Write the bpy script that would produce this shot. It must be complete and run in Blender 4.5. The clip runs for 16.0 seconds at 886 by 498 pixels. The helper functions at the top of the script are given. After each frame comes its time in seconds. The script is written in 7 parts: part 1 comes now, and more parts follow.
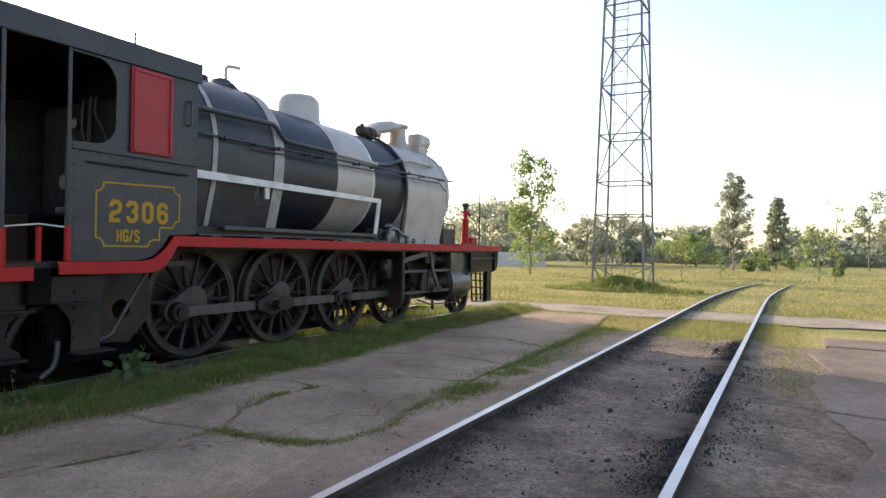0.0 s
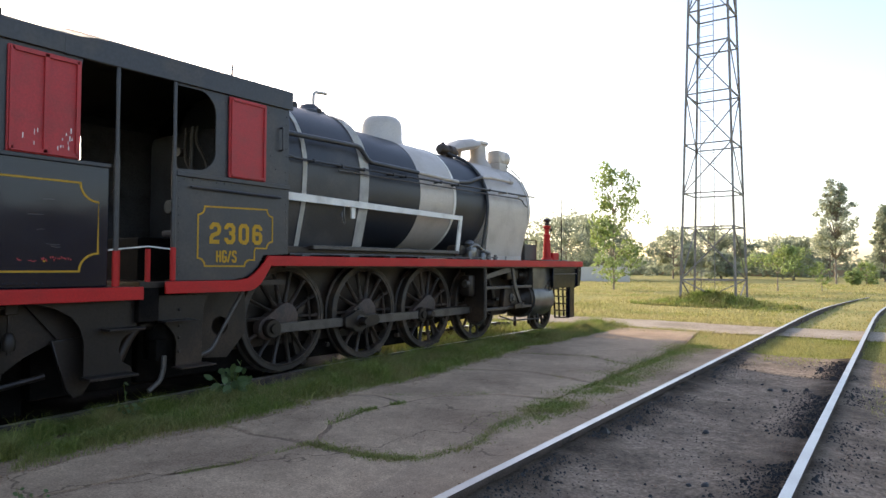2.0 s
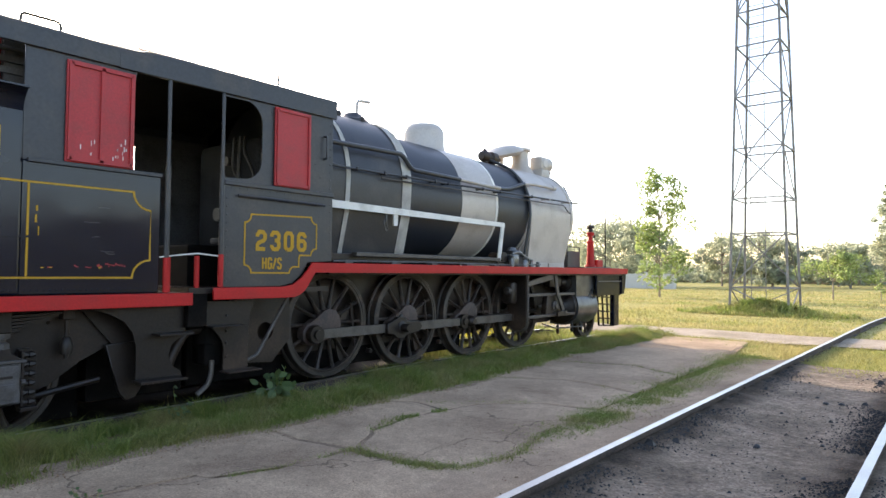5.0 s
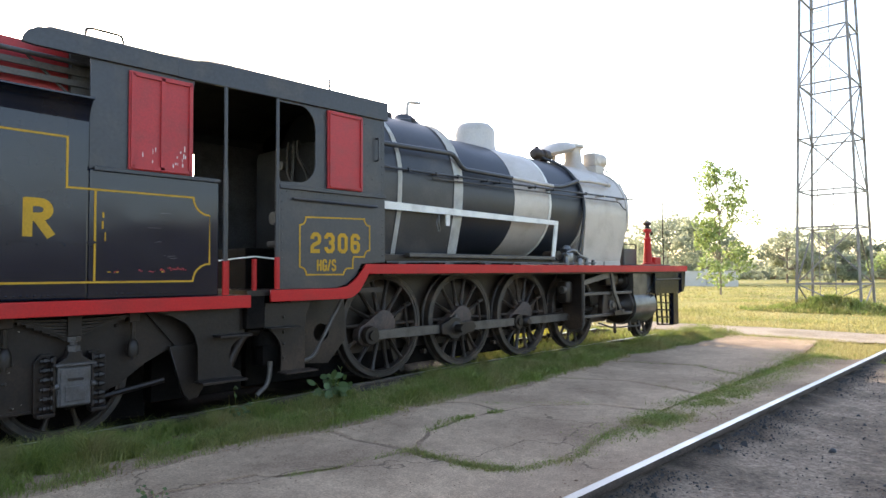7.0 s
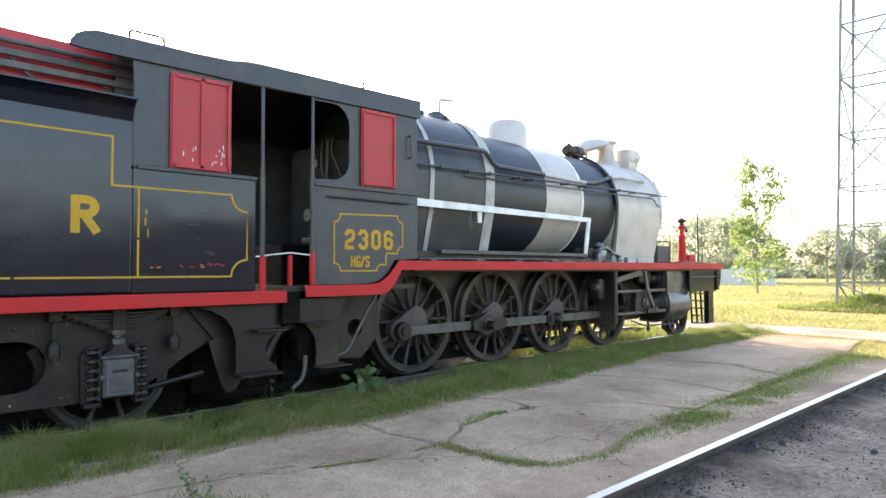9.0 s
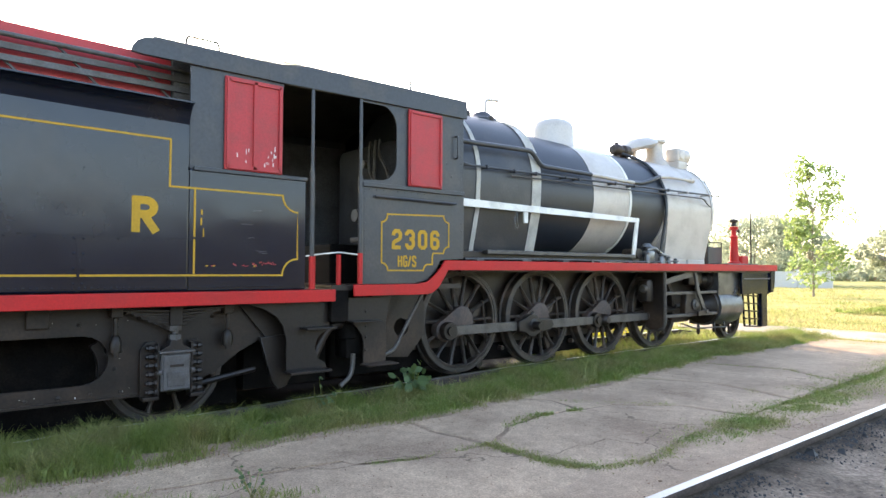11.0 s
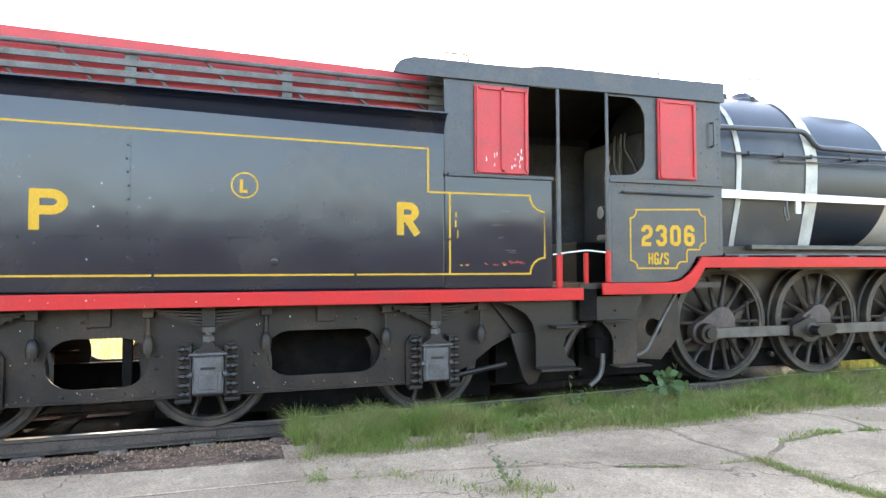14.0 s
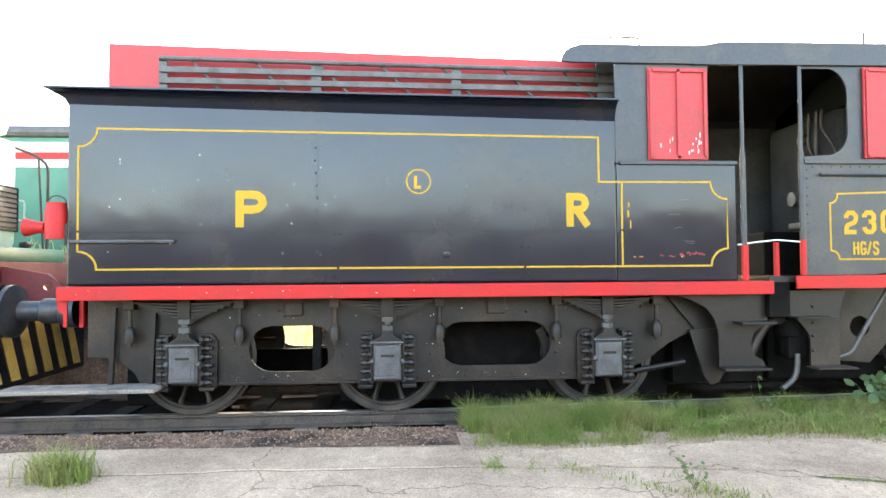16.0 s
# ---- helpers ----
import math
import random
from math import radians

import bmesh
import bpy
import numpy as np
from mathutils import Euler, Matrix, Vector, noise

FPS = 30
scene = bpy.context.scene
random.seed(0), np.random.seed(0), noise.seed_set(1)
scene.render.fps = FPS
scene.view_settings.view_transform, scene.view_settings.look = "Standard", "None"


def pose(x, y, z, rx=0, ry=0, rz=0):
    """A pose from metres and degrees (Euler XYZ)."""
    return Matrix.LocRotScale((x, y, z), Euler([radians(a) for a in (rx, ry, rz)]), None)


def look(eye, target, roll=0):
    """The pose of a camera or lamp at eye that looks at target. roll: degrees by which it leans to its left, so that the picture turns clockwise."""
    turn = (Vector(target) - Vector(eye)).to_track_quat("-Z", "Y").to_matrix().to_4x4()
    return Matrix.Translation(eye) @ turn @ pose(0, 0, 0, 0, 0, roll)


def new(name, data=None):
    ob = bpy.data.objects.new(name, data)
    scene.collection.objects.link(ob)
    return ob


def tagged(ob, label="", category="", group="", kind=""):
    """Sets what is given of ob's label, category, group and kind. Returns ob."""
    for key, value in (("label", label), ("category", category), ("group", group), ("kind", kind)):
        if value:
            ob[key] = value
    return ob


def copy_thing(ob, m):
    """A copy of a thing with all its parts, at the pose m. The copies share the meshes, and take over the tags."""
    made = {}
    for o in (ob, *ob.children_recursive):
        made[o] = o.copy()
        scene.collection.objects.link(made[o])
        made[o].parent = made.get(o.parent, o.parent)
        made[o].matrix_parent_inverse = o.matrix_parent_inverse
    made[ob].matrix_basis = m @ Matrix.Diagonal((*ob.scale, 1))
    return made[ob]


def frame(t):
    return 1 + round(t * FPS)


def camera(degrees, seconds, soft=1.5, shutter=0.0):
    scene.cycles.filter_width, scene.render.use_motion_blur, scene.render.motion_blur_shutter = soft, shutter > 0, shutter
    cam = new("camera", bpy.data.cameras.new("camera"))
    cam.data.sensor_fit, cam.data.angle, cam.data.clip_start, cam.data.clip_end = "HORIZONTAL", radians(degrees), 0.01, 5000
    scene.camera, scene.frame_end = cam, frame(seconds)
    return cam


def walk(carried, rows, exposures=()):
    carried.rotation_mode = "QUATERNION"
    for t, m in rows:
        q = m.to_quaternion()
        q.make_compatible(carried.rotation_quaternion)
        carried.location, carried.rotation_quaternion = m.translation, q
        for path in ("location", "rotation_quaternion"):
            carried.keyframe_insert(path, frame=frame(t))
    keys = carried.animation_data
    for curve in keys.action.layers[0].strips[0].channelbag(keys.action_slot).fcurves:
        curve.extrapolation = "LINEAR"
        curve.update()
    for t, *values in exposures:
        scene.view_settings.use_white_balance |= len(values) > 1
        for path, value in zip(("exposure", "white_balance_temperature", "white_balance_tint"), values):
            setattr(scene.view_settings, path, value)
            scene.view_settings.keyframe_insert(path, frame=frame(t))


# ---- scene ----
cam = camera(69.4, 16.0)
PATH = [
    (0, (6.256, -3.456, 1.417), (5.307, -1.695, 1.426), 0.9),
    (0.5, (6.249, -3.461, 1.423), (5.254, -1.726, 1.447), 0.8),
    (1, (6.245, -3.476, 1.434), (5.196, -1.774, 1.467), 0.5),
    (1.5, (6.238, -3.494, 1.434), (5.146, -1.819, 1.481), 0.5),
    (2, (6.236, -3.509, 1.433), (5.077, -1.88, 1.488), 0.3),
    (2.5, (6.231, -3.518, 1.436), (5.025, -1.924, 1.497), 0.2),
    (3, (6.223, -3.534, 1.434), (4.974, -1.973, 1.487), 0.2),
    (3.5, (6.244, -3.543, 1.453), (4.986, -1.99, 1.507), 0.2),
    (5.8, (6.207, -3.467, 1.437), (4.936, -1.924, 1.514), 0.8),
    (6, (6.196, -3.461, 1.435), (4.9, -1.939, 1.509), 0.1),
    (6.5, (6.196, -3.466, 1.437), (4.854, -1.985, 1.508), -0.2),
    (7, (6.19, -3.467, 1.437), (4.805, -2.026, 1.512), -0.3),
    (7.5, (6.201, -3.474, 1.428), (4.78, -2.069, 1.501), -0.2),
    (8, (6.201, -3.485, 1.435), (4.76, -2.101, 1.505), -0.2),
    (10.5, (6.208, -3.55, 1.399), (4.737, -2.197, 1.465), 0.3),
    (11, (6.194, -3.554, 1.419), (4.653, -2.282, 1.488), 0.2),
    (11.5, (6.18, -3.571, 1.411), (4.555, -2.406, 1.482), 0.6),
    (12, (6.18, -3.588, 1.432), (4.47, -2.552, 1.486), 0.4),
    (12.5, (6.185, -3.564, 1.371), (4.411, -2.644, 1.447), 0.1),
    (13, (6.171, -3.599, 1.415), (4.351, -2.773, 1.49), 0.0),
    (13.5, (6.171, -3.577, 1.391), (4.309, -2.849, 1.464), 0.1),
    (14, (6.169, -3.597, 1.401), (4.269, -2.977, 1.47), -0.2),
    (14.5, (6.181, -3.59, 1.374), (4.246, -3.094, 1.46), -0.3),
    (15, (6.202, -3.582, 1.356), (4.237, -3.218, 1.444), -0.4),
    (15.5, (6.167, -3.667, 1.339), (4.184, -3.421, 1.423), -0.5),
    (16, (6.152, -3.691, 1.35), (4.157, -3.557, 1.414), -0.4),
]
EXPOSURES = [(t, stops, kelvin, 19 - 0.35 * t) for t, stops, kelvin in (
    (0, 1.27, 6820), (1.5, 1.33, 6820), (3.0, 1.38, 6820), (3.5, 1.83, 6830), (6, 1.81, 6850), (7, 1.95, 6850), (7.5, 2.37, 6850),
    (8, 2.42, 6850), (11, 2.53, 6850), (12.5, 3.13, 6900), (14, 3.42, 7120), (16, 3.7, 7390))]
walk(cam, [(t, look(eye, target, roll)) for t, eye, target, roll in PATH], EXPOSURES)

# ---- light ----
SUN_AZ, SUN_EL = 22.0, 21.5   # the sun stands behind the engine, a little towards its front
world = bpy.data.worlds.new("sky")
scene.world = world
world.use_nodes = True
wn = world.node_tree
sky = wn.nodes.new("ShaderNodeTexSky")
sky.sky_type, sky.sun_disc = "NISHITA", False
sky.sun_elevation, sky.sun_rotation = radians(SUN_EL), radians(-90 + SUN_AZ)
sky.air_density, sky.dust_density, sky.ozone_density = 1.0, 1.3, 0.9
wn.links.new(sky.outputs[0], wn.nodes["Background"].inputs[0])
wn.nodes["Background"].inputs[1].default_value = 0.15
sun = new("sun", bpy.data.lights.new("sun", "SUN"))
sun.data.energy, sun.data.angle, sun.data.color = 2.2, radians(0.8), (1.0, 0.9, 0.72)
to_sun = Vector((-math.cos(radians(SUN_AZ)) * math.cos(radians(SUN_EL)), math.sin(radians(SUN_AZ)) * math.cos(radians(SUN_EL)), math.sin(radians(SUN_EL))))
sun.matrix_world = look(to_sun * 60, (0, 0, 0))

# ---- materials ----
def material(name, colour, rough=0.6, metal=0.0, grain=0.25, scale=6.0, bump=0.15, spot=None, spot_scale=2.0, spot_at=0.58, spec=0.5, by_object=0.0, leaf=0.0, fine=60.0):
    """Two scales of variation: broad wear (spot colour over colour) and fine grain, with a little relief."""
    m = bpy.data.materials.new(name)
    m.use_nodes = True
    nt = m.node_tree
    n, l = nt.nodes, nt.links
    b = n["Principled BSDF"]
    b.inputs["Roughness"].default_value, b.inputs["Metallic"].default_value = rough, metal
    b.inputs["Specular IOR Level"].default_value = spec
    co = n.new("ShaderNodeTexCoord")
    geo = n.new("ShaderNodeNewGeometry")
    broad = n.new("ShaderNodeTexNoise")
    broad.inputs["Scale"].default_value, broad.inputs["Detail"].default_value = spot_scale, 6
    small = n.new("ShaderNodeTexNoise")
    small.inputs["Scale"].default_value, small.inputs["Detail"].default_value = fine, 5
    l.new(geo.outputs["Position"], broad.inputs["Vector"])
    l.new(geo.outputs["Position"], small.inputs["Vector"])
    ramp = n.new("ShaderNodeValToRGB")
    ramp.color_ramp.elements[0].position, ramp.color_ramp.elements[1].position = spot_at - 0.12, spot_at + 0.12
    ramp.color_ramp.elements[0].color = (*colour, 1)
    ramp.color_ramp.elements[1].color = (*(spot or [c * (1 - grain) for c in colour]), 1)
    l.new(broad.outputs["Fac"], ramp.inputs["Fac"])
    hsv = n.new("ShaderNodeHueSaturation")
    l.new(ramp.outputs["Color"], hsv.inputs["Color"])
    val = n.new("ShaderNodeMapRange")
    val.inputs["From Min"].default_value, val.inputs["From Max"].default_value = 0.3, 0.7
    val.inputs["To Min"].default_value, val.inputs["To Max"].default_value = 1 - grain, 1 + grain
    l.new(small.outputs["Fac"], val.inputs["Value"])
    last = val.outputs[0]
    if by_object:
        info = n.new("ShaderNodeObjectInfo")
        pick = info.outputs["Random"] if by_object > 0 else geo.outputs["Random Per Island"]
        rnd = n.new("ShaderNodeMapRange")
        rnd.inputs["To Min"].default_value, rnd.inputs["To Max"].default_value = 1 - abs(by_object), 1 + abs(by_object)
        l.new(pick, rnd.inputs["Value"])
        mul = n.new("ShaderNodeMath")
        mul.operation = "MULTIPLY"
        l.new(last, mul.inputs[0]), l.new(rnd.outputs[0], mul.inputs[1])
        last = mul.outputs[0]
    l.new(last, hsv.inputs["Value"])
    l.new(hsv.outputs["Color"], b.inputs["Base Color"])
    rr = n.new("ShaderNodeMapRange")
    rr.inputs["To Min"].default_value, rr.inputs["To Max"].default_value = max(0.03, rough - 0.12), min(1, rough + 0.12)
    l.new(broad.outputs["Fac"], rr.inputs["Value"])
    l.new(rr.outputs[0], b.inputs["Roughness"])
    if bump:
        bp = n.new("ShaderNodeBump")
        bp.inputs["Strength"].default_value, bp.inputs["Distance"].default_value = bump, 0.01
        l.new(small.outputs["Fac"], bp.inputs["Height"])
        l.new(bp.outputs["Normal"], b.inputs["Normal"])
    if leaf:
        tr = n.new("ShaderNodeBsdfTranslucent")
        l.new(hsv.outputs["Color"], tr.inputs["Color"])
        mix = n.new("ShaderNodeMixShader")
        mix.inputs[0].default_value = leaf
        l.new(b.outputs[0], mix.inputs[1]), l.new(tr.outputs[0], mix.inputs[2])
        l.new(mix.outputs[0], n["Material Output"].inputs["Surface"])
    return m


BLACK = material("black_paint", (0.0045, 0.0072, 0.0158), 0.16, grain=0.15, spot=(0.034, 0.024, 0.018), spot_scale=0.7, spot_at=0.67, bump=0.035, fine=5, spec=0.43)
def wavy(m, scale, depth):
    """Adds the slow waviness of hammered sheet metal to a painted material."""
    n, l = m.node_tree.nodes, m.node_tree.links
    wave = n.new("ShaderNodeTexNoise")
    wave.inputs["Scale"].default_value, wave.inputs["Detail"].default_value = scale, 2
    l.new(n.new("ShaderNodeNewGeometry").outputs["Position"], wave.inputs["Vector"])
    bp = n.new("ShaderNodeBump")
    bp.inputs["Strength"].default_value, bp.inputs["Distance"].default_value = 1.0, depth
    l.new(wave.outputs["Fac"], bp.inputs["Height"])
    fine = n["Bump"]
    l.new(bp.outputs["Normal"], fine.inputs["Normal"])


wavy(BLACK, 1.1, 0.009)
CAB_BLACK = material("cab_paint", (0.026, 0.027, 0.031), 0.38, grain=0.2, spot=(0.055, 0.047, 0.04), spot_scale=2.2, bump=0.05, fine=30)
BOILER_BLACK = material("boiler_paint", (0.024, 0.026, 0.031), 0.4, grain=0.2, spot=(0.055, 0.052, 0.05), spot_scale=1.8, bump=0.05, fine=40)
NAVY = material("blue_black_cladding", (0.0145, 0.0175, 0.0245), 0.42, grain=0.2, spot=(0.028, 0.030, 0.036), spot_scale=1.8, bump=0.05, fine=40)
GRIME = material("oily_grime", (0.0145, 0.0105, 0.0083), 0.42, grain=0.28, spot=(0.050, 0.031, 0.020), spot_scale=1.5, spot_at=0.58, bump=0.14, fine=38, spec=0.35)
WHEEL = material("dusty_wheel_steel", (0.025, 0.019, 0.0145), 0.52, grain=0.3, spot=(0.085, 0.058, 0.040), spot_scale=4, bump=0.15, fine=40)
ROD = material("dull_rod_steel", (0.095, 0.085, 0.074), 0.48, 0.35, grain=0.25, spot=(0.06, 0.05, 0.042), spot_scale=5, bump=0.1)
RED = material("red_paint", (0.46, 0.014, 0.012), 0.5, grain=0.12, spot=(0.38, 0.02, 0.016), spot_scale=2.5, bump=0.05, spec=0.3)
SHUTTER_RED = material("shutter_red", (0.40, 0.022, 0.024), 0.5, grain=0.15, spot=(0.32, 0.03, 0.03), spot_scale=5, bump=0.08)
YELLOW = material("yellow_lining", (0.47, 0.255, 0.012), 0.55, grain=0.12, spot=(0.40, 0.23, 0.02), bump=0, spec=0.3)
SILVER = material("aluminium_paint", (0.49, 0.44, 0.39), 0.45, 0.2, grain=0.14, spot=(0.40, 0.35, 0.30), spot_scale=2.2, bump=0.05)
WHITE = material("white_band_paint", (0.76, 0.73, 0.66), 0.5, grain=0.1, spot=(0.56, 0.53, 0.47), spot_scale=4, bump=0.05)
GREY_BOX = material("grey_axlebox_paint", (0.082, 0.077, 0.075), 0.5, grain=0.25, spot=(0.055, 0.046, 0.04), spot_scale=7, spot_at=0.55)
HUB = material("rusty_brown_hub", (0.07, 0.046, 0.036), 0.6, grain=0.35, spot=(0.045, 0.034, 0.028), spot_scale=6, bump=0.25, fine=40)
RAIL_TOP = material("worn_rail", (0.58, 0.555, 0.52), 0.38, 0.85, grain=0.08, spot=(0.55, 0.52, 0.48), spot_scale=3, bump=0.03)
RAIL_RUST = material("rusty_rail_web", (0.085, 0.06, 0.044), 0.85, grain=0.35, spot=(0.045, 0.034, 0.028), spot_scale=5, bump=0.3)
GALV = material("galvanised_steel", (0.23, 0.22, 0.21), 0.6, 0.3, grain=0.2, spot=(0.17, 0.14, 0.12), spot_scale=2)


def concrete(name, base, dark, crack_scale=0.28):
    """Old concrete: broad stains, speckle, a gritty relief and hairline cracks."""
    m = material(name, base, 0.9, spec=0.12, grain=0.3, spot=dark, spot_scale=0.8, spot_at=0.54, bump=0.8, fine=75, by_object=0.04)
    n, l = m.node_tree.nodes, m.node_tree.links
    b = n["Principled BSDF"]
    geo = n.new("ShaderNodeNewGeometry")
    warp = n.new("ShaderNodeTexNoise")
    warp.inputs["Scale"].default_value, warp.inputs["Detail"].default_value = 2.5, 5
    l.new(geo.outputs["Position"], warp.inputs["Vector"])
    add = n.new("ShaderNodeMixRGB")
    add.blend_type, add.inputs[0].default_value = "ADD", 0.5
    l.new(geo.outputs["Position"], add.inputs[1]), l.new(warp.outputs["Color"], add.inputs[2])
    vor = n.new("ShaderNodeTexVoronoi")
    vor.feature = "DISTANCE_TO_EDGE"
    vor.inputs["Scale"].default_value = crack_scale
    l.new(add.outputs[0], vor.inputs["Vector"])
    line = n.new("ShaderNodeMapRange")
    line.inputs["From Min"].default_value, line.inputs["From Max"].default_value = 0.0008, 0.003
    line.inputs["To Min"].default_value, line.inputs["To Max"].default_value = 0.5, 1.0
    l.new(vor.outputs["Distance"], line.inputs["Value"])
    mid = n.new("ShaderNodeTexNoise")
    mid.inputs["Scale"].default_value, mid.inputs["Detail"].default_value, mid.inputs["Roughness"].default_value = 7.0, 8, 0.7
    l.new(geo.outputs["Position"], mid.inputs["Vector"])
    mr = n.new("ShaderNodeMapRange")
    mr.inputs["From Min"].default_value, mr.inputs["From Max"].default_value = 0.35, 0.65
    mr.inputs["To Min"].default_value, mr.inputs["To Max"].default_value = 0.84, 1.10
    l.new(mid.outputs["Fac"], mr.inputs["Value"])
    mul = n.new("ShaderNodeMath")
    mul.operation = "MULTIPLY"
    l.new(line.outputs[0], mul.inputs[0]), l.new(mr.outputs[0], mul.inputs[1])
    old = b.inputs["Base Color"].links[0].from_socket
    mx = n.new("ShaderNodeMixRGB")
    mx.blend_type, mx.inputs[0].default_value = "MULTIPLY", 1.0
    l.new(old, mx.inputs[1]), l.new(mul.outputs[0], mx.inputs[2])
    l.new(mx.outputs[0], b.inputs["Base Color"])
    return m


CONCRETE = concrete("old_concrete", (0.475, 0.335, 0.22), (0.32, 0.22, 0.145))
DIRTY_CONCRETE = concrete("earth_stained_concrete", (0.29, 0.225, 0.17), (0.20, 0.155, 0.115))
SOOT = material("soot", (0.05, 0.048, 0.046), 0.9, grain=0.3, spec=0.1, bump=0.1)
ROADSLAB = concrete("pale_concrete", (0.44, 0.36, 0.27), (0.32, 0.255, 0.18), 0.25)


def cinder():
    """Grey-brown cinder, black with coal dust along both rails."""
    m = material("cinder_ballast", (0.31, 0.236, 0.172), 0.95, spec=0.08, grain=0.35, spot=(0.20, 0.152, 0.11), spot_scale=1.6, spot_at=0.52, bump=0.9, fine=38)
    n, l = m.node_tree.nodes, m.node_tree.links
    b = n["Principled BSDF"]
    geo = n.new("ShaderNodeNewGeometry")
    xyz = n.new("ShaderNodeSeparateXYZ")
    l.new(geo.outputs["Position"], xyz.inputs[0])
    far = None
    for rail_x in (4.02, 5.52):
        d = n.new("ShaderNodeMath")
        d.operation, d.inputs[1].default_value = "SUBTRACT", rail_x
        l.new(xyz.outputs["X"], d.inputs[0])
        e = n.new("ShaderNodeMath")
        e.operation = "ABSOLUTE"
        l.new(d.outputs[0], e.inputs[0])
        if far is None:
            far = e
        else:
            k = n.new("ShaderNodeMath")
            k.operation = "MINIMUM"
            l.new(far.outputs[0], k.inputs[0]), l.new(e.outputs[0], k.inputs[1])
            far = k
    wob = n.new("ShaderNodeTexNoise")
    wob.inputs["Scale"].default_value, wob.inputs["Detail"].default_value, wob.inputs["Roughness"].default_value = 4.5, 10, 0.68
    l.new(geo.outputs["Position"], wob.inputs["Vector"])
    add = n.new("ShaderNodeMath")
    add.operation, add.inputs[1].default_value = "MULTIPLY_ADD", -0.75
    l.new(wob.outputs["Fac"], add.inputs[0])
    l.new(far.outputs[0], add.inputs[2])
    rng_ = n.new("ShaderNodeMapRange")
    rng_.inputs["From Min"].default_value, rng_.inputs["From Max"].default_value = -0.36, -0.10
    rng_.inputs["To Min"].default_value, rng_.inputs["To Max"].default_value = 0.28, 1.0
    l.new(add.outputs[0], rng_.inputs["Value"])
    old = b.inputs["Base Color"].links[0].from_socket
    mx = n.new("ShaderNodeMixRGB")
    mx.blend_type, mx.inputs[0].default_value = "MULTIPLY", 1.0
    l.new(old, mx.inputs[1]), l.new(rng_.outputs[0], mx.inputs[2])
    l.new(mx.outputs[0], b.inputs["Base Color"])
    return m


CINDER = cinder()


def crust(m, scale, low, high, depth):
    """Breaks a ground material up with a crusted pattern of mid-sized patches and relief."""
    n, l = m.node_tree.nodes, m.node_tree.links
    b = n["Principled BSDF"]
    tex = n.new("ShaderNodeTexNoise")
    tex.inputs["Scale"].default_value, tex.inputs["Detail"].default_value, tex.inputs["Roughness"].default_value = scale, 9, 0.72
    l.new(n.new("ShaderNodeNewGeometry").outputs["Position"], tex.inputs["Vector"])
    rg = n.new("ShaderNodeMapRange")
    rg.inputs["From Min"].default_value, rg.inputs["From Max"].default_value = 0.36, 0.64
    rg.inputs["To Min"].default_value, rg.inputs["To Max"].default_value = low, high
    l.new(tex.outputs["Fac"], rg.inputs["Value"])
    old = b.inputs["Base Color"].links[0].from_socket
    mx = n.new("ShaderNodeMixRGB")
    mx.blend_type, mx.inputs[0].default_value = "MULTIPLY", 1.0
    l.new(old, mx.inputs[1]), l.new(rg.outputs[0], mx.inputs[2])
    l.new(mx.outputs[0], b.inputs["Base Color"])
    bp = n.new("ShaderNodeBump")
    bp.inputs["Strength"].default_value, bp.inputs["Distance"].default_value = 0.9, depth
    l.new(tex.outputs["Fac"], bp.inputs["Height"])
    l.new(bp.outputs["Normal"], n["Bump"].inputs["Normal"])


crust(CINDER, 9.0, 0.62, 1.22, 0.03)
# Near-black; stands in for shade under the vehicles, and for black fittings.
UNDER = material("black_parts_and_shade", (0.006, 0.0055, 0.005), 0.7, grain=0.3, spot=(0.014, 0.011, 0.009), spot_scale=4, bump=0.2, spec=0.05)
DARK_RED = material("dull_dark_red", (0.17, 0.02, 0.02), 0.6, grain=0.2, spot=(0.11, 0.022, 0.02), spot_scale=4)
CYLINDER = material("rubbed_cylinder_sheet", (0.15, 0.148, 0.145), 0.3, 0.6, grain=0.15, spot=(0.09, 0.085, 0.08), spot_scale=3, bump=0.05)
COAL = material("coal", (0.02, 0.02, 0.02), 0.5, grain=0.4, bump=0.4)
GRASS = material("grass_blades", (0.215, 0.27, 0.062), 0.6, grain=0.2, spot=(0.33, 0.29, 0.11), spot_scale=1.6, spot_at=0.54, bump=0, by_object=-0.3, leaf=0.5)
DRY_GRASS = material("dry_grass_blades", (0.43, 0.365, 0.15), 0.7, grain=0.2, spot=(0.27, 0.29, 0.07), spot_scale=0.25, spot_at=0.55, bump=0, by_object=-0.25, leaf=0.4)
LEAF = material("tree_leaf", (0.24, 0.31, 0.11), 0.5, grain=0.2, spot=(0.28, 0.33, 0.10), spot_scale=1.0, bump=0, by_object=-0.35, leaf=0.55)
# Leaf colour paled to grey-green, so the distance haze is painted in.
LEAF_HAZE = material("haze_pale_leaf", (0.33, 0.36, 0.25), 0.6, grain=0.2, spot=(0.38, 0.39, 0.25), spot_scale=0.5, bump=0, by_object=-0.3, leaf=0.55)
WEED_LEAF = material("broad_weed_leaf", (0.10, 0.155, 0.05), 0.5, grain=0.15, spot=(0.13, 0.19, 0.065), bump=0, by_object=-0.25, leaf=0.45)
FLOWER = material("yellow_weed_flower", (0.55, 0.50, 0.03), 0.6, grain=0.15, bump=0, by_object=-0.2, leaf=0.4)
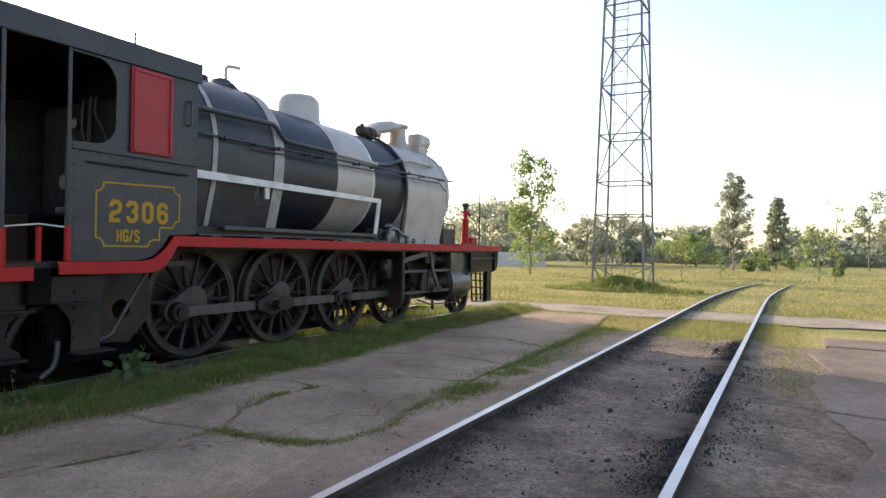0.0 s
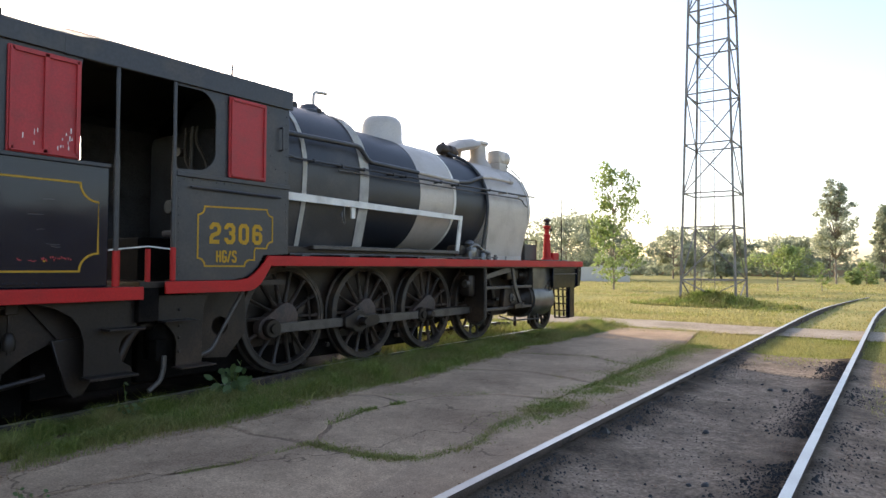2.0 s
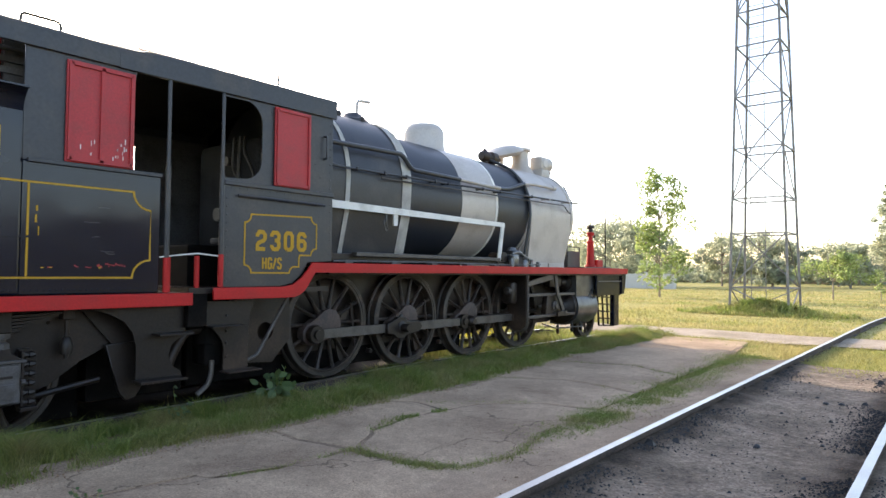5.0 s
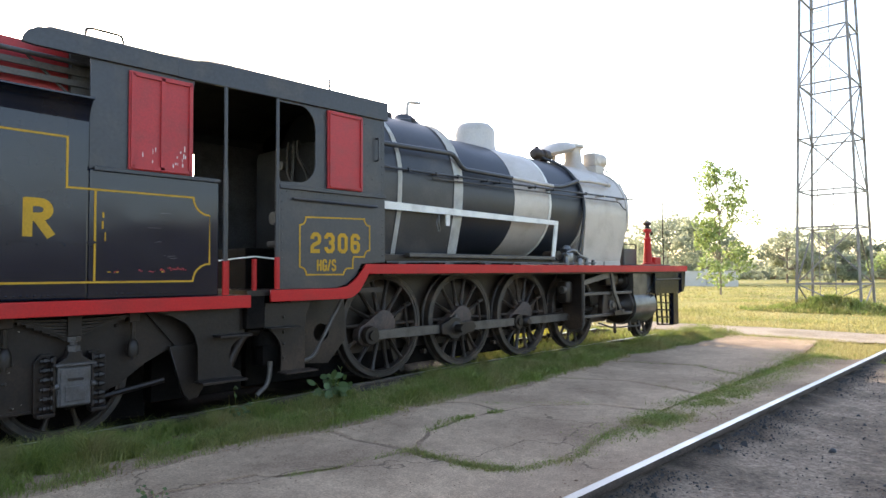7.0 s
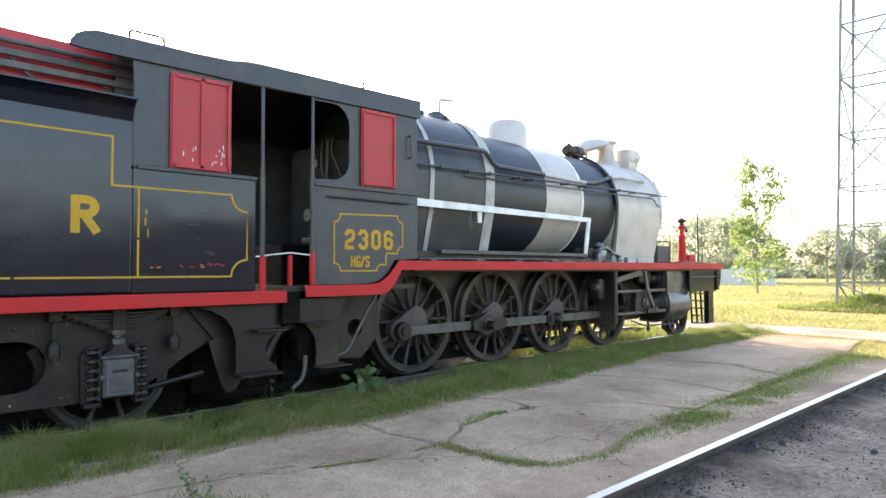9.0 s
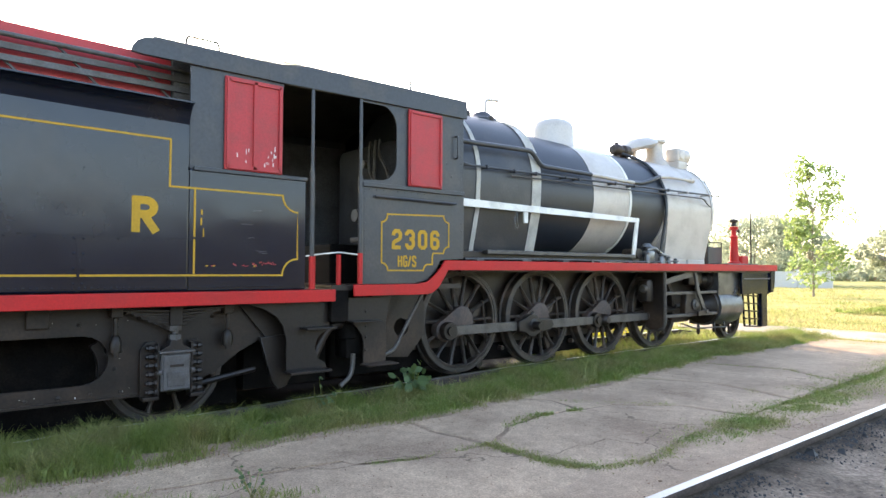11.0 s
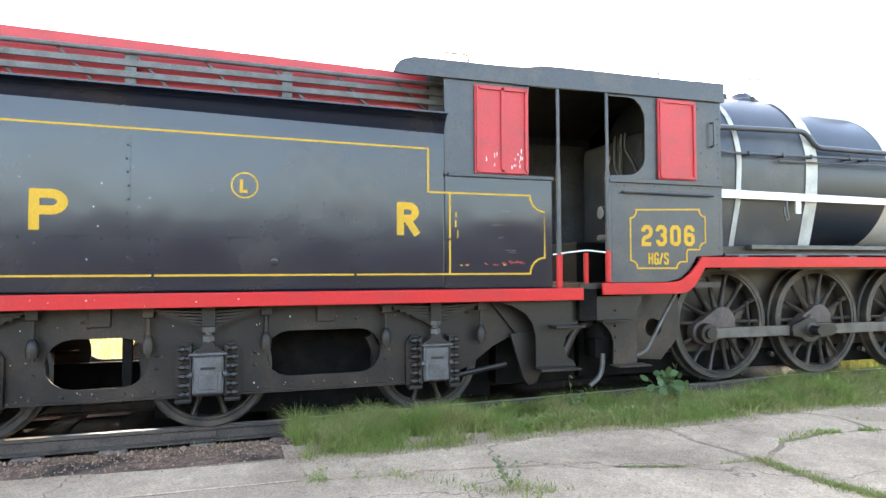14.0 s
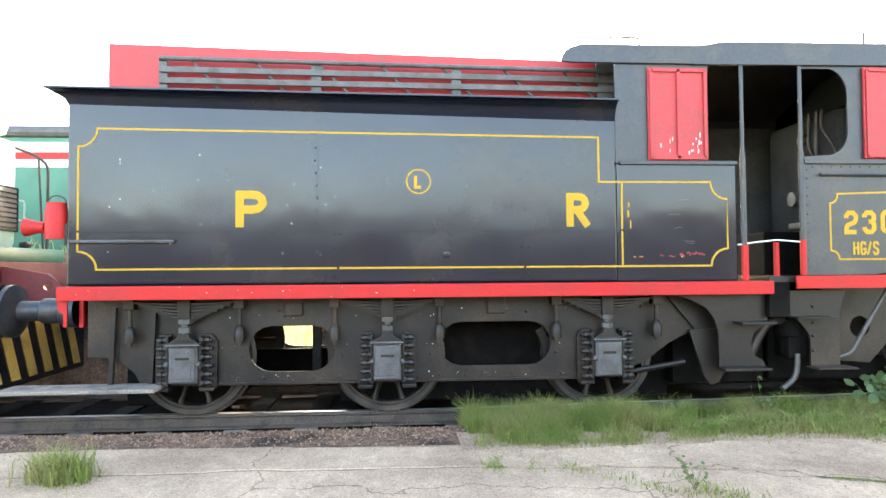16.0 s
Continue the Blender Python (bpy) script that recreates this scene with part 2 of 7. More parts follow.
BARK = material("bark", (0.20, 0.16, 0.12), 0.85, grain=0.3, spot=(0.32, 0.29, 0.25), spot_scale=5, bump=0.5)
# Timber darkened to carry the shade under the tender in its colour.
WOOD = material("shade_dark_sleeper", (0.035, 0.03, 0.026), 0.8, grain=0.3, spot=(0.022, 0.018, 0.015), spot_scale=6, bump=0.4, spec=0.08)
BOARD = material("grey_footboard", (0.24, 0.195, 0.155), 0.85, grain=0.3, spot=(0.12, 0.105, 0.09), spot_scale=6, bump=0.4)
PALE_GREEN = material("pale_green_paint", (0.42, 0.55, 0.46), 0.45, grain=0.08, spot=(0.36, 0.48, 0.40), bump=0.03)
DEEP_GREEN = material("deep_green_paint", (0.035, 0.16, 0.10), 0.45, grain=0.1, spot=(0.03, 0.12, 0.08), bump=0.03)
HAZARD_YELLOW = material("hazard_yellow", (0.62, 0.40, 0.08), 0.6, grain=0.25, spot=(0.34, 0.22, 0.07), spot_scale=5)
BUFFER_STEEL = material("buffer_steel", (0.028, 0.031, 0.038), 0.4, 0.4, grain=0.2, spot=(0.07, 0.06, 0.055), spot_scale=4)
WHITEWASH = material("whitewash", (0.5, 0.49, 0.47), 0.8, grain=0.12, spot=(0.5, 0.48, 0.45), spot_scale=1.2)
# Kept dark for the added wall that the tank reflects.
BRICK = material("far_brickwork", (0.05, 0.043, 0.04), 0.85, grain=0.2, spot=(0.085, 0.066, 0.054), spot_scale=0.2, spot_at=0.6)
GLASS = bpy.data.materials.new("lamp_glass")
GLASS.use_nodes = True
GLASS.node_tree.nodes["Principled BSDF"].inputs["Base Color"].default_value = (0.8, 0.82, 0.82, 1)
GLASS.node_tree.nodes["Principled BSDF"].inputs["Roughness"].default_value = 0.15

# ---- builders ----
def link(name, bm, mat, parent=None, label="", smooth=None):
    """One mesh object from a bmesh."""
    me = bpy.data.meshes.new(name)
    bmesh.ops.recalc_face_normals(bm, faces=bm.faces)
    bm.to_mesh(me)
    bm.free()
    for m in (mat if isinstance(mat, (list, tuple)) else [mat]):
        me.materials.append(m)
    ob = new(name, me)
    if smooth is not None:
        me.shade_smooth()
        me.set_sharp_from_angle(angle=radians(smooth))
    ob.parent = parent
    if label:
        ob["label"] = label
    return ob


def part(name, bm, mat, parent, label="", smooth=None):
    return link(name, bm, mat, parent, label, smooth)


def thing(name, label, category, group="", kind="", at=(0, 0, 0)):
    ob = new(name)
    ob.location = at
    return tagged(ob, label, category, group, kind)


def box(x0, x1, y0, y1, z0, z1, bev=0.0, bm=None):
    bm = bm or bmesh.new()
    r = bmesh.ops.create_cube(bm, size=1, matrix=Matrix.LocRotScale(((x0 + x1) / 2, (y0 + y1) / 2, (z0 + z1) / 2), None, (x1 - x0, y1 - y0, z1 - z0)))
    if bev:
        es = {e for v in r["verts"] for e in v.link_edges}
        bmesh.ops.bevel(bm, geom=list(es), offset=bev, segments=2, affect="EDGES", profile=0.5)
    return bm


def lathe(profile, axis, centre, seg=48, bm=None, a0=0.0, a1=360.0):
    """A turned solid: profile of (radius, distance along the axis); axis 0, 1 or 2."""
    bm = bm or bmesh.new()
    c = Vector(centre)
    e = [Vector((1, 0, 0)), Vector((0, 1, 0)), Vector((0, 0, 1))]
    d, u, w = e[axis], e[(axis + 1) % 3], e[(axis + 2) % 3]
    full = abs(a1 - a0 - 360) < 1e-6
    n = seg if full else seg + 1
    rings = []
    for r, s in profile:
        if r < 1e-6:
            rings.append([bm.verts.new(c + d * s)] * n)
            continue
        rings.append([bm.verts.new(c + d * s + (u * math.cos(a) + w * math.sin(a)) * r) for a in (radians(a0 + (a1 - a0) * i / seg) for i in range(n))])
    for p, q in zip(rings, rings[1:]):
        for i in range(seg):
            j = (i + 1) % n
            vs = []
            for v in (p[i], p[j], q[j], q[i]):
                if v not in vs:
                    vs.append(v)
            if len(vs) > 2:
                bm.faces.new(vs)
    return bm


def tube(points, r, seg=10, bm=None, closed=False):
    """A round bar through points."""
    bm = bm or bmesh.new()
    ps = [Vector(p) for p in points]
    rings = []
    side = None
    for i, p in enumerate(ps):
        a = ps[i - 1] if i else p
        b = ps[i + 1] if i + 1 < len(ps) else p
        d = (b - a).normalized()
        side = (side - d * side.dot(d)) if side else d.orthogonal()
        side.normalize()
        up = d.cross(side)
        rr = r[i] if isinstance(r, (list, tuple)) else r
        rings.append([bm.verts.new(p + (side * math.cos(2 * math.pi * k / seg) + up * math.sin(2 * math.pi * k / seg)) * rr) for k in range(seg)])
    for p, q in zip(rings, rings[1:]):
        for k in range(seg):
            bm.faces.new((p[k], p[(k + 1) % seg], q[(k + 1) % seg], q[k]))
    bm.faces.new(rings[0]), bm.faces.new(rings[-1])
    return bm


def bow(points, radius, steps=5):
    """Rounds the inner corners of a line of points."""
    ps = [Vector(p) for p in points]
    out = [ps[0]]
    for a, p, b in zip(ps, ps[1:], ps[2:]):
        u, v = (a - p), (b - p)
        k = min(radius, u.length * 0.45, v.length * 0.45)
        s, e = p + u.normalized() * k, p + v.normalized() * k
        for i in range(steps + 1):
            t = i / steps
            out.append(s * (1 - t) ** 2 + p * 2 * t * (1 - t) + e * t ** 2)
    return out + [ps[-1]]


def bars(list_of_points, w, bm=None):
    """Square bars between pairs of points."""
    bm = bm or bmesh.new()
    for a, b in list_of_points:
        tube([a, b], w * 0.7071, 4, bm)
    return bm


def flat(outlines, thick, x, bevel=0.0):
    """A plate in the y-z plane, its outer face at x, from outlines of (y, z); those after the first are holes."""
    cu = bpy.data.curves.new("plate", "CURVE")
    cu.dimensions, cu.fill_mode, cu.extrude, cu.bevel_depth = "2D", "BOTH", thick / 2 - bevel, bevel
    for pts in outlines:
        s = cu.splines.new("POLY")
        s.points.add(len(pts) - 1)
        for p, (a, b) in zip(s.points, pts):
            p.co = (a, b, 0, 1)
        s.use_cyclic_u = True
    ob = bpy.data.objects.new("plate", cu)
    scene.collection.objects.link(ob)
    dg = bpy.context.evaluated_depsgraph_get()
    me = bpy.data.meshes.new_from_object(ob.evaluated_get(dg))
    bm = bmesh.new()
    bm.from_mesh(me)
    bmesh.ops.transform(bm, matrix=Matrix(((0, 0, 1, x - thick / 2), (1, 0, 0, 0), (0, 1, 0, 0), (0, 0, 0, 1))), verts=bm.verts)
    bpy.data.objects.remove(ob), bpy.data.curves.remove(cu), bpy.data.meshes.remove(me)
    return bm


def lettering(text, size, x, y, z, squeeze=1.0, bold=0.0, thick=0.006):
    """Raised lettering on a side that faces +x: y and z of its lower rear corner, size the height of a capital."""
    cu = bpy.data.curves.new("letters", "FONT")
    cu.body, cu.size, cu.extrude, cu.offset, cu.resolution_u = text, size / 0.70, thick / 2, bold, 4
    ob = bpy.data.objects.new("letters", cu)
    scene.collection.objects.link(ob)
    me = bpy.data.meshes.new_from_object(ob.evaluated_get(bpy.context.evaluated_depsgraph_get()))
    bm = bmesh.new()
    bm.from_mesh(me)
    bmesh.ops.transform(bm, matrix=Matrix(((0, 0, 1, x), (squeeze, 0, 0, y), (0, 1, 0, z), (0, 0, 0, 1))), verts=bm.verts)
    bpy.data.objects.remove(ob), bpy.data.curves.remove(cu), bpy.data.meshes.remove(me)
    return bm


def stroke(pts, w, x, thick=0.004, closed=True):
    """A painted line of width w along (y, z) points on a side at x."""
    bm = bmesh.new()
    ps = [Vector(p) for p in pts]
    n = len(ps)
    ins, outs = [], []
    for i in range(n):
        a = ps[i - 1] if closed or i else ps[i]
        b = ps[(i + 1) % n] if closed or i + 1 < n else ps[i]
        d1, d2 = (ps[i] - a), (b - ps[i])
        d1 = d1.normalized() if d1.length else d2.normalized()
        d2 = d2.normalized() if d2.length else d1
        nn = Vector((-(d1 + d2).y, (d1 + d2).x)).normalized()
        k = w / 2 / max(0.4, nn.dot(Vector((-d1.y, d1.x))))
        ins.append(ps[i] - nn * k), outs.append(ps[i] + nn * k)
    rows = [[bm.verts.new((x + d, *p)) for p in line] for line, d in ((ins, thick), (outs, thick), (outs, -0.002), (ins, -0.002))]
    for i in range(n if closed else n - 1):
        j = (i + 1) % n
        for k in range(4):
            bm.faces.new((rows[k][i], rows[k][j], rows[(k + 1) % 4][j], rows[(k + 1) % 4][i]))
    if not closed:
        bm.faces.new([r[0] for r in rows]), bm.faces.new([r[-1] for r in rows])
    return bm


GLYPHS = {
    "0": [[(0.15, 0), (0.45, 0), (0.6, 0.15), (0.6, 0.85), (0.45, 1), (0.15, 1), (0, 0.85), (0, 0.15), (0.15, 0)]],
    "2": [[(0, 0.72), (0, 0.85), (0.15, 1), (0.45, 1), (0.6, 0.85), (0.6, 0.62), (0.5, 0.5), (0.1, 0.36), (0, 0.24), (0, 0), (0.62, 0)]],
    "3": [[(0, 0.75), (0, 0.85), (0.15, 1), (0.45, 1), (0.6, 0.85), (0.6, 0.65), (0.47, 0.53), (0.25, 0.53)], [(0.25, 0.53), (0.47, 0.53), (0.6, 0.38), (0.6, 0.15), (0.45, 0), (0.15, 0), (0, 0.15), (0, 0.25)]],
    "6": [[(0.6, 0.75), (0.6, 0.85), (0.45, 1), (0.15, 1), (0, 0.85), (0, 0.15), (0.15, 0), (0.45, 0), (0.6, 0.15), (0.6, 0.42), (0.47, 0.55), (0.1, 0.55)]],
    "P": [[(0.05, -0.14), (0.05, 1.12)], [(-0.04, 1)] + [(0.38 + 0.25 * math.cos(radians(a)), 0.74 + 0.26 * math.sin(radians(a))) for a in range(90, -91, -20)] + [(-0.04, 0.48)]],
    "R": [[(0.05, -0.14), (0.05, 1.12)], [(-0.04, 1)] + [(0.34 + 0.24 * math.cos(radians(a)), 0.755 + 0.245 * math.sin(radians(a))) for a in range(90, -91, -20)] + [(-0.04, 0.51)], [(0.28, 0.50), (0.66, -0.12)]],
    "L": [[(0, 1), (0, 0), (0.55, 0)]],
    "H": [[(0, -0.05), (0, 1.05)], [(0.5, -0.05), (0.5, 1.05)], [(0, 0.52), (0.5, 0.52)]],
    "G": [[(0.5, 0.75), (0.5, 0.88), (0.38, 1), (0.12, 1), (0, 0.88), (0, 0.12), (0.12, 0), (0.38, 0), (0.5, 0.12), (0.5, 0.45), (0.25, 0.45)]],
    "/": [[(0, -0.05), (0.42, 1.05)]],
    "S": [[(0.5, 0.76), (0.5, 0.88), (0.38, 1), (0.12, 1), (0, 0.88), (0, 0.64), (0.5, 0.38), (0.5, 0.12), (0.38, 0), (0.12, 0), (0, 0.12), (0, 0.24)]],
}


def glyph(ch, h, w, x, y, z, wide=1.0, lift=0.0):
    """A painted block character: h its height, w the width of its stroke."""
    out = bmesh.new()
    k = h - w
    for i, line in enumerate(GLYPHS[ch]):
        pts = [(y + w / 2 + a * k * wide, z + w / 2 + b * k) for a, b in line]
        one = stroke(pts, w, x, 0.004 + 0.0012 * i + lift, closed=False)
        me = bpy.data.meshes.new("glyph")
        one.to_mesh(me)
        out.from_mesh(me)
        one.free()
        bpy.data.meshes.remove(me)
    return out


def arc(cy, cz, r, a0, a1, n=6):
    return [(cy + r * math.cos(radians(a0 + (a1 - a0) * i / n)), cz + r * math.sin(radians(a0 + (a1 - a0) * i / n))) for i in range(n + 1)]


def rivets(points, r, bm=None, axis=0):
    bm = bm or bmesh.new()
    for p in points:
        lathe([(r, 0), (r * 0.8, r * 0.5), (0, r * 0.75)], axis, p, 6, bm)
    return bm


# ---- ground and tracks ----
GZ = -0.13
CX = -1.46
rng = random.Random(7)


def track_z(y):
    """Rail level of the engine's track, which dips towards the tender."""
    return -0.105 if y < -3 else (0.0 if y > 4 else -0.105 + 0.015 * (y + 3))


def ground_material():
    m = material("field_soil", (0.38, 0.32, 0.12), 0.95, grain=0.3, spot=(0.25, 0.245, 0.075), spec=0.1, spot_scale=0.35, spot_at=0.5, bump=0.5, fine=14)
    return m


def sheet(x0, x1, y0, y1, z, nx, ny, amp, freq, mat, name, edge=0.0, seed=0.0, heaps=()):
    bm = bmesh.new()
    rows = []
    for j in range(ny + 1):
        row = []
        for i in range(nx + 1):
            x, y = x0 + (x1 - x0) * i / nx, y0 + (y1 - y0) * j / ny
            if edge and i in (0, nx):
                x += edge * noise.noise((seed, y * 0.9, 3.1))
            if edge and j in (0, ny):
                y += edge * noise.noise((x * 0.9, seed, 7.7))
            heap = sum(0.05 * math.exp(-((x - rx) / 0.3) ** 2) for rx in heaps)
            row.append(bm.verts.new((x, y, z + heap + amp * noise.noise((x * freq, y * freq, seed)))))
        rows.append(row)
    for a, b in zip(rows, rows[1:]):
        for i in range(nx):
            bm.faces.new((a[i], a[i + 1], b[i + 1], b[i]))
    return link(name, bm, mat, smooth=60)


SOIL = ground_material()
bmg = bmesh.new()
gx = [-1500, -300, -60, -6.5, -6.3, 0.35, 0.5, 60, 300, 1500]
gy = [-1500, -300, -60, -15.9, -15.6, 12.2, 12.45, 60, 300, 1500]
gv = [[bmg.verts.new((x, y, -0.6 if -6.4 < x < 0.4 and -15.7 < y < 12.3 else GZ - 0.03)) for x in gx] for y in gy]
for j in range(len(gy) - 1):
    for i in range(len(gx) - 1):
        bmg.faces.new((gv[j][i], gv[j][i + 1], gv[j + 1][i + 1], gv[j + 1][i]))
tagged(link("ground", bmg, SOIL), "flat field of dry yellow-green grass and bare soil", "ground", kind="structure")

BED = material("trackside_earth", (0.20, 0.122, 0.082), 0.95, spec=0.08, grain=0.4, spot=(0.06, 0.045, 0.035), spot_scale=2.5, bump=0.8, fine=35)
crust(BED, 12.0, 0.6, 1.25, 0.02)


def bed_z(x, y):
    g = min(1, max(0, (y + 3.5) / 0.6))
    low = track_z(y) - 0.205 + 0.03 * g
    k = min(1, max(0, (x + 0.16 + 0.36 * g) / (0.48 - 0.08 * g)))
    return low + (GZ - 0.012 - low) * k * k * (3 - 2 * k)


def sun_bank_z(x, y):
    """Low grassy bank along the far side, to the middle wheels, added to block sun."""
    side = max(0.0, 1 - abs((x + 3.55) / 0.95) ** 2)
    # The gap leaves lit grass in view through a tender slot.
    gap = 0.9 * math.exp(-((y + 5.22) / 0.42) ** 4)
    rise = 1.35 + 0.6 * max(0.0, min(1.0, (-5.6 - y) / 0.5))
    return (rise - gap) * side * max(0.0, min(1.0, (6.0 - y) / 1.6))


bmb = bmesh.new()
rows_b = []
for j in range(181):
    y = -16 + 28.6 * j / 180
    row = []
    for i in range(41):
        x = -6.6 + 7.4 * i / 40
        z = bed_z(x, y) + sun_bank_z(x, y) + 0.018 * noise.noise((x * 2.1, y * 2.1, 0)) + 0.008 * noise.noise((x * 9, y * 9, 0))
        row.append(bmb.verts.new((x + (0.22 * noise.noise((0, y * 0.9, 3)) if i == 40 else 0), y, z)))
    rows_b.append(row)
for ra_, rb2 in zip(rows_b, rows_b[1:]):
    for i in range(40):
        bmb.faces.new((ra_[i], ra_[i + 1], rb2[i + 1], rb2[i]))
tagged(link("track_bed", bmb, BED, smooth=60), "bare brown earth and gravel under the engine's track", "track bed", kind="structure")
# Black sheet over the bed paints the shade below the tender.
shade_bm = bmesh.new()
lines = [[shade_bm.verts.new((x, -9 + 0.25 * j, bed_z(x, -9 + 0.25 * j) + 0.022 + 0.01 * noise.noise((x * 5, j * 0.9, 2)))) for x in (-2.28, -1.9, -1.46, -1.0, -0.72, -0.56 + 0.03 * noise.noise((j * 0.8, 1, 1)))] for j in range(57)]
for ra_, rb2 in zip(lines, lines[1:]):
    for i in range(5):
        shade_bm.faces.new((ra_[i], ra_[i + 1], rb2[i + 1], rb2[i]))
tagged(link("shade_sheet", shade_bm, UNDER, smooth=60), "black sheet between the rusty rails that puts in the tender's shade", "ballast", kind="structure")
DIRT = material("trackside_dirt", (0.36, 0.25, 0.168), 0.95, spec=0.08, grain=0.35, spot=(0.25, 0.168, 0.11), spot_scale=2.2, bump=0.8, fine=40)
STRIP = concrete("gritty_concrete", (0.44, 0.31, 0.205), (0.29, 0.20, 0.135))
tagged(sheet(3.0, 3.82, -10, 9.4, GZ + 0.0255, 40, 300, 0.003, 3.1, STRIP, "dirt_strip", 0.12, 2.0, (3.9,)), "beige trodden dirt and rubble beside the empty rails", "dirt", kind="structure")
tagged(sheet(3.6, 7.3, -10, 9.2, GZ + 0.010, 70, 300, 0.013, 2.6, CINDER, "cinder_bed", 0.35, 5.0, (3.9, 5.64)), "dark cinder and coal-dust bed between the empty rails", "track bed", kind="structure")
tagged(sheet(-14, 60, 13.1, 15.6, GZ + 0.006, 400, 10, 0.015, 1.1, ROADSLAB, "road", 0.55, 9.0), "pale worn concrete path crossing the tracks", "path", kind="structure")

tagged(sheet(0.21, 0.82, -11, -2.9, GZ + 0.0265, 14, 130, 0.003, 3.0, BED, "trackside_soil", 0.1, 4.0), "brown soil and litter beside the rusty rail", "soil", kind="structure")
# concrete apron between the two tracks
apron = tagged(new("pavement"), "cracked old concrete slabs with grass in the joints", "pavement", kind="structure")


DUST = material("dusty_joint_soil", (0.33, 0.225, 0.148), 0.95, spec=0.08, grain=0.35, spot=(0.16, 0.115, 0.08), spot_scale=2.0, bump=0.6, fine=40)
part("joint_soil", (lambda b: [b.faces.new([b.verts.new((x, y, GZ + 0.023)) for x, y in q]) for q in ([(0.2, -11), (3.3, -11), (3.3, 0.5), (3.2, 2.2), (2.95, 3.4), (2.75, 9.6), (2.3, 12.6), (0.5, 12.6), (0.2, 9)],)] and b)(bmesh.new()), DUST, apron)


def slab(pts, top=GZ + 0.03, depth=0.12):
    """An irregular slab with a ragged edge, from its corners (x, y)."""
    ring = []
    for i, p in enumerate(pts):
        a, b = Vector(p), Vector(pts[(i + 1) % len(pts)])
        n = max(2, int((b - a).length / 0.12))
        for k in range(n):
            q = a.lerp(b, k / n)
            w = 0.035 * noise.noise((q.x * 4, q.y * 4, 1.5)) + 0.05 * noise.noise((q.x * 1.1, q.y * 1.1, 8.5))
            ring.append(q + Vector((w, w * 0.7)))
    bm = bmesh.new()
    c = sum(ring, Vector((0, 0))) / len(ring)
    up = [bm.verts.new((p.x, p.y, top - 0.008)) for p in ring]
    ins = [bm.verts.new((p.x + (c.x - p.x) * 0.02, p.y + (c.y - p.y) * 0.02, top)) for p in ring]
    lo = [bm.verts.new((p.x, p.y, top - depth)) for p in ring]
    for i in range(len(ring)):
        j = (i + 1) % len(ring)
        bm.faces.new((lo[i], lo[j], up[j], up[i]))
        bm.faces.new((up[i], up[j], ins[j], ins[i]))
    bm.faces.new(ins)
    return part("slab", bm, CONCRETE if pts[0][0] < 5 else DIRTY_CONCRETE, apron)


slab([(0.80, 0.36), (1.42, 0.30), (2.05, 0.40), (1.69, 0.95), (1.58, 1.55), (1.66, 2.13), (1.15, 2.28), (0.45, 1.7), (0.3, 0.9)])
slab([(2.10, 0.40), (2.6, 0.44), (3.06, 0.62), (3.18, 1.15), (3.05, 1.7), (2.98, 2.4), (2.98, 3.3), (2.3, 3.2), (1.74, 2.62), (1.70, 2.13), (1.62, 1.58), (1.73, 0.98)])
slab([(1.15, 2.32), (1.67, 2.17), (1.72, 2.66), (2.3, 3.24), (2.95, 3.38), (2.88, 4.6), (1.8, 4.9), (0.55, 4.3), (0.3, 2.9), (0.4, 1.8)])
slab([(0.5, 4.36), (1.8, 4.97), (2.86, 4.68), (2.8, 6.4), (1.9, 7.0), (0.5, 6.5)])
slab([(0.45, 6.6), (1.9, 7.08), (2.78, 6.5), (2.65, 9.6), (2.3, 12.6), (0.6, 12.7), (0.1, 10.8), (0.35, 8.5)])
slab([(0.78, -11), (0.74, -7), (0.72, -5.2), (0.78, -4.4), (0.86, -3.4), (0.84, -2.9), (0.74, -2.2), (0.64, -1.2), (0.4, 0.1), (0.35, 0.8), (0.78, 0.32), (1.40, 0.26), (2.03, 0.35), (2.01, -0.3), (1.88, -0.74), (1.70, -0.8), (1.48, -2.2), (1.40, -3.0), (1.36, -5.0), (1.5, -11)])
slab([(2.06, 0.36), (3.1, 0.46), (3.3, -0.6), (3.2, -3.2), (3.3, -11), (1.53, -11), (1.39, -5.0), (1.43, -3.0), (1.51, -2.2), (1.73, -0.83), (1.91, -0.76), (2.04, -0.3)])
slab([(6.9, -6.0), (9.5, -6.0), (9.5, 3.4), (6.6, 3.9), (6.85, 2.6), (6.6, 1.4), (6.9, -0.5), (6.7, -3.0)])
slab([(6.6, 4.0), (9.5, 3.5), (9.5, 9.2), (6.9, 9.3), (6.55, 8.2), (6.8, 6.6), (6.5, 5.2)])
slab([(6.85, 9.45), (9.6, 9.3), (9.8, 10.8), (6.9, 10.7)])


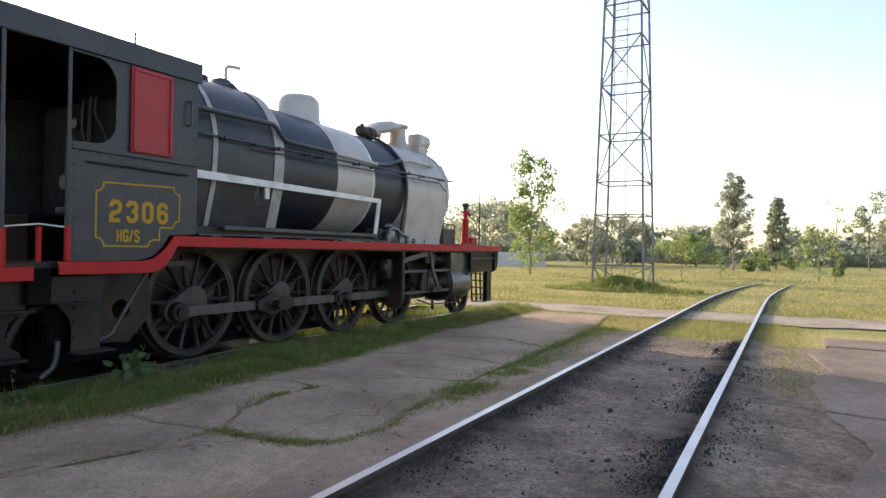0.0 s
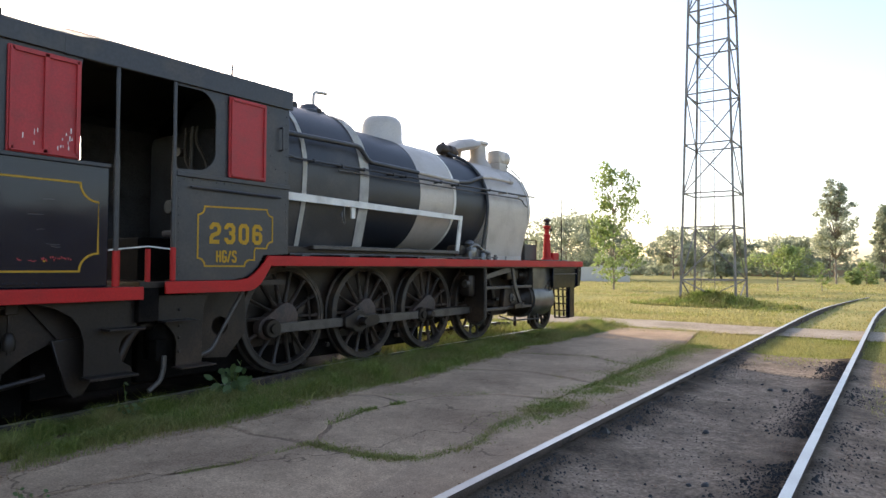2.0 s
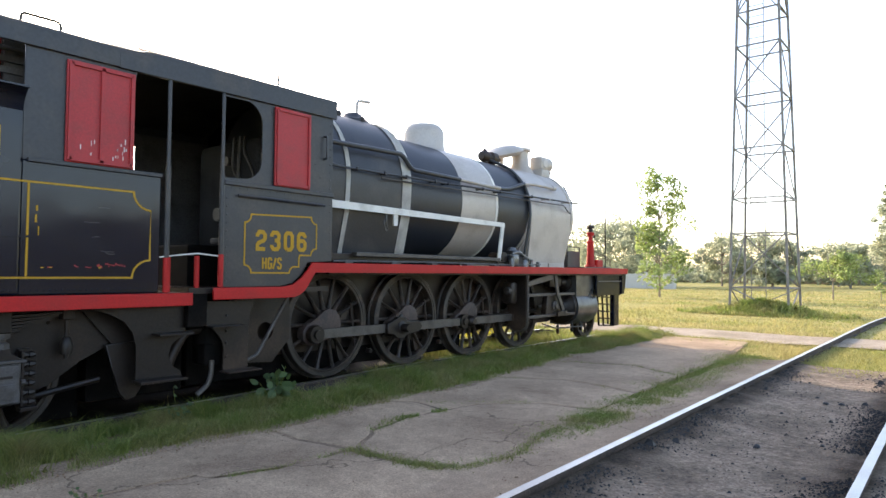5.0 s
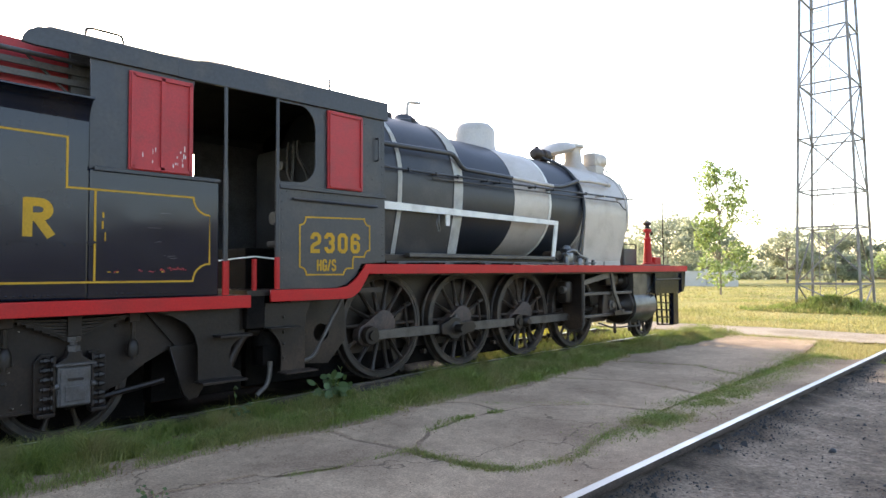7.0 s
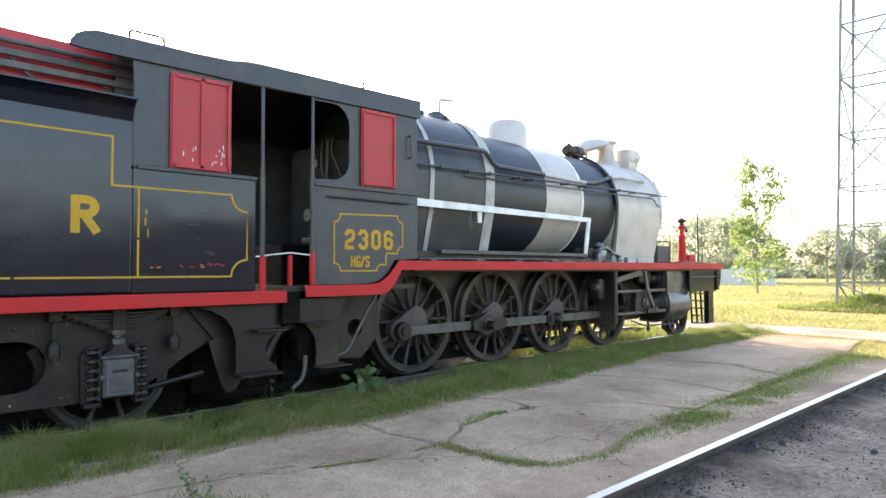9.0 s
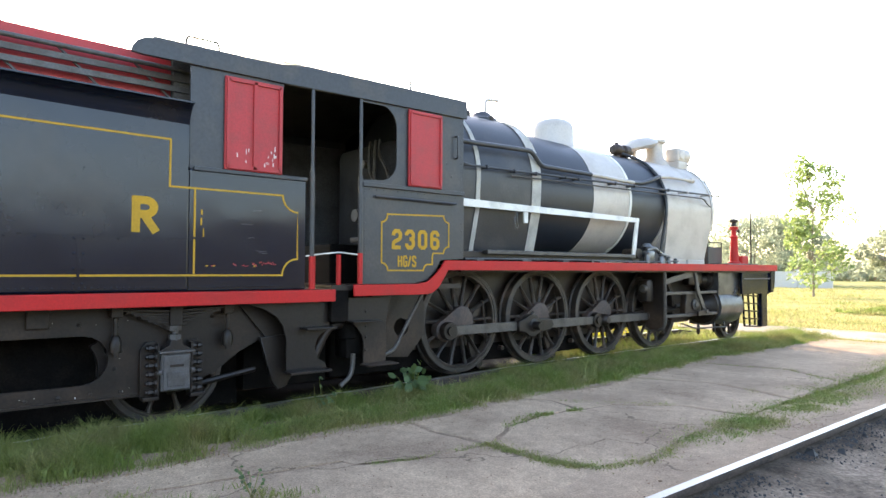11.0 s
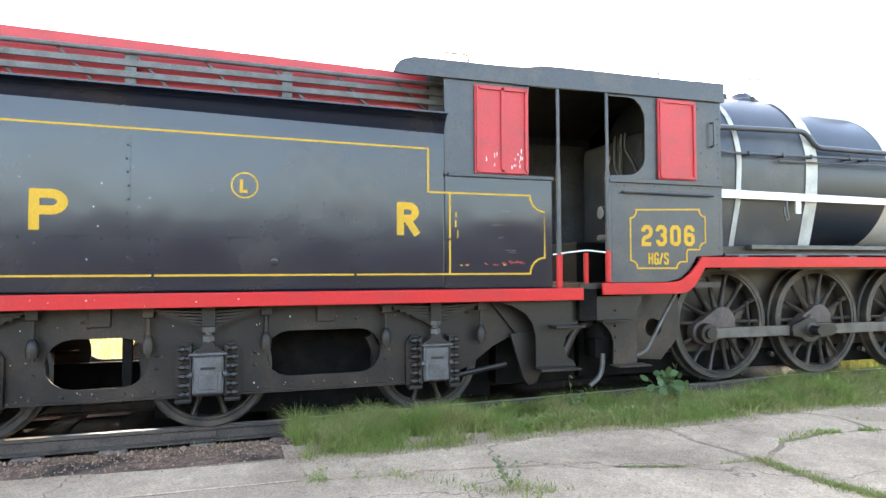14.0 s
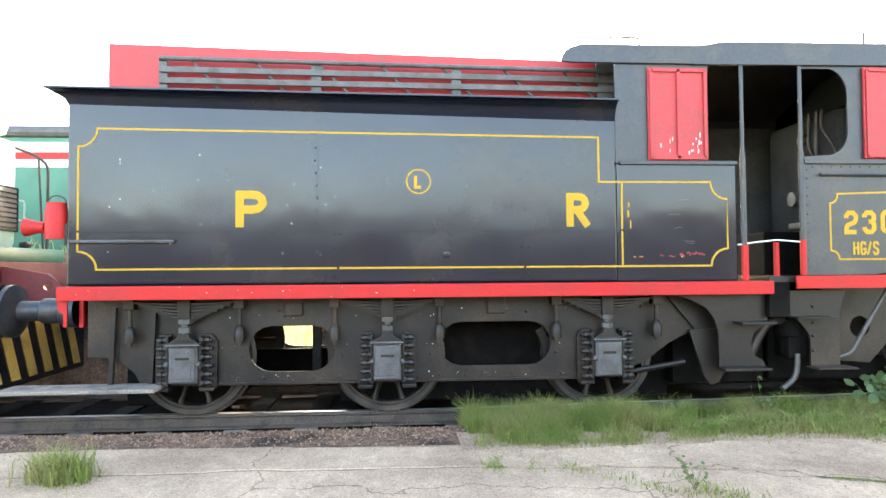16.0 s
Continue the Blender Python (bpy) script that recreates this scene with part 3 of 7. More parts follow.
def rail(path, name, label, group, joint=12.0):
    """A flat-bottomed rail along points of its top centre, in lengths joined by fishplates."""
    prof = [(-0.035, 0), (0.035, 0), (0.037, -0.032), (0.010, -0.045), (0.010, -0.125), (0.065, -0.138), (0.065, -0.15), (-0.065, -0.15), (-0.065, -0.138), (-0.010, -0.125), (-0.010, -0.045), (-0.037, -0.032)]
    whole = thing(name, label, "rail", group)
    cuts = [0]
    for i in range(1, len(path) - 1):
        if path[i][1] - path[cuts[-1]][1] >= joint:
            cuts.append(i)
    cuts.append(len(path) - 1)
    for c0, c1 in zip(cuts, cuts[1:]):
        bm = bmesh.new()
        rings = []
        for i in range(c0, c1 + 1):
            p = Vector(path[i])
            d = (Vector(path[min(len(path) - 1, i + 1)]) - Vector(path[max(0, i - 1)])).normalized()
            if i == c1:
                p = p - d * 0.006
            s = Vector((d.y, -d.x, 0))
            rings.append([bm.verts.new(p + s * u + Vector((0, 0, w))) for u, w in prof])
        for p, q in zip(rings, rings[1:]):
            for k in range(len(prof)):
                f = bm.faces.new((p[k], p[(k + 1) % 12], q[(k + 1) % 12], q[k]))
                f.material_index = 0 if k == 0 else 1
        bm.faces.new(rings[0]), bm.faces.new(rings[-1])
        part("rail_length", bm, [RAIL_TOP, RAIL_RUST], whole)
        x, y, z = path[c1]
        for sgn in (-1, 1):
            xs = sorted((x + sgn * 0.012, x + sgn * 0.034))
            part("fishplate", box(xs[0], xs[1], y - 0.25, y + 0.25, z - 0.115, z - 0.05, 0.004), RAIL_RUST, whole)
    return whole


def side_x(y):
    """How the empty track bends away to the right past the path."""
    return 0.0 if y < 17 else 0.0021 * (y - 17) ** 2 if y < 40 else 1.11 + 0.0966 * (y - 40)


ys = [-30 + 2 * i for i in range(24)] + [18 + 1.5 * i for i in range(15)]


def sunk(y, y0, k, most):
    """How far a rail sinks into the grass past y0."""
    return -min(most, max(0.0, (y - y0) * k))


rail([(3.90 + side_x(y), y, sunk(y, 22, 0.008, 0.2)) for y in ys], "rail", "worn steel rail of the empty side track, shiny on top", "rails of the side track")
rail([(5.64 + side_x(y), y, sunk(y, 22, 0.008, 0.2)) for y in ys], "rail", "worn steel rail of the empty side track, shiny on top", "rails of the side track")
ys2 = [-40 + 1.0 * i for i in range(52)] + [13 + 2 * i for i in range(11)]
for x in (CX + 0.87, CX - 0.87):
    rail([(x - (0 if y < 12 else 0.0008 * (y - 12) ** 2), y, track_z(y) + sunk(y, 11.6, 0.14, 0.19)) for y in ys2], "rail", "rusty rail under the engine and tender", "rails of the engine's track")
# The shade-dark middle, then a paler end outside the rail.
sl = box(-1.35, 0.93, -0.12, 0.12, -0.14, 0, 0.015)
dark_faces = len(sl.faces)
box(0.915, 1.36, -0.12, 0.12, -0.14, -0.002, 0.02, sl)
for i, f in enumerate(list(sl.faces)):
    f.material_index = 0 if i < dark_faces else 1
first = tagged(link("sleeper", sl, [WOOD, BOARD]), "weathered timber sleeper under the rusty rails", "sleeper", "sleepers of the engine's track")
first.matrix_basis = pose(CX, -13.6, track_z(-13.6) - 0.152)
for k in range(1, 30):
    y = -13.6 + 0.75 * k
    copy_thing(first, pose(CX + rng.uniform(-0.06, 0.06), y + rng.uniform(-0.05, 0.05), track_z(y) - 0.152, 0, 0, rng.uniform(-2, 2)))

# ---- the steam engine ----
engine = thing("steam_locomotive", "black steam locomotive with silver smokebox, white bands and red running-board edge", "locomotive")
WHEEL_Y, AXLE_Z, PIN = (2.30, 3.90, 5.50, 7.10), 0.735, (-0.30, -0.12)


def spoked_wheel(name, owner, y, z, r, x_face, spokes, out, crank=False, boss=0.2):
    """A spoked wheel on the axle (y, z); x_face is its outer face and out the side it faces."""
    o = out
    bm = lathe([(r - 0.098, -0.128 * o), (r - 0.06, -0.128 * o), (r - 0.06, -0.006 * o), (r - 0.07, 0.0), (r - 0.092, 0.0), (r - 0.098, -0.008 * o), (r - 0.098, -0.128 * o)], 0, (x_face, y, z), 56)
    wheel = part(name, bm, WHEEL, owner, smooth=35)
    bm = lathe([(r - 0.06, -0.135 * o), (r + 0.028, -0.135 * o), (r + 0.028, -0.11 * o), (r, -0.10 * o), (r - 0.004, -0.003 * o), (r - 0.012, 0.004 * o), (r - 0.06, 0.004 * o), (r - 0.06, -0.02 * o)], 0, (x_face, y, z), 64)
    part("tyre", bm, WHEEL, wheel, smooth=35)
    h = boss
    bm = lathe([(0, 0.05 * o), (h * 0.8, 0.05 * o), (h, 0.035 * o), (h + 0.01, -0.1 * o), (0, -0.1 * o)], 0, (x_face, y, z), 32)
    if crank:
        py, pz = PIN
        lathe([(0, 0.045 * o), (0.13, 0.045 * o), (0.15, 0.03 * o), (0.15, -0.09 * o), (0, -0.09 * o)], 0, (x_face, y + py, z + pz), 28, bm)
        d = Vector((py, pz)).normalized()
        nrm = Vector((-d.y, d.x))
        quad = [Vector((y, z)) + nrm * h, Vector((y, z)) - nrm * h, Vector((y + py, z + pz)) - nrm * 0.14, Vector((y + py, z + pz)) + nrm * 0.14]
        fr = [bm.verts.new((x_face + 0.035 * o, *q)) for q in quad]
        bk = [bm.verts.new((x_face - 0.09 * o, *q)) for q in quad]
        bm.faces.new(fr), bm.faces.new(bk)
        for i in range(4):
            bm.faces.new((fr[i], fr[(i + 1) % 4], bk[(i + 1) % 4], bk[i]))
    part("hub", bm, HUB if crank else WHEEL, wheel, smooth=35)
    me = None
    for k in range(spokes):
        a = 2 * math.pi * (k + 0.5) / spokes
        if me is None:
            bm = bmesh.new()
            tube([(0, 0, h * 0.85), (0, 0, h + 0.06), (0, 0, r - 0.17), (0, 0, r - 0.10)], [0.046, 0.029, 0.022, 0.034], 8, bm)
            for v in bm.verts:
                v.co.x *= 1.3
            sp = part("spoke", bm, WHEEL, wheel, smooth=50)
            me = sp.data
        else:
            sp = new("spoke", me)
            sp.parent = wheel
        sp.matrix_basis = Matrix.Translation((x_face - 0.062 * o, y, z)) @ Matrix.Rotation(a, 4, "X")
    return wheel


for o, xf in ((1, CX + 0.95), (-1, CX - 0.95)):
    for y in WHEEL_Y:
        spoked_wheel("driving_wheel", engine, y, AXLE_Z, 0.7175, xf, 14, o, True)
    spoked_wheel("leading_wheel", engine, 9.95, 0.47, 0.47, xf, 10, o, False, 0.13)
for y, r in [(y, 0.09) for y in WHEEL_Y] + [(9.95, 0.08)]:
    z = AXLE_Z if r > 0.085 else 0.47
    part("axle", lathe([(r, CX - 0.9), (r, CX + 0.9)], 0, (0, y, z), 16), GRIME, engine, smooth=40)

# rods, near side and far side
for o, xf in ((1, CX + 1.06), (-1, CX - 1.06)):
    py, pz = PIN
    z = AXLE_Z + pz
    for a, b in zip(WHEEL_Y, WHEEL_Y[1:]):
        ya, yb = a + py, b + py
        pts = [(ya + 0.05, z - 0.055), ((ya + yb) / 2, z - 0.062), (yb - 0.05, z - 0.055), (yb - 0.05, z + 0.055), ((ya + yb) / 2, z + 0.062), (ya + 0.05, z + 0.055)]
        part("coupling_rod", flat([pts], 0.05, xf + 0.02, 0.006), ROD, engine, "dull grey steel rod")
    for y in WHEEL_Y:
        bm = lathe([(0, 0.07 * o), (0.06, 0.07 * o), (0.065, 0.04 * o), (0.115, 0.04 * o), (0.125, 0.02 * o), (0.125, -0.04 * o), (0, -0.07 * o)], 0, (xf, y + py, z), 24)
        part("crank_pin", bm, GRIME, engine, smooth=35)
    knuckle = part("rod_knuckle", flat([[(3.30, z - 0.06), (3.30, z + 0.06), (3.42, z + 0.10), (3.52, z + 0.15), (3.66, z + 0.14), (3.70, z + 0.08), (3.98, z + 0.07), (4.04, z), (3.98, z - 0.07), (3.72, z - 0.10), (3.62, z - 0.16), (3.50, z - 0.14), (3.42, z - 0.08)]], 0.08, xf + 0.075, 0.014), GRIME, engine)
    part("knuckle_pin", lathe([(0, 0.17 * o), (0.05, 0.17 * o), (0.06, 0.15 * o), (0.065, 0.05 * o), (0.10, 0.04 * o), (0.10, 0.0), (0, 0.0)], 0, (xf + 0.04, 3.60, z), 20), GRIME, knuckle, smooth=35)
    part("oil_cup", lathe([(0.03, z + 0.12), (0.035, z + 0.18), (0.022, z + 0.20), (0, z + 0.21)], 2, (xf + 0.04, 3.60, 0), 12), ROD, knuckle, smooth=35)
    bm = tube([(xf - 0.10 * o, WHEEL_Y[2] + py, z), (xf - 0.10 * o, 7.7, 0.70)], 0.05, 8)
    part("connecting_rod", bm, GRIME, engine, "grimy steel rod", smooth=40)
    part("rod_end", lathe([(0, 0.13 * o), (0.05, 0.13 * o), (0.085, 0.10 * o), (0.10, 0.06 * o), (0.10, 0.0), (0, 0.0)], 0, (xf, WHEEL_Y[2] + py + 0.16, z), 20), GRIME, engine, smooth=35)
# frames under the boiler
for s in (1, -1):
    x = CX + s * 0.74 + (0.015 if s > 0 else 0.015)
    pts = [(1.0, 1.46), (1.0, 0.6), (1.3, 0.36), (5.9, 0.36), (6.1, 0.40), (8.6, 0.42), (9.1, 0.75), (10.4, 0.78), (10.9, 0.95), (10.9, 1.46)]
    part("main_frame", flat([pts], 0.03, x), GRIME, engine)
# Ashpan and stay box made long and low to block light between the wheels.
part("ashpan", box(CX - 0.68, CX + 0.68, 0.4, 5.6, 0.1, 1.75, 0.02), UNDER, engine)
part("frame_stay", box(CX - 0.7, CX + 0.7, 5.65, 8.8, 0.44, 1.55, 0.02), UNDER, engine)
for y in (3.1, 4.7, 6.3):
    part("brake_hanger", flat([arc(y + 0.02, 0.5, 0.62, 130, 228, 8) + arc(y + 0.06, 0.5, 0.56, 228, 130, 8)], 0.03, CX + 0.88), GRIME, engine)
    part("brake_rod", tube([(CX + 0.9, y - 0.35, 1.0), (CX + 0.9, y - 0.25, 0.28)], 0.025, 8), GRIME, engine)
    for k, (yy, zz) in enumerate(((y - 0.02, 0.62), (y - 0.0, 0.30))):
        part("nut", lathe([(0, 0.02), (0.035, 0.02), (0.035, -0.06), (0, -0.06)], 0, (CX + 0.95, yy, zz), 6), GRIME, engine)

# running board with its red edge
RB = 1.57
board = [(0.24, 1.14), (1.24, 1.14), *arc(1.24, 1.44, 0.30, -90, -32, 6), (1.60, 1.435), (10.98, RB - 0.12), (11.0, RB), (1.56, RB - 0.02), *[(1.56 - 0.06 - 0.05 * i, RB - 0.10 - 0.052 * i) for i in range(3)], (1.28, 1.285), (1.12, 1.26), (0.24, 1.26)]
part("running_board_edge", flat([board], 0.03, 0.055, 0.004), RED, engine, "red-painted edge strip")
part("running_board", box(2 * CX + 0.0, 0.026, 1.62, 10.98, RB - 0.06, RB - 0.015, 0.004), GRIME, engine)
part("running_board_edge", flat([board], 0.03, 2 * CX - 0.03, 0.004), RED, engine, "red-painted edge strip")
part("valance", box(-0.10, -0.04, 1.9, 10.9, RB - 0.16, RB - 0.06), GRIME, engine)

# boiler: firebox, barrel, smokebox
BZ = 2.68
def barrel(name, y0, y1, r, mat, z=BZ, label="", seg=72):
    return part(name, lathe([(r - 0.03, y0), (r, y0), (r, y1), (r - 0.03, y1)], 1, (CX, 0, z), seg), mat, engine, label, smooth=30)


fb = bmesh.new()
prof = [(CX + 1.09 * math.cos(radians(a)), 2.76 + 1.12 * math.sin(radians(a))) for a in range(-6, 187, 8)]
prof = [(CX + 0.90, 1.62), (CX + 0.98, 1.95), (CX + 1.06, 2.3)] + prof + [(CX - 1.06, 2.3), (CX - 0.98, 1.95), (CX - 0.90, 1.62)]
ra = [fb.verts.new((x, 1.85, z)) for x, z in prof]
rb_ = [fb.verts.new((x, 3.82, z)) for x, z in prof]
for i in range(len(prof) - 1):
    fb.faces.new((ra[i], ra[i + 1], rb_[i + 1], rb_[i]))
fb.faces.new(ra), fb.faces.new(rb_)
part("firebox", fb, BOILER_BLACK, engine, "black-painted firebox cladding", smooth=30)
part("boiler_barrel", lathe([(1.0, 3.78), (1.075, 3.8), (1.0, 7.48), (0.95, 7.48)], 1, (CX, 0, BZ), 80), NAVY, engine, "blue-black painted boiler cladding", smooth=30)


def rad(y):
    return 1.075 - 0.075 * (y - 3.8) / 3.68


def wrap(name, y0, y1, mat, lift, label=""):
    r0, r1 = rad(y0) + lift, rad(y1) + lift
    return part(name, lathe([(r0 - 0.03, y0), (r0, y0), (r1, y1), (r1 - 0.03, y1)], 1, (CX, 0, BZ), 80), mat, engine, label, smooth=30)


wrap("silver_lagging", 5.16, 6.22, SILVER, 0.006, "silver-painted lagging sheet")
wrap("boiler_band", 6.20, 6.27, WHITE, 0.014, "white-painted band")


wrap("boiler_band", 7.38, 7.47, SILVER, 0.02)
barrel("smokebox", 7.48, 9.16, 1.02, SILVER, label="silver-painted smokebox")
barrel("smokebox_ring", 9.10, 9.20, 1.035, SILVER)
barrel("smokebox_ring", 7.46, 7.56, 1.032, SILVER)


def hoop(name, y0, y1, mat):
    """A flat band round the firebox."""
    bm = bmesh.new()
    k = 1.012
    pr = [(CX + (x - CX) * k, BZ + (z - BZ) * (k if z > 2 else 1.0)) for x, z in prof]
    a = [bm.verts.new((x, y0, z)) for x, z in pr]
    b = [bm.verts.new((x, y1, z)) for x, z in pr]
    for i in range(len(pr) - 1):
        bm.faces.new((a[i], a[i + 1], b[i + 1], b[i]))
    bmesh.ops.solidify(bm, geom=bm.faces[:], thickness=0.012)
    return part(name, bm, mat, engine, "white-painted steel band", smooth=40)


hoop("firebox_band", 2.46, 2.54, WHITE)
hoop("firebox_band", 3.60, 3.80, WHITE)
# smokebox saddle and door
sb = bmesh.new()
pr = [(CX + 0.905, 1.56), (CX + 0.925, 1.8), (CX + 0.955, 2.05), (CX + 0.985, 2.3), (CX + 1.008, 2.5), (CX + 1.016, 2.62)]
poly = pr + [(2 * CX - x, z) for x, z in reversed(pr)]
a = [sb.verts.new((x, 7.50, z)) for x, z in poly]
b = [sb.verts.new((x, 8.96 + 0.19 * min(1.0, (z - 1.56) / 0.8), z)) for x, z in poly]
for i in range(len(poly)):
    j = (i + 1) % len(poly)
    sb.faces.new((a[i], a[j], b[j], b[i]))
sb.faces.new(a), sb.faces.new(b)
part("smokebox_saddle", sb, SILVER, engine, "silver-painted saddle", smooth=40)
part("saddle_flange", box(CX + 0.86, CX + 0.945, 7.55, 8.22, 1.56, 1.66, 0.012), SILVER, engine)
part("saddle_flange", box(CX + 0.86, CX + 0.945, 8.30, 8.95, 1.56, 1.66, 0.012), SILVER, engine)
part("smokebox_door", lathe([(0, 9.40), (0.3, 9.38), (0.6, 9.31), (0.78, 9.22), (0.82, 9.18), (1.0, 9.18), (1.0, 9.14)], 1, (CX, 0, BZ), 56), SILVER, engine, smooth=40)
part("door_dart", tube([(CX, 9.38, BZ), (CX, 9.5, BZ)], 0.03, 10), GRIME, engine)
# dome, chimney, safety valves
part("dome", lathe([(0.46, 3.58), (0.42, 3.65), (0.385, 3.74), (0.385, 3.96), (0.36, 4.06), (0.29, 4.135), (0.15, 4.165), (0, 4.17)], 2, (CX, 5.33, 0), 40), SILVER, engine, "silver-painted dome cover", smooth=50)
part("chimney", lathe([(0.36, 3.62), (0.27, 3.76), (0.20, 3.86), (0.185, 4.10), (0.20, 4.15), (0.245, 4.17), (0.245, 4.22), (0.17, 4.24), (0.15, 4.0), (0, 3.95)], 2, (CX, 8.62, 0), 36), SILVER, engine, "silver-painted chimney", smooth=40)
bm = lathe([(0, -0.05), (0.3, -0.03), (0.40, 0.04), (0.38, 0.10), (0.24, 0.19), (0, 0.22)], 2, (0, 0, 0), 30)
for v in bm.verts:
    v.co.y *= 1.35
bmesh.ops.transform(bm, matrix=pose(CX, 7.98, 3.98, 15, 0, 0), verts=bm.verts)
part("chimney_lid", bm, SILVER, engine, "silver lid swung back off the chimney", smooth=40)
part("lid_arm", bars([((CX, 7.9, 3.8), (CX, 7.95, 4.05))], 0.05), SILVER, engine)
lamp = part("headlamp", box(CX + 0.06, CX + 0.38, 8.94, 9.24, 3.78, 4.08, 0.05), SILVER, engine, "silver-painted box headlamp", smooth=40)
part("lamp_barrel", lathe([(0.12, 9.14), (0.155, 9.18), (0.175, 9.30), (0.18, 9.42), (0.16, 9.42), (0.15, 9.38), (0, 9.36)], 1, (CX + 0.22, 0, 3.93), 28), SILVER, lamp, smooth=40)
part("lens", lathe([(0, 0.03), (0.09, 0.02), (0.135, 0.0), (0.135, -0.02)], 1, (CX + 0.22, 9.39, 3.93), 24), GLASS, lamp)
part("lamp_door", lathe([(0, 0.02), (0.09, 0.018), (0.11, 0.0)], 0, (CX + 0.38, 9.09, 3.93), 20), SILVER, lamp, smooth=40)
part("lamp_bracket", box(CX + 0.02, CX + 0.42, 8.90, 9.26, 3.60, 3.78, 0.02), SILVER, engine)
bm = lathe([(0, 6.86), (0.08, 6.87), (0.11, 6.92), (0.12, 7.02), (0.085, 7.06), (0.085, 7.16), (0.125, 7.20), (0.125, 7.34), (0.07, 7.38), (0.05, 7.5), (0, 7.5)], 1, (CX + 0.2, 0, 3.80), 18)
lathe([(0.06, 3.6), (0.06, 3.8), (0.05, 3.9), (0.035, 3.95), (0, 3.96)], 2, (CX + 0.2, 7.0, 0), 12, bm)
lathe([(0.06, 3.6), (0.06, 3.8)], 2, (CX + 0.2, 7.27, 0), 12, bm)
part("anti_vacuum_valve", bm, GRIME, engine, smooth=40)
part("valve_casing", lathe([(0.26, 3.80), (0.25, 3.86), (0.17, 3.90), (0.14, 3.96), (0.06, 3.99), (0, 3.99)], 2, (CX + 0.12, 3.46, 0), 24), BOILER_BLACK, engine, smooth=50)
part("whistle_pipe", tube(bow([(CX + 0.15, 3.52, 3.85), (CX + 0.15, 3.52, 4.20), (CX + 0.15, 3.80, 4.23)], 0.08), 0.026, 10), SILVER, engine, smooth=40)
for y in (2.95, 3.45):
    part("washout_plug", lathe([(0.05, 0), (0.05, 0.06), (0.03, 0.09), (0, 0.09)], 2, (CX + 0.35, y, 3.80), 10), GRIME, engine)
# pipes and handrails along the boiler
hx = CX + 1.06
part("feed_pipe", tube(bow([(-0.34, 1.9, 3.19), (-0.36, 3.58, 3.235), (-0.36, 3.80, 3.03), (-0.36, 5.02, 3.02)], 0.09), 0.036, 12), BOILER_BLACK, engine, smooth=50)
part("feed_pipe", tube([(-0.36, 5.02, 3.02), (-0.38, 6.25, 3.0)], 0.036, 12), SILVER, engine, smooth=50)
part("feed_pipe", tube(bow([(-0.38, 6.25, 3.0), (-0.42, 6.62, 3.03), (-0.48, 7.25, 3.21)], 0.2), 0.036, 12), BOILER_BLACK, engine, smooth=50)
part("feed_pipe", tube(bow([(-0.48, 7.25, 3.21), (-0.49, 7.6, 3.24), (-0.5, 8.40, 3.25)], 0.15), 0.034, 12), SILVER, engine, smooth=50)
part("clack_valve", lathe([(0.03, 8.36), (0.055, 8.38), (0.055, 8.48), (0.03, 8.52), (0, 8.52)], 1, (-0.5, 0, 3.25), 12), SILVER, engine, smooth=40)
part("handrail", tube([(-0.30, 1.9, 2.87), (-0.30, 3.1, 2.88), (-0.30, 9.15, 2.97)], 0.017, 10), BOILER_BLACK, engine, smooth=50)
part("reversing_rod", tube([(-0.32, 3.1, 2.81), (-0.32, 8.5, 2.88), (-0.34, 8.7, 2.85)], 0.012, 8), ROD, engine)
for y in (2.6, 3.15, 3.62, 4.3, 4.62, 5.6, 6.15, 7.25, 7.9, 8.75):
    part("rail_knob", lathe([(0.02, -0.18), (0.02, -0.03), (0.034, 0), (0.02, 0.03), (0, 0.03)], 0, (-0.30, y, 2.88 + 0.0148 * max(0, y - 3.1)), 10), BOILER_BLACK if y < 7.4 else SILVER, engine, smooth=50)
part("sand_pipe", tube(bow([(-0.33, 1.95, 3.18), (-0.31, 2.0, 3.0), (-0.30, 2.08, 2.90), (-0.30, 2.3, 2.87)], 0.08), 0.02, 8), BOILER_BLACK, engine, smooth=50)
part("lamp_wire", tube(bow([(CX + 0.4, 9.2, 3.75), (CX + 0.75, 9.22, 3.45), (CX + 1.0, 9.22, 2.98), (CX + 0.98, 9.2, 2.75), (-0.4, 8.9, 2.78), (-0.34, 8.6, 2.88)], 0.12), 0.012, 8), GRIME, engine)
part("ejector_pipe", tube(bow([(CX + 0.25, 7.1, 3.74), (CX + 0.62, 7.32, 3.55), (CX + 0.98, 7.36, 3.12), (CX + 1.07, 7.36, 2.6), (CX + 0.95, 7.3, 1.75)], 0.2), 0.03, 10), BOILER_BLACK, engine, smooth=50)
part("white_bar", flat([[(1.9, 2.31), (6.30, 2.29), (6.30, 2.36), (1.9, 2.41)]], 0.03, -0.30, 0.004), WHITE, engine, "white-painted reach bar")
part("bar_strut", flat([[(6.24, 2.33), (6.32, 2.33), (6.20, 1.66), (6.10, 1.66)]], 0.03, -0.315, 0.004), WHITE, engine)
part("bar_strut", flat([[(3.38, 2.35), (3.46, 2.35), (3.45, 2.14), (3.38, 2.14)]], 0.03, -0.315, 0.004), WHITE, engine)
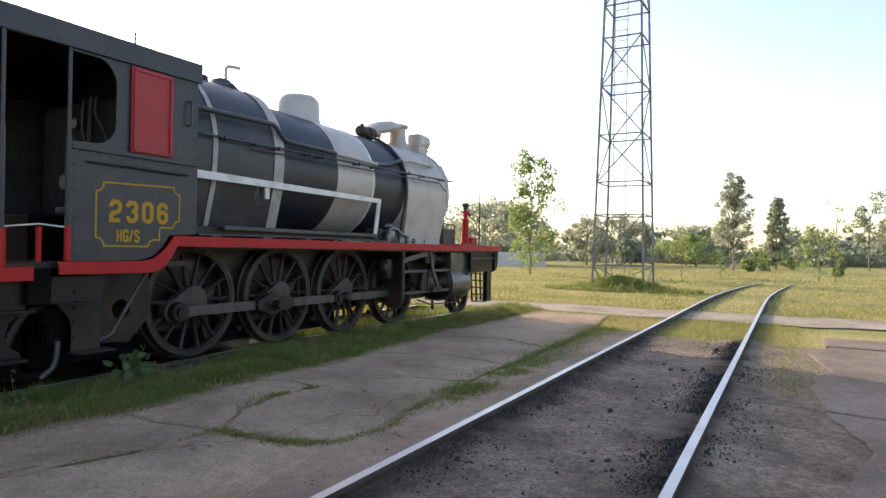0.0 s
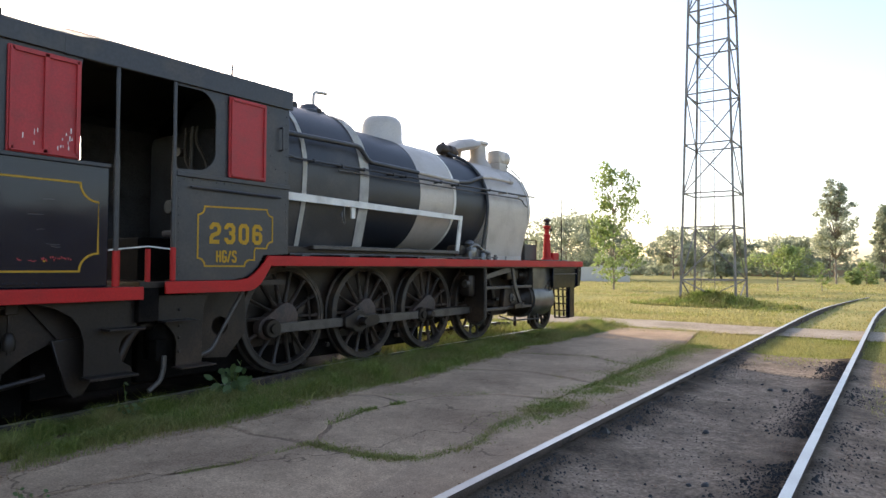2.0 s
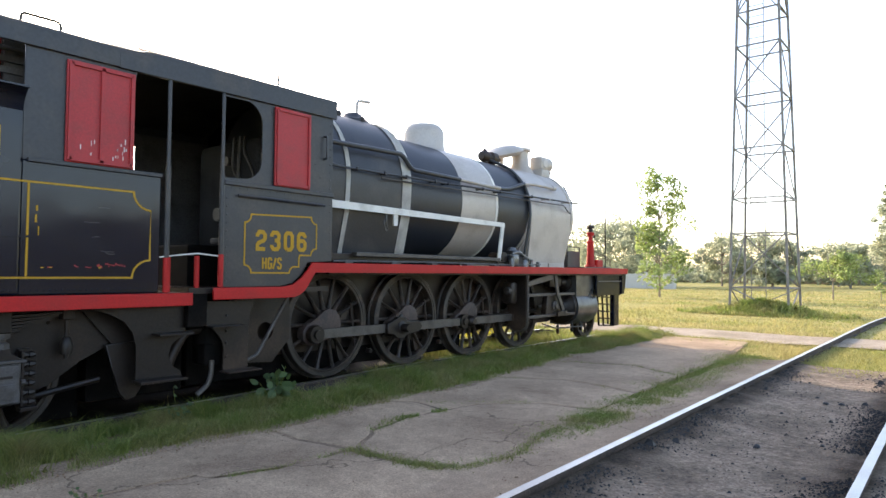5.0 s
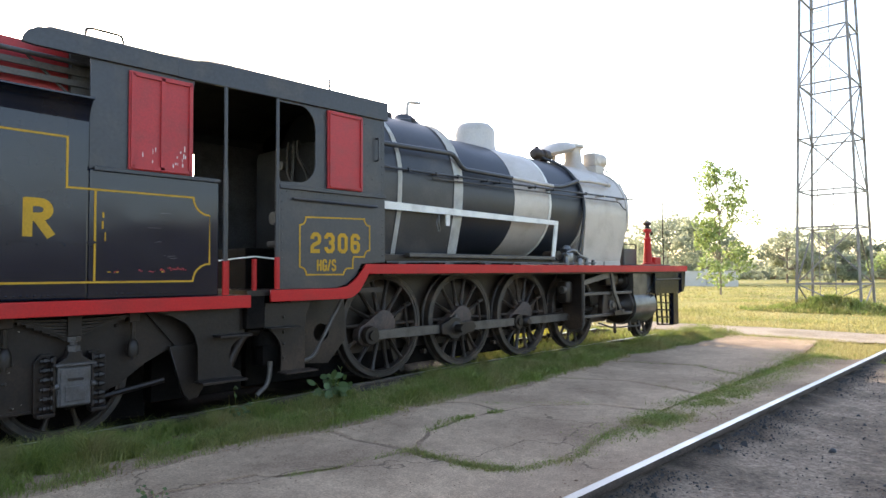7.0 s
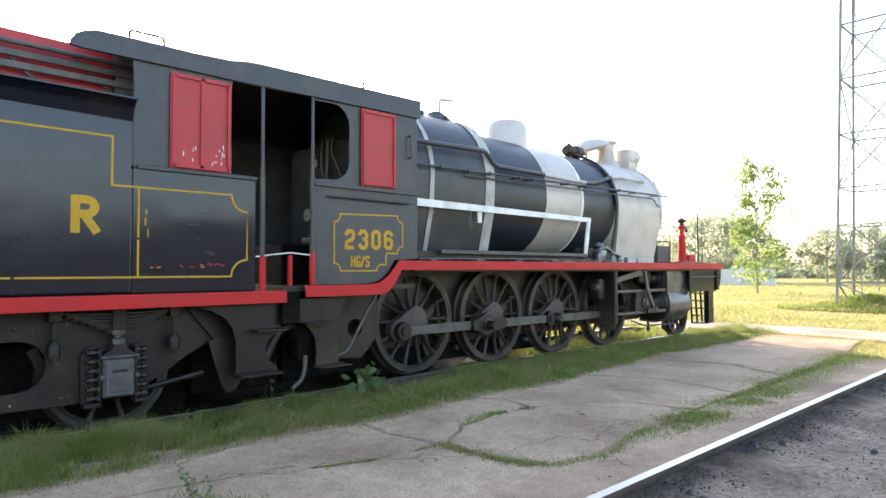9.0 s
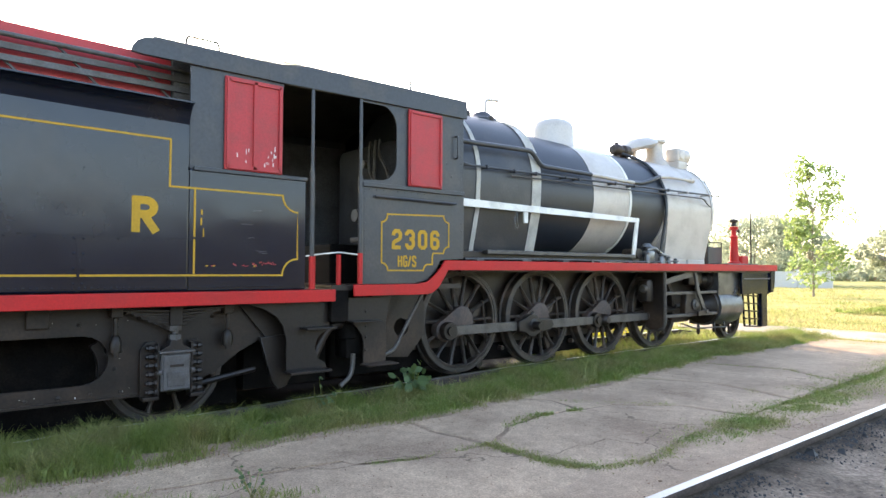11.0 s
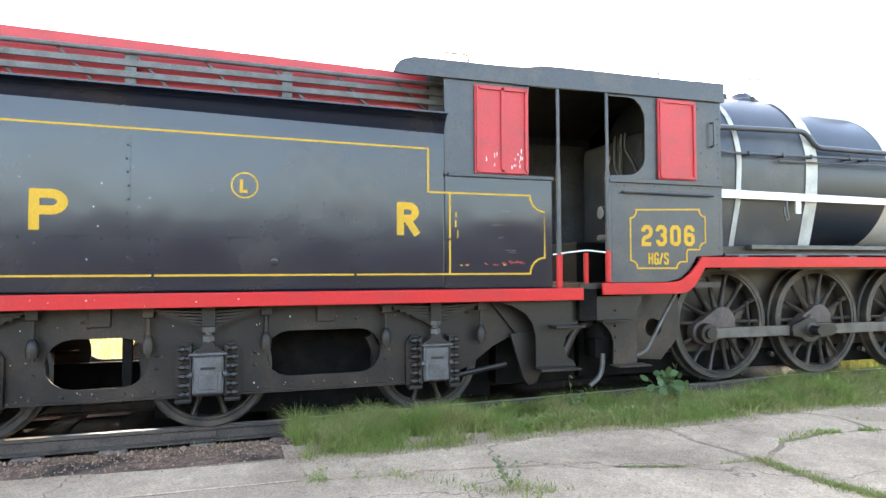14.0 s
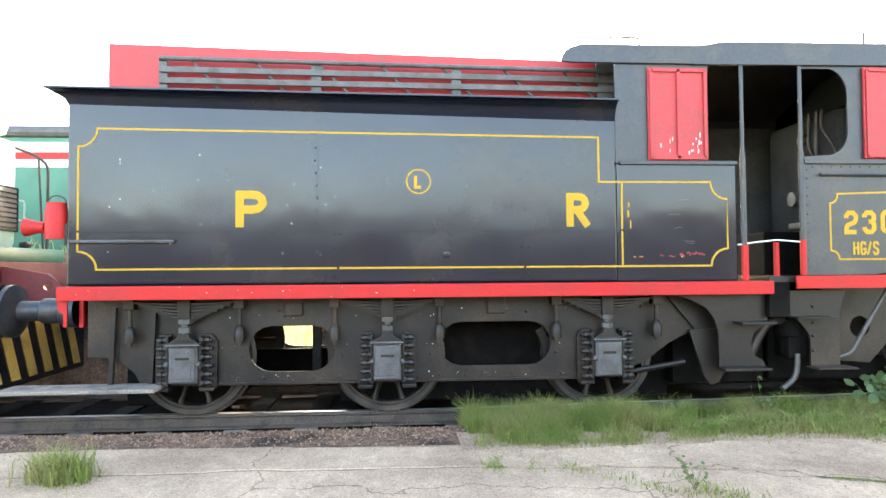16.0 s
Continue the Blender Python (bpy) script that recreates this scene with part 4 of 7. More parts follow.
part("hook", tube(bow([(-0.32, 3.22, 2.32), (-0.31, 3.21, 2.16), (-0.31, 3.24, 2.06), (-0.31, 3.19, 2.04), (-0.31, 3.16, 2.14), (-0.32, 3.18, 2.22)], 0.04), 0.011, 8), CYLINDER, engine, "small hanging steel hook", smooth=50)
# slide gear on the running board
part("reach_rod_beam", box(-0.50, -0.38, 2.0, 6.2, 1.60, 1.70, 0.01), GRIME, engine)
part("reach_rod_cover", box(-0.40, -0.28, 2.6, 6.15, 1.66, 1.72, 0.01), ROD, engine)
part("weighshaft", lathe([(0.09, 0), (0.09, 0.3), (0.05, 0.3), (0, 0.3)], 0, (-0.60, 6.3, 1.74), 16), GRIME, engine, smooth=40)
part("lubricator", box(-0.42, -0.22, 6.45, 6.68, 1.57, 1.80, 0.03), CYLINDER, engine, smooth=40)
part("lubricator_lid", lathe([(0.1, 1.86), (0.07, 1.92), (0, 1.94)], 2, (-0.32, 6.56, 0), 12), CYLINDER, engine, smooth=40)
part("steam_pipe_elbow", tube(bow([(-0.36, 6.6, 1.80), (-0.38, 6.9, 1.86), (-0.42, 7.15, 1.76), (-0.52, 7.6, 1.70)], 0.15), 0.04, 12), CYLINDER, engine, smooth=50)
for y, z, r in ((6.42, 1.72, 0.05), (6.86, 1.70, 0.06), (7.10, 1.66, 0.045), (7.34, 1.63, 0.04)):
    part("oil_feed", lathe([(r, 1.56), (r, z - 0.04), (r * 0.7, z), (r * 0.9, z + 0.03), (0, z + 0.05)], 2, (-0.22, y, 0), 12), CYLINDER, engine, smooth=40)
for i, y in enumerate((2.3, 3.2, 4.1, 5.0, 5.8)):
    part("board_clip", box(-0.30, -0.18, y, y + 0.14 + 0.05 * (i % 2), 1.555, 1.60, 0.01), GREY_BOX, engine)
part("oil_line", tube(bow([(-0.2, 2.1, 1.585), (-0.19, 4.0, 1.60), (-0.2, 6.4, 1.59), (-0.2, 7.4, 1.62)], 0.3), 0.014, 8), GREY_BOX, engine, smooth=50)

# cylinders, slide bars and gear brackets
for s in (1, -1):
    x0 = CX + s * 0.95
    pts = [(x0 - s * 0.3, 1.50), (x0 + s * 0.33, 1.50), (x0 + s * 0.345, 1.2), (x0 + s * 0.335, 0.96), (x0 + s * 0.36, 0.92)] + [(x0 + s * 0.40 * math.cos(radians(a)), 0.72 + 0.38 * math.sin(radians(a))) for a in range(22, -101, -12)] + [(x0 - s * 0.3, 0.36)]
    bm = bmesh.new()
    a = [bm.verts.new((x, 8.84, z)) for x, z in pts]
    b = [bm.verts.new((x, 9.76, z)) for x, z in pts]
    for i in range(len(pts)):
        j = (i + 1) % len(pts)
        bm.faces.new((a[i], a[j], b[j], b[i]))
    bm.faces.new(a), bm.faces.new(b)
    cyl = part("cylinder", bm, CYLINDER, engine, "rubbed grey cylinder casing", smooth=24)
    part("cylinder_cover", lathe([(0, 8.62), (0.16, 8.64), (0.22, 8.72), (0.36, 8.76), (0.37, 8.86)], 1, (x0, 0, 0.74), 30), GRIME, cyl, smooth=40)
    part("valve_cover", lathe([(0, 8.56), (0.10, 8.58), (0.13, 8.70), (0.20, 8.73), (0.20, 8.86)], 1, (x0 + s * 0.05, 0, 1.26), 24), GRIME, cyl, smooth=40)
    edge = bmesh.new()
    rivets([(x0 + s * 0.34, yy, zz) for yy in (8.88, 9.72) for zz in (1.02, 1.12, 1.22, 1.32, 1.42)], 0.014, edge)
    part("casing_screws", edge, ROD, cyl)["kind"] = "stuff"
    part("slide_bar", box(x0 + s * 0.28, x0 + s * 0.38, 6.75, 8.70, 1.00, 1.055, 0.008) if s > 0 else box(x0 - 0.38, x0 - 0.28, 6.75, 8.70, 1.00, 1.055, 0.008), ROD, engine)
    part("slide_bar", box(x0 + s * 0.28, x0 + s * 0.38, 6.75, 8.70, 0.585, 0.64, 0.008) if s > 0 else box(x0 - 0.38, x0 - 0.28, 6.75, 8.70, 0.585, 0.64, 0.008), ROD, engine)
    part("piston_rod", tube([(x0, 7.8, 0.76), (x0, 8.7, 0.76)], 0.04, 10), ROD, engine, smooth=40)
    head = part("crosshead", flat([[(7.55, 0.64), (7.62, 1.0), (7.95, 1.0), (8.04, 0.86), (8.12, 0.70), (8.02, 0.64)]], 0.12, x0 + s * 0.36 if s > 0 else x0 - 0.24, 0.015), GRIME, engine)
    part("crosshead_pin", lathe([(0, 0.07 * s), (0.05, 0.07 * s), (0.06, 0.04 * s), (0.10, 0.03 * s), (0.10, 0.0), (0, 0.0)], 0, (x0 + s * 0.36, 7.86, 0.80), 20), ROD, head, smooth=35)
    vx = x0 + s * 0.40
    part("valve_rod", flat([[(6.80, 1.20), (6.80, 1.28), (7.70, 1.44), (7.84, 1.44), (7.86, 1.34), (7.74, 1.34)]], 0.04, vx + 0.02, 0.006), ROD, engine)
    part("valve_spindle", tube([(x0 + s * 0.05, 7.75, 1.30), (x0 + s * 0.05, 8.6, 1.26)], 0.045, 12), GRIME, engine, smooth=40)
    part("spindle_guide", box(x0 - 0.05 + s * 0.1, x0 + 0.12 + s * 0.1, 7.95, 8.45, 1.16, 1.42, 0.05), GRIME, engine, smooth=40)
    part("combination_lever", flat([[(7.74, 1.40), (7.82, 1.40), (7.92, 1.05), (8.16, 0.68), (8.10, 0.63), (7.84, 1.02)]], 0.04, vx + 0.05, 0.006), ROD, engine)
    part("union_link", flat([[(7.80, 0.60), (7.80, 0.68), (8.16, 0.70), (8.18, 0.62)]], 0.04, vx + 0.09, 0.006), GRIME, engine)
    part("lever_pin", lathe([(0, 0.05 * s), (0.04, 0.05 * s), (0.045, 0.0), (0, 0.0)], 0, (vx + 0.05 * s, 8.10, 0.67), 14), ROD, engine, smooth=35)
    part("drain_pipe", tube(bow([(x0 + s * 0.30, 7.5, 0.46), (x0 + s * 0.30, 8.0, 0.34), (x0 + s * 0.30, 9.2, 0.31)], 0.1), 0.014, 8), GRIME, engine)
    for yy in (8.15, 8.75, 9.15):
        part("drain_cock", lathe([(0.02, 0.22), (0.035, 0.26), (0.03, 0.36), (0.02, 0.42)], 2, (x0 + s * 0.28, yy, 0), 10), GRIME, engine, smooth=35)
    # motion bracket: a plate across the frame with a light edge bar
    px0 = CX + s * 1.37
    bm = bmesh.new()
    ring = [(px0, 1.45), (px0, 0.52), (px0 - s * 0.03, 0.44), (px0 - s * 0.12, 0.39), (px0 - s * 0.26, 0.38), (px0 - s * 0.36, 0.44), (px0 - s * 0.40, 0.56), (px0 - s * 0.40, 0.80), (px0 - s * 0.52, 0.95), (px0 - s * 0.52, 1.45)]
    a = [bm.verts.new((x, 6.70, z)) for x, z in ring]
    b = [bm.verts.new((x, 6.745, z)) for x, z in ring]
    for i in range(len(ring)):
        j = (i + 1) % len(ring)
        bm.faces.new((a[i], a[j], b[j], b[i]))
    bm.faces.new(a), bm.faces.new(b)
    plate = part("motion_bracket", bm, GRIME, engine, "grimy hanging motion plate")
    lip = [(px0 + s * 0.006, 1.46), (px0 + s * 0.006, 0.50), (px0 - s * 0.03, 0.415), (px0 - s * 0.13, 0.365), (px0 - s * 0.27, 0.36), (px0 - s * 0.37, 0.42)]
    part("bracket_lip", tube([(x, 6.755, z) for x, z in lip], 0.028, 8), ROD, plate, smooth=40)
    part("die_block", box(min(px0 - s * 0.12, px0 - s * 0.34), max(px0 - s * 0.12, px0 - s * 0.34), 6.40, 6.62, 0.88, 1.28, 0.05), GRIME, engine, smooth=40)
    part("block_pin", lathe([(0, 6.34), (0.06, 6.35), (0.08, 6.42)], 1, (px0 - s * 0.2, 0, 1.12), 14), ROD, engine, smooth=35)

# front end
part("buffer_beam", box(2 * CX + 0.02, -0.02, 10.86, 10.98, 0.98, 1.52, 0.01), BLACK, engine)
part("beam_gusset", flat([[(9.62, 1.44), (11.16, 1.46), (11.14, 1.26), *arc(10.94, 1.17, 0.18, 0, -80, 6), (10.3, 0.965), (9.62, 0.965)]], 0.05, -0.06, 0.006), BLACK, engine)
part("gusset_rib", box(-0.062, -0.045, 9.66, 11.0, 1.27, 1.29, 0.003), GREY_BOX, engine)
for s in (-0.98, 0.98):
    part("buffer", lathe([(0.14, 10.98), (0.13, 11.1), (0.10, 11.12), (0.10, 11.5), (0.22, 11.52), (0.22, 11.56), (0, 11.6)], 1, (CX + s, 0, 1.12), 28), BLACK, engine, smooth=40)
fs = []
for i in range(4):
    y = 10.10 + i * 0.245
    fs.append(((-0.28, y - 0.02, 0.955), (-0.28, y + 0.05, 0.27)))
for i in range(5):
    z = 0.93 - i * 0.165
    fs.append(((-0.28, 10.08 + 0.018 * i, z), (-0.28, 10.90, z - 0.05)))
part("guard_lattice", bars(fs, 0.034), BLACK, engine, "black bar lattice under the beam")
part("lattice_post", box(-0.34, -0.22, 10.86, 11.12, 0.22, 1.0, 0.015), BLACK, engine)
for x in (-0.62,):
    part("lamp_iron_post", lathe([(0.14, 1.56), (0.13, 1.64), (0.10, 1.66), (0.075, 2.15), (0.085, 2.2), (0.05, 2.24), (0.05, 2.34), (0.09, 2.36), (0.09, 2.42), (0, 2.44)], 2, (x, 10.42, 0), 18), RED, engine, "red-painted cast bracket", smooth=40)
    part("tap_head", lathe([(0.06, 2.44), (0.05, 2.50), (0.09, 2.53), (0.09, 2.57), (0.03, 2.60), (0, 2.62)], 2, (x, 10.42, 0), 14), GRIME, engine, smooth=40)
    part("tap_handle", tube([(x, 10.42, 2.36), (x, 10.62, 2.36), (x, 10.64, 2.30)], 0.03, 8), GRIME, engine)
    part("bracket_foot", box(x - 0.14, x + 0.14, 10.50, 10.82, 1.56, 1.78, 0.03), RED, engine)
part("toolbox", box(-1.3, -0.75, 9.55, 10.15, 1.56, 1.95, 0.02), BOILER_BLACK, engine)
part("toolbox_rail", bars([((-0.77, 9.55, 1.95), (-0.77, 10.15, 1.95)), ((-0.77, 9.55, 2.06), (-0.77, 10.15, 2.06)), ((-0.77, 9.55, 1.9), (-0.77, 9.55, 2.06)), ((-0.77, 10.15, 1.9), (-0.77, 10.15, 2.06))], 0.02), GRIME, engine)
part("front_plate", box(2 * CX + 0.3, -0.3, 9.5, 10.9, 1.555, 1.60, 0.01), GRIME, engine)
part("flag_rod", tube([(-0.4, 10.75, 1.56), (-0.4, 10.75, 3.1)], 0.014, 8), GRIME, engine)

# cab
HUMP = material("flaking_grey_roof_paint", (0.12, 0.125, 0.13), 0.7, grain=0.3, spot=(0.05, 0.062, 0.068), spot_scale=5, spot_at=0.5, bump=0.2)
CAB_GREY = material("sooty_cab_grey", (0.09, 0.088, 0.085), 0.7, grain=0.3, spot=(0.05, 0.046, 0.042), spot_scale=3, bump=0.2)
CY0, CY1 = 0.36, 1.90
def oval(y0, y1, z0, z1, r, n=6):
    return arc(y1 - r, z1 - r, r, 0, 90, n) + arc(y0 + r, z1 - r, r, 90, 180, n) + arc(y0 + r, z0 + r, r, 180, 270, n) + arc(y1 - r, z0 + r, r, 270, 360, n)


low = [(CY0, 1.27), (1.10, 1.27), (1.30, 1.31), (1.44, 1.42), (1.52, 1.56), (CY1, 1.58), (CY1, 2.42), (CY0, 2.42)]
for s, x in ((1, 0.0), (-1, 2 * CX + 0.02)):
    side = part("cab_side", flat([low], 0.02, x, 0.003), CAB_BLACK, engine, "black cab side sheet with yellow-lined number panel")
    part("cab_upper_side", flat([[(CY1, 2.425), (CY1, 3.42), (0.36, 3.42), (0.36, 3.36)] + arc(0.60, 3.12, 0.25, 75, 0, 6) + arc(0.60, 2.72, 0.25, 0, -75, 6) + [(0.36, 2.46), (0.36, 2.425)]], 0.02, x - 0.006, 0.003), CAB_BLACK, engine)
    part("cab_gutter", flat([[(-0.78, 3.38), (CY1 + 0.03, 3.40), (CY1 + 0.03, 3.615), (-0.30, 3.60), (-0.50, 3.59), (-0.62, 3.565), (-0.78, 3.55)]], 0.04, x + 0.03 if s > 0 else x + 0.01, 0.006), CAB_BLACK, engine)
    part("rear_gutter", flat([[(-2.09, 3.395), (-2.085, 3.44), (-2.05, 3.495), (-1.98, 3.535), (-1.86, 3.557), (-0.79, 3.555), (-0.79, 3.385), (-2.0, 3.385)]], 0.04, x + 0.03 if s > 0 else x + 0.01, 0.006), CAB_BLACK, engine)
    part("waist_strip", box(x - 0.012 if s > 0 else x - 0.03, x + 0.03 if s > 0 else x, CY0, CY1, 2.385, 2.435, 0.006), CAB_BLACK, engine)
part("window_shutter", box(0.0, 0.03, 1.00, 1.52, 2.44, 3.37, 0.008), SHUTTER_RED, engine, "red-painted steel window shutter")
part("shutter_frame", bars([((0.034, 1.03, 2.47), (0.034, 1.03, 3.34)), ((0.034, 1.49, 2.47), (0.034, 1.49, 3.34)), ((0.034, 1.03, 3.34), (0.034, 1.49, 3.34)), ((0.034, 1.03, 2.47), (0.034, 1.49, 2.47))], 0.03), SHUTTER_RED, engine)
# Added panel; cuts the sky seen through the far window to a spot.
part("cab_lining", box(2 * CX + 0.04, 2 * CX + 0.06, 0.50, 0.72, 3.19, 3.38), CAB_GREY, engine)
part("cab_front", box(2 * CX + 0.02, -0.02, CY1 - 0.02, CY1, 1.58, 3.5), CAB_BLACK, engine)
part("cab_lining", box(2 * CX + 0.04, 2 * CX + 0.06, 0.72, 1.86, 1.26, 3.38), CAB_GREY, engine)
part("spectacle_rim", tube([(-0.38 + 0.0, CY1 + 0.01, 3.05 + 0.0), (-0.38, CY1 + 0.01, 3.4)], 0.012, 6), GRIME, engine)
pr = [(CX + 1.49 * math.sin(radians(a)) / math.sin(radians(40)), 3.54 + 1.3 * (math.cos(radians(a)) - math.cos(radians(40)))) for a in range(-40, 41, 5)]


def roof_sheet(name, y0, y1, dz, mat, thick=0.03, inset=0.0, sweep=0.0):
    bm = bmesh.new()
    a = [bm.verts.new((x + inset * (CX - x), y0 + sweep * (1.49 - abs(x - CX)), z + dz)) for x, z in pr]
    b = [bm.verts.new((x + inset * (CX - x), y1, z + dz)) for x, z in pr]
    for i in range(len(pr) - 1):
        bm.faces.new((a[i], a[i + 1], b[i + 1], b[i]))
    bmesh.ops.solidify(bm, geom=bm.faces[:], thickness=thick)
    return part(name, bm, mat, engine, smooth=30)


roof_sheet("cab_roof", -0.60, 1.94, 0.062, CAB_BLACK)
roof_sheet("rear_roof", -1.98, -0.58, 0.012, HUMP, sweep=0.55)
roof_sheet("roof_lining", -1.30, 1.85, -0.05, SOOT, 0.01, 0.02)
ab = bmesh.new()
f0 = ab.faces.new([ab.verts.new((x, 1.86, z + 0.05)) for x, z in pr] + [ab.verts.new((CX + 1.44, 1.86, 3.3)), ab.verts.new((CX - 1.44, 1.86, 3.3))])
bmesh.ops.solidify(ab, geom=[f0], thickness=0.02)
part("roof_end", ab, SOOT, engine)
part("roof_rod", tube([(-0.15, 1.15, 3.58), (-0.15, 1.15, 3.8)], 0.012, 6), CAB_BLACK, engine)
part("grab_iron", tube(bow([(0.0, 1.76, 2.86), (0.05, 1.76, 2.86), (0.05, 1.76, 3.14), (0.0, 1.76, 3.14)], 0.03), 0.013, 8), CAB_BLACK, engine)
part("side_rail", tube([(0.03, 0.52, 2.28), (0.045, 1.74, 2.27)], 0.015, 8), CAB_BLACK, engine)
for y in (0.34,):
    part("cab_pillar", tube([(0.0, y, 1.62), (0.0, y, 2.50)], 0.028, 10), CAB_BLACK, engine)
    part("cab_pillar_top", tube([(0.0, y, 2.48), (0.0, y, 3.45)], 0.02, 10), CAB_BLACK, engine)
    part("cab_pillar_foot", tube([(0.0, y, 1.27), (0.0, y, 1.62)], 0.03, 10), RED, engine, "red-painted pillar foot")
part("cab_floor", box(2 * CX + 0.03, -0.03, 0.0, 1.88, 1.20, 1.26), GRIME, engine)
part("backhead", box(CX - 0.75, CX + 0.75, 1.3, 1.84, 1.26, 3.2, 0.12), SOOT, engine, smooth=40)
part("regulator", tube([(CX, 1.28, 2.7), (CX + 0.3, 1.22, 2.45)], 0.02, 8), ROD, engine)
part("brake_stand", lathe([(0.12, 1.26), (0.10, 1.4), (0.07, 1.5), (0.07, 2.0), (0.13, 2.05), (0.13, 2.2), (0, 2.25)], 2, (-0.35, 0.75, 0), 16), DEEP_GREEN, engine, "green-painted column in the cab", smooth=40)
part("cab_seat", box(-0.5, -0.1, 0.5, 1.2, 1.75, 1.82, 0.02), CAB_GREY, engine)
part("seat_post", lathe([(0.05, 1.26), (0.05, 1.76)], 2, (-0.3, 0.85, 0), 10), CAB_GREY, engine)
part("reversing_wheel", tube([(-0.62, 0.95 + 0.2 * math.cos(radians(a)), 2.25 + 0.2 * math.sin(radians(a))) for a in range(0, 361, 20)], 0.014, 6), ROD, engine)
for k, (px_, r_) in enumerate(((CX + 0.62, 0.025), (CX + 0.48, 0.02), (CX + 0.72, 0.018))):
    part("backhead_pipe", tube(bow([(px_, 1.26, 1.3), (px_, 1.24, 2.3 + 0.2 * k), (px_ - 0.25, 1.24, 2.6 + 0.2 * k), (px_ - 0.25, 1.26, 3.2)], 0.12), r_, 8), ROD, engine, smooth=50)
for y, z, r in ((CX - 0.1, 2.2, 0.09), (CX + 0.35, 2.55, 0.07), (CX + 0.1, 2.9, 0.06)):
    part("gauge", lathe([(0, 1.22), (r, 1.22), (r, 1.3)], 1, (y, 0, z), 16), ROD, engine)
# rivets on the cab side
cab_rv = rivets([(0.001, 0.40, 1.34 + 0.09 * i) for i in range(12)] + [(0.001, 1.86, 1.66 + 0.09 * i) for i in range(8)] + [(-0.004, 1.86, 2.5 + 0.1 * i) for i in range(9)] + [(0.001, 0.46 + 0.1 * i, 2.36) for i in range(14)] + [(-0.004, 0.98, 2.5), (-0.004, 0.96, 3.3), (-0.004, 1.62, 2.78), (-0.004, 1.7, 2.62), (-0.004, 1.58, 3.3)], 0.010)
part("rivets", cab_rv, CAB_BLACK, engine, smooth=60)["kind"] = "stuff"
# number panel
panel = arc(1.32, 1.425, 0.075, 180, 95, 4) + [(1.385, 1.50), (1.385, 1.60), (1.40, 1.64), (1.56, 1.64)] + arc(1.65, 1.64, 0.085, 180, 90, 4) + arc(1.65, 2.11, 0.085, 270, 180, 4) + [(0.71, 2.085)] + arc(0.63, 2.07, 0.08, 0, -90, 4) + [(0.63, 1.52)] + arc(0.63, 1.425, 0.09, 90, 0, 4)
part("panel_lining", stroke(panel, 0.018, 0.0), YELLOW, engine, "yellow-painted lining")
for i, ch in enumerate("2306"):
    part("numeral", glyph(ch, 0.24, 0.046, 0.0, 0.775 + i * 0.192, 1.675 + i * 0.002, 0.86), YELLOW, engine, "yellow-painted block numeral " + ch)
for ch, y in zip("HG/S", (0.862, 0.938, 1.005, 1.072)):
    part("class_letter", glyph(ch, 0.14, 0.022, 0.0, y, 1.465, 0.72), YELLOW, engine, "yellow-painted class letter " + ch if ch != "/" else "yellow-painted stroke between the letters")
# cab steps
steps = [(0.27, 1.11), (0.86, 1.11), (0.80, 0.98), (0.78, 0.80), (0.78, 0.35), (0.47, 0.33), (0.475, 0.60), (0.45, 0.68), (0.40, 0.75), (0.33, 0.82), (0.26, 0.85)]
part("step_plate", flat([steps], 0.02, -0.12, 0.003), GRIME, engine)
part("footstep", box(-0.12, 0.05, 0.24, 0.64, 0.835, 0.85, 0.004), GRIME, engine)
part("footstep", box(-0.12, 0.08, 0.42, 0.84, 0.335, 0.35, 0.004), GRIME, engine)
part("rivets", rivets([(-0.115, 0.5, z) for z in (0.5, 0.65, 0.78, 0.95)] + [(-0.115, 0.25, 1.0), (-0.115, 0.25, 0.93)], 0.018), GRIME, engine)["kind"] = "stuff"
part("drain_pipe", tube(bow([(-0.2, 1.40, 1.16), (-0.2, 1.09, 0.67), (-0.2, 0.96, 0.46), (-0.2, 0.82, 0.42)], 0.08), 0.022, 10), ROD, engine, smooth=40)
part("vacuum_hose", tube(bow([(-0.2, 0.38, 0.46), (-0.2, 0.375, 0.30), (-0.2, 0.34, 0.20), (-0.18, 0.20, 0.11)], 0.08), 0.028, 10), ROD, engine, "grey hanging hose end", smooth=40)
part("coupling_hose", tube(bow([(-0.3, 0.25, 0.80), (-0.28, 0.05, 0.82), (-0.28, -0.05, 0.55), (-0.28, -0.2, 0.45)], 0.15), 0.05, 10), GRIME, engine, smooth=40)
part("valve_body", lathe([(0.05, 0.40), (0.09, 0.44), (0.10, 0.60), (0.14, 0.64), (0.14, 0.80), (0.06, 0.86), (0, 0.88)], 2, (-0.34, 0.38, 0), 14), UNDER, engine, smooth=40)
part("ejector_box", box(-0.5, -0.22, 0.30, 0.50, 0.40, 0.86, 0.03), UNDER, engine, smooth=40)
part("feed_elbow", tube(bow([(-0.3, 0.30, 0.80), (-0.26, 0.10, 0.80), (-0.26, -0.02, 0.62), (-0.26, -0.10, 0.44)], 0.12), 0.055, 12), GRIME, engine, smooth=40)
part("rear_plate", flat([[(0.82, 1.12), (1.6, 1.12), (1.62, 0.6), (1.35, 0.32), (0.95, 0.35)], arc(1.245, 0.705, 0.115, 0, 360, 14)[:-1]], 0.02, -0.45), GRIME, engine)
# ---- the tender ----
tender = thing("tender", "black six-wheeled tender with yellow lining and red edge strip", "tender")
T0, T1 = -6.78, -0.34
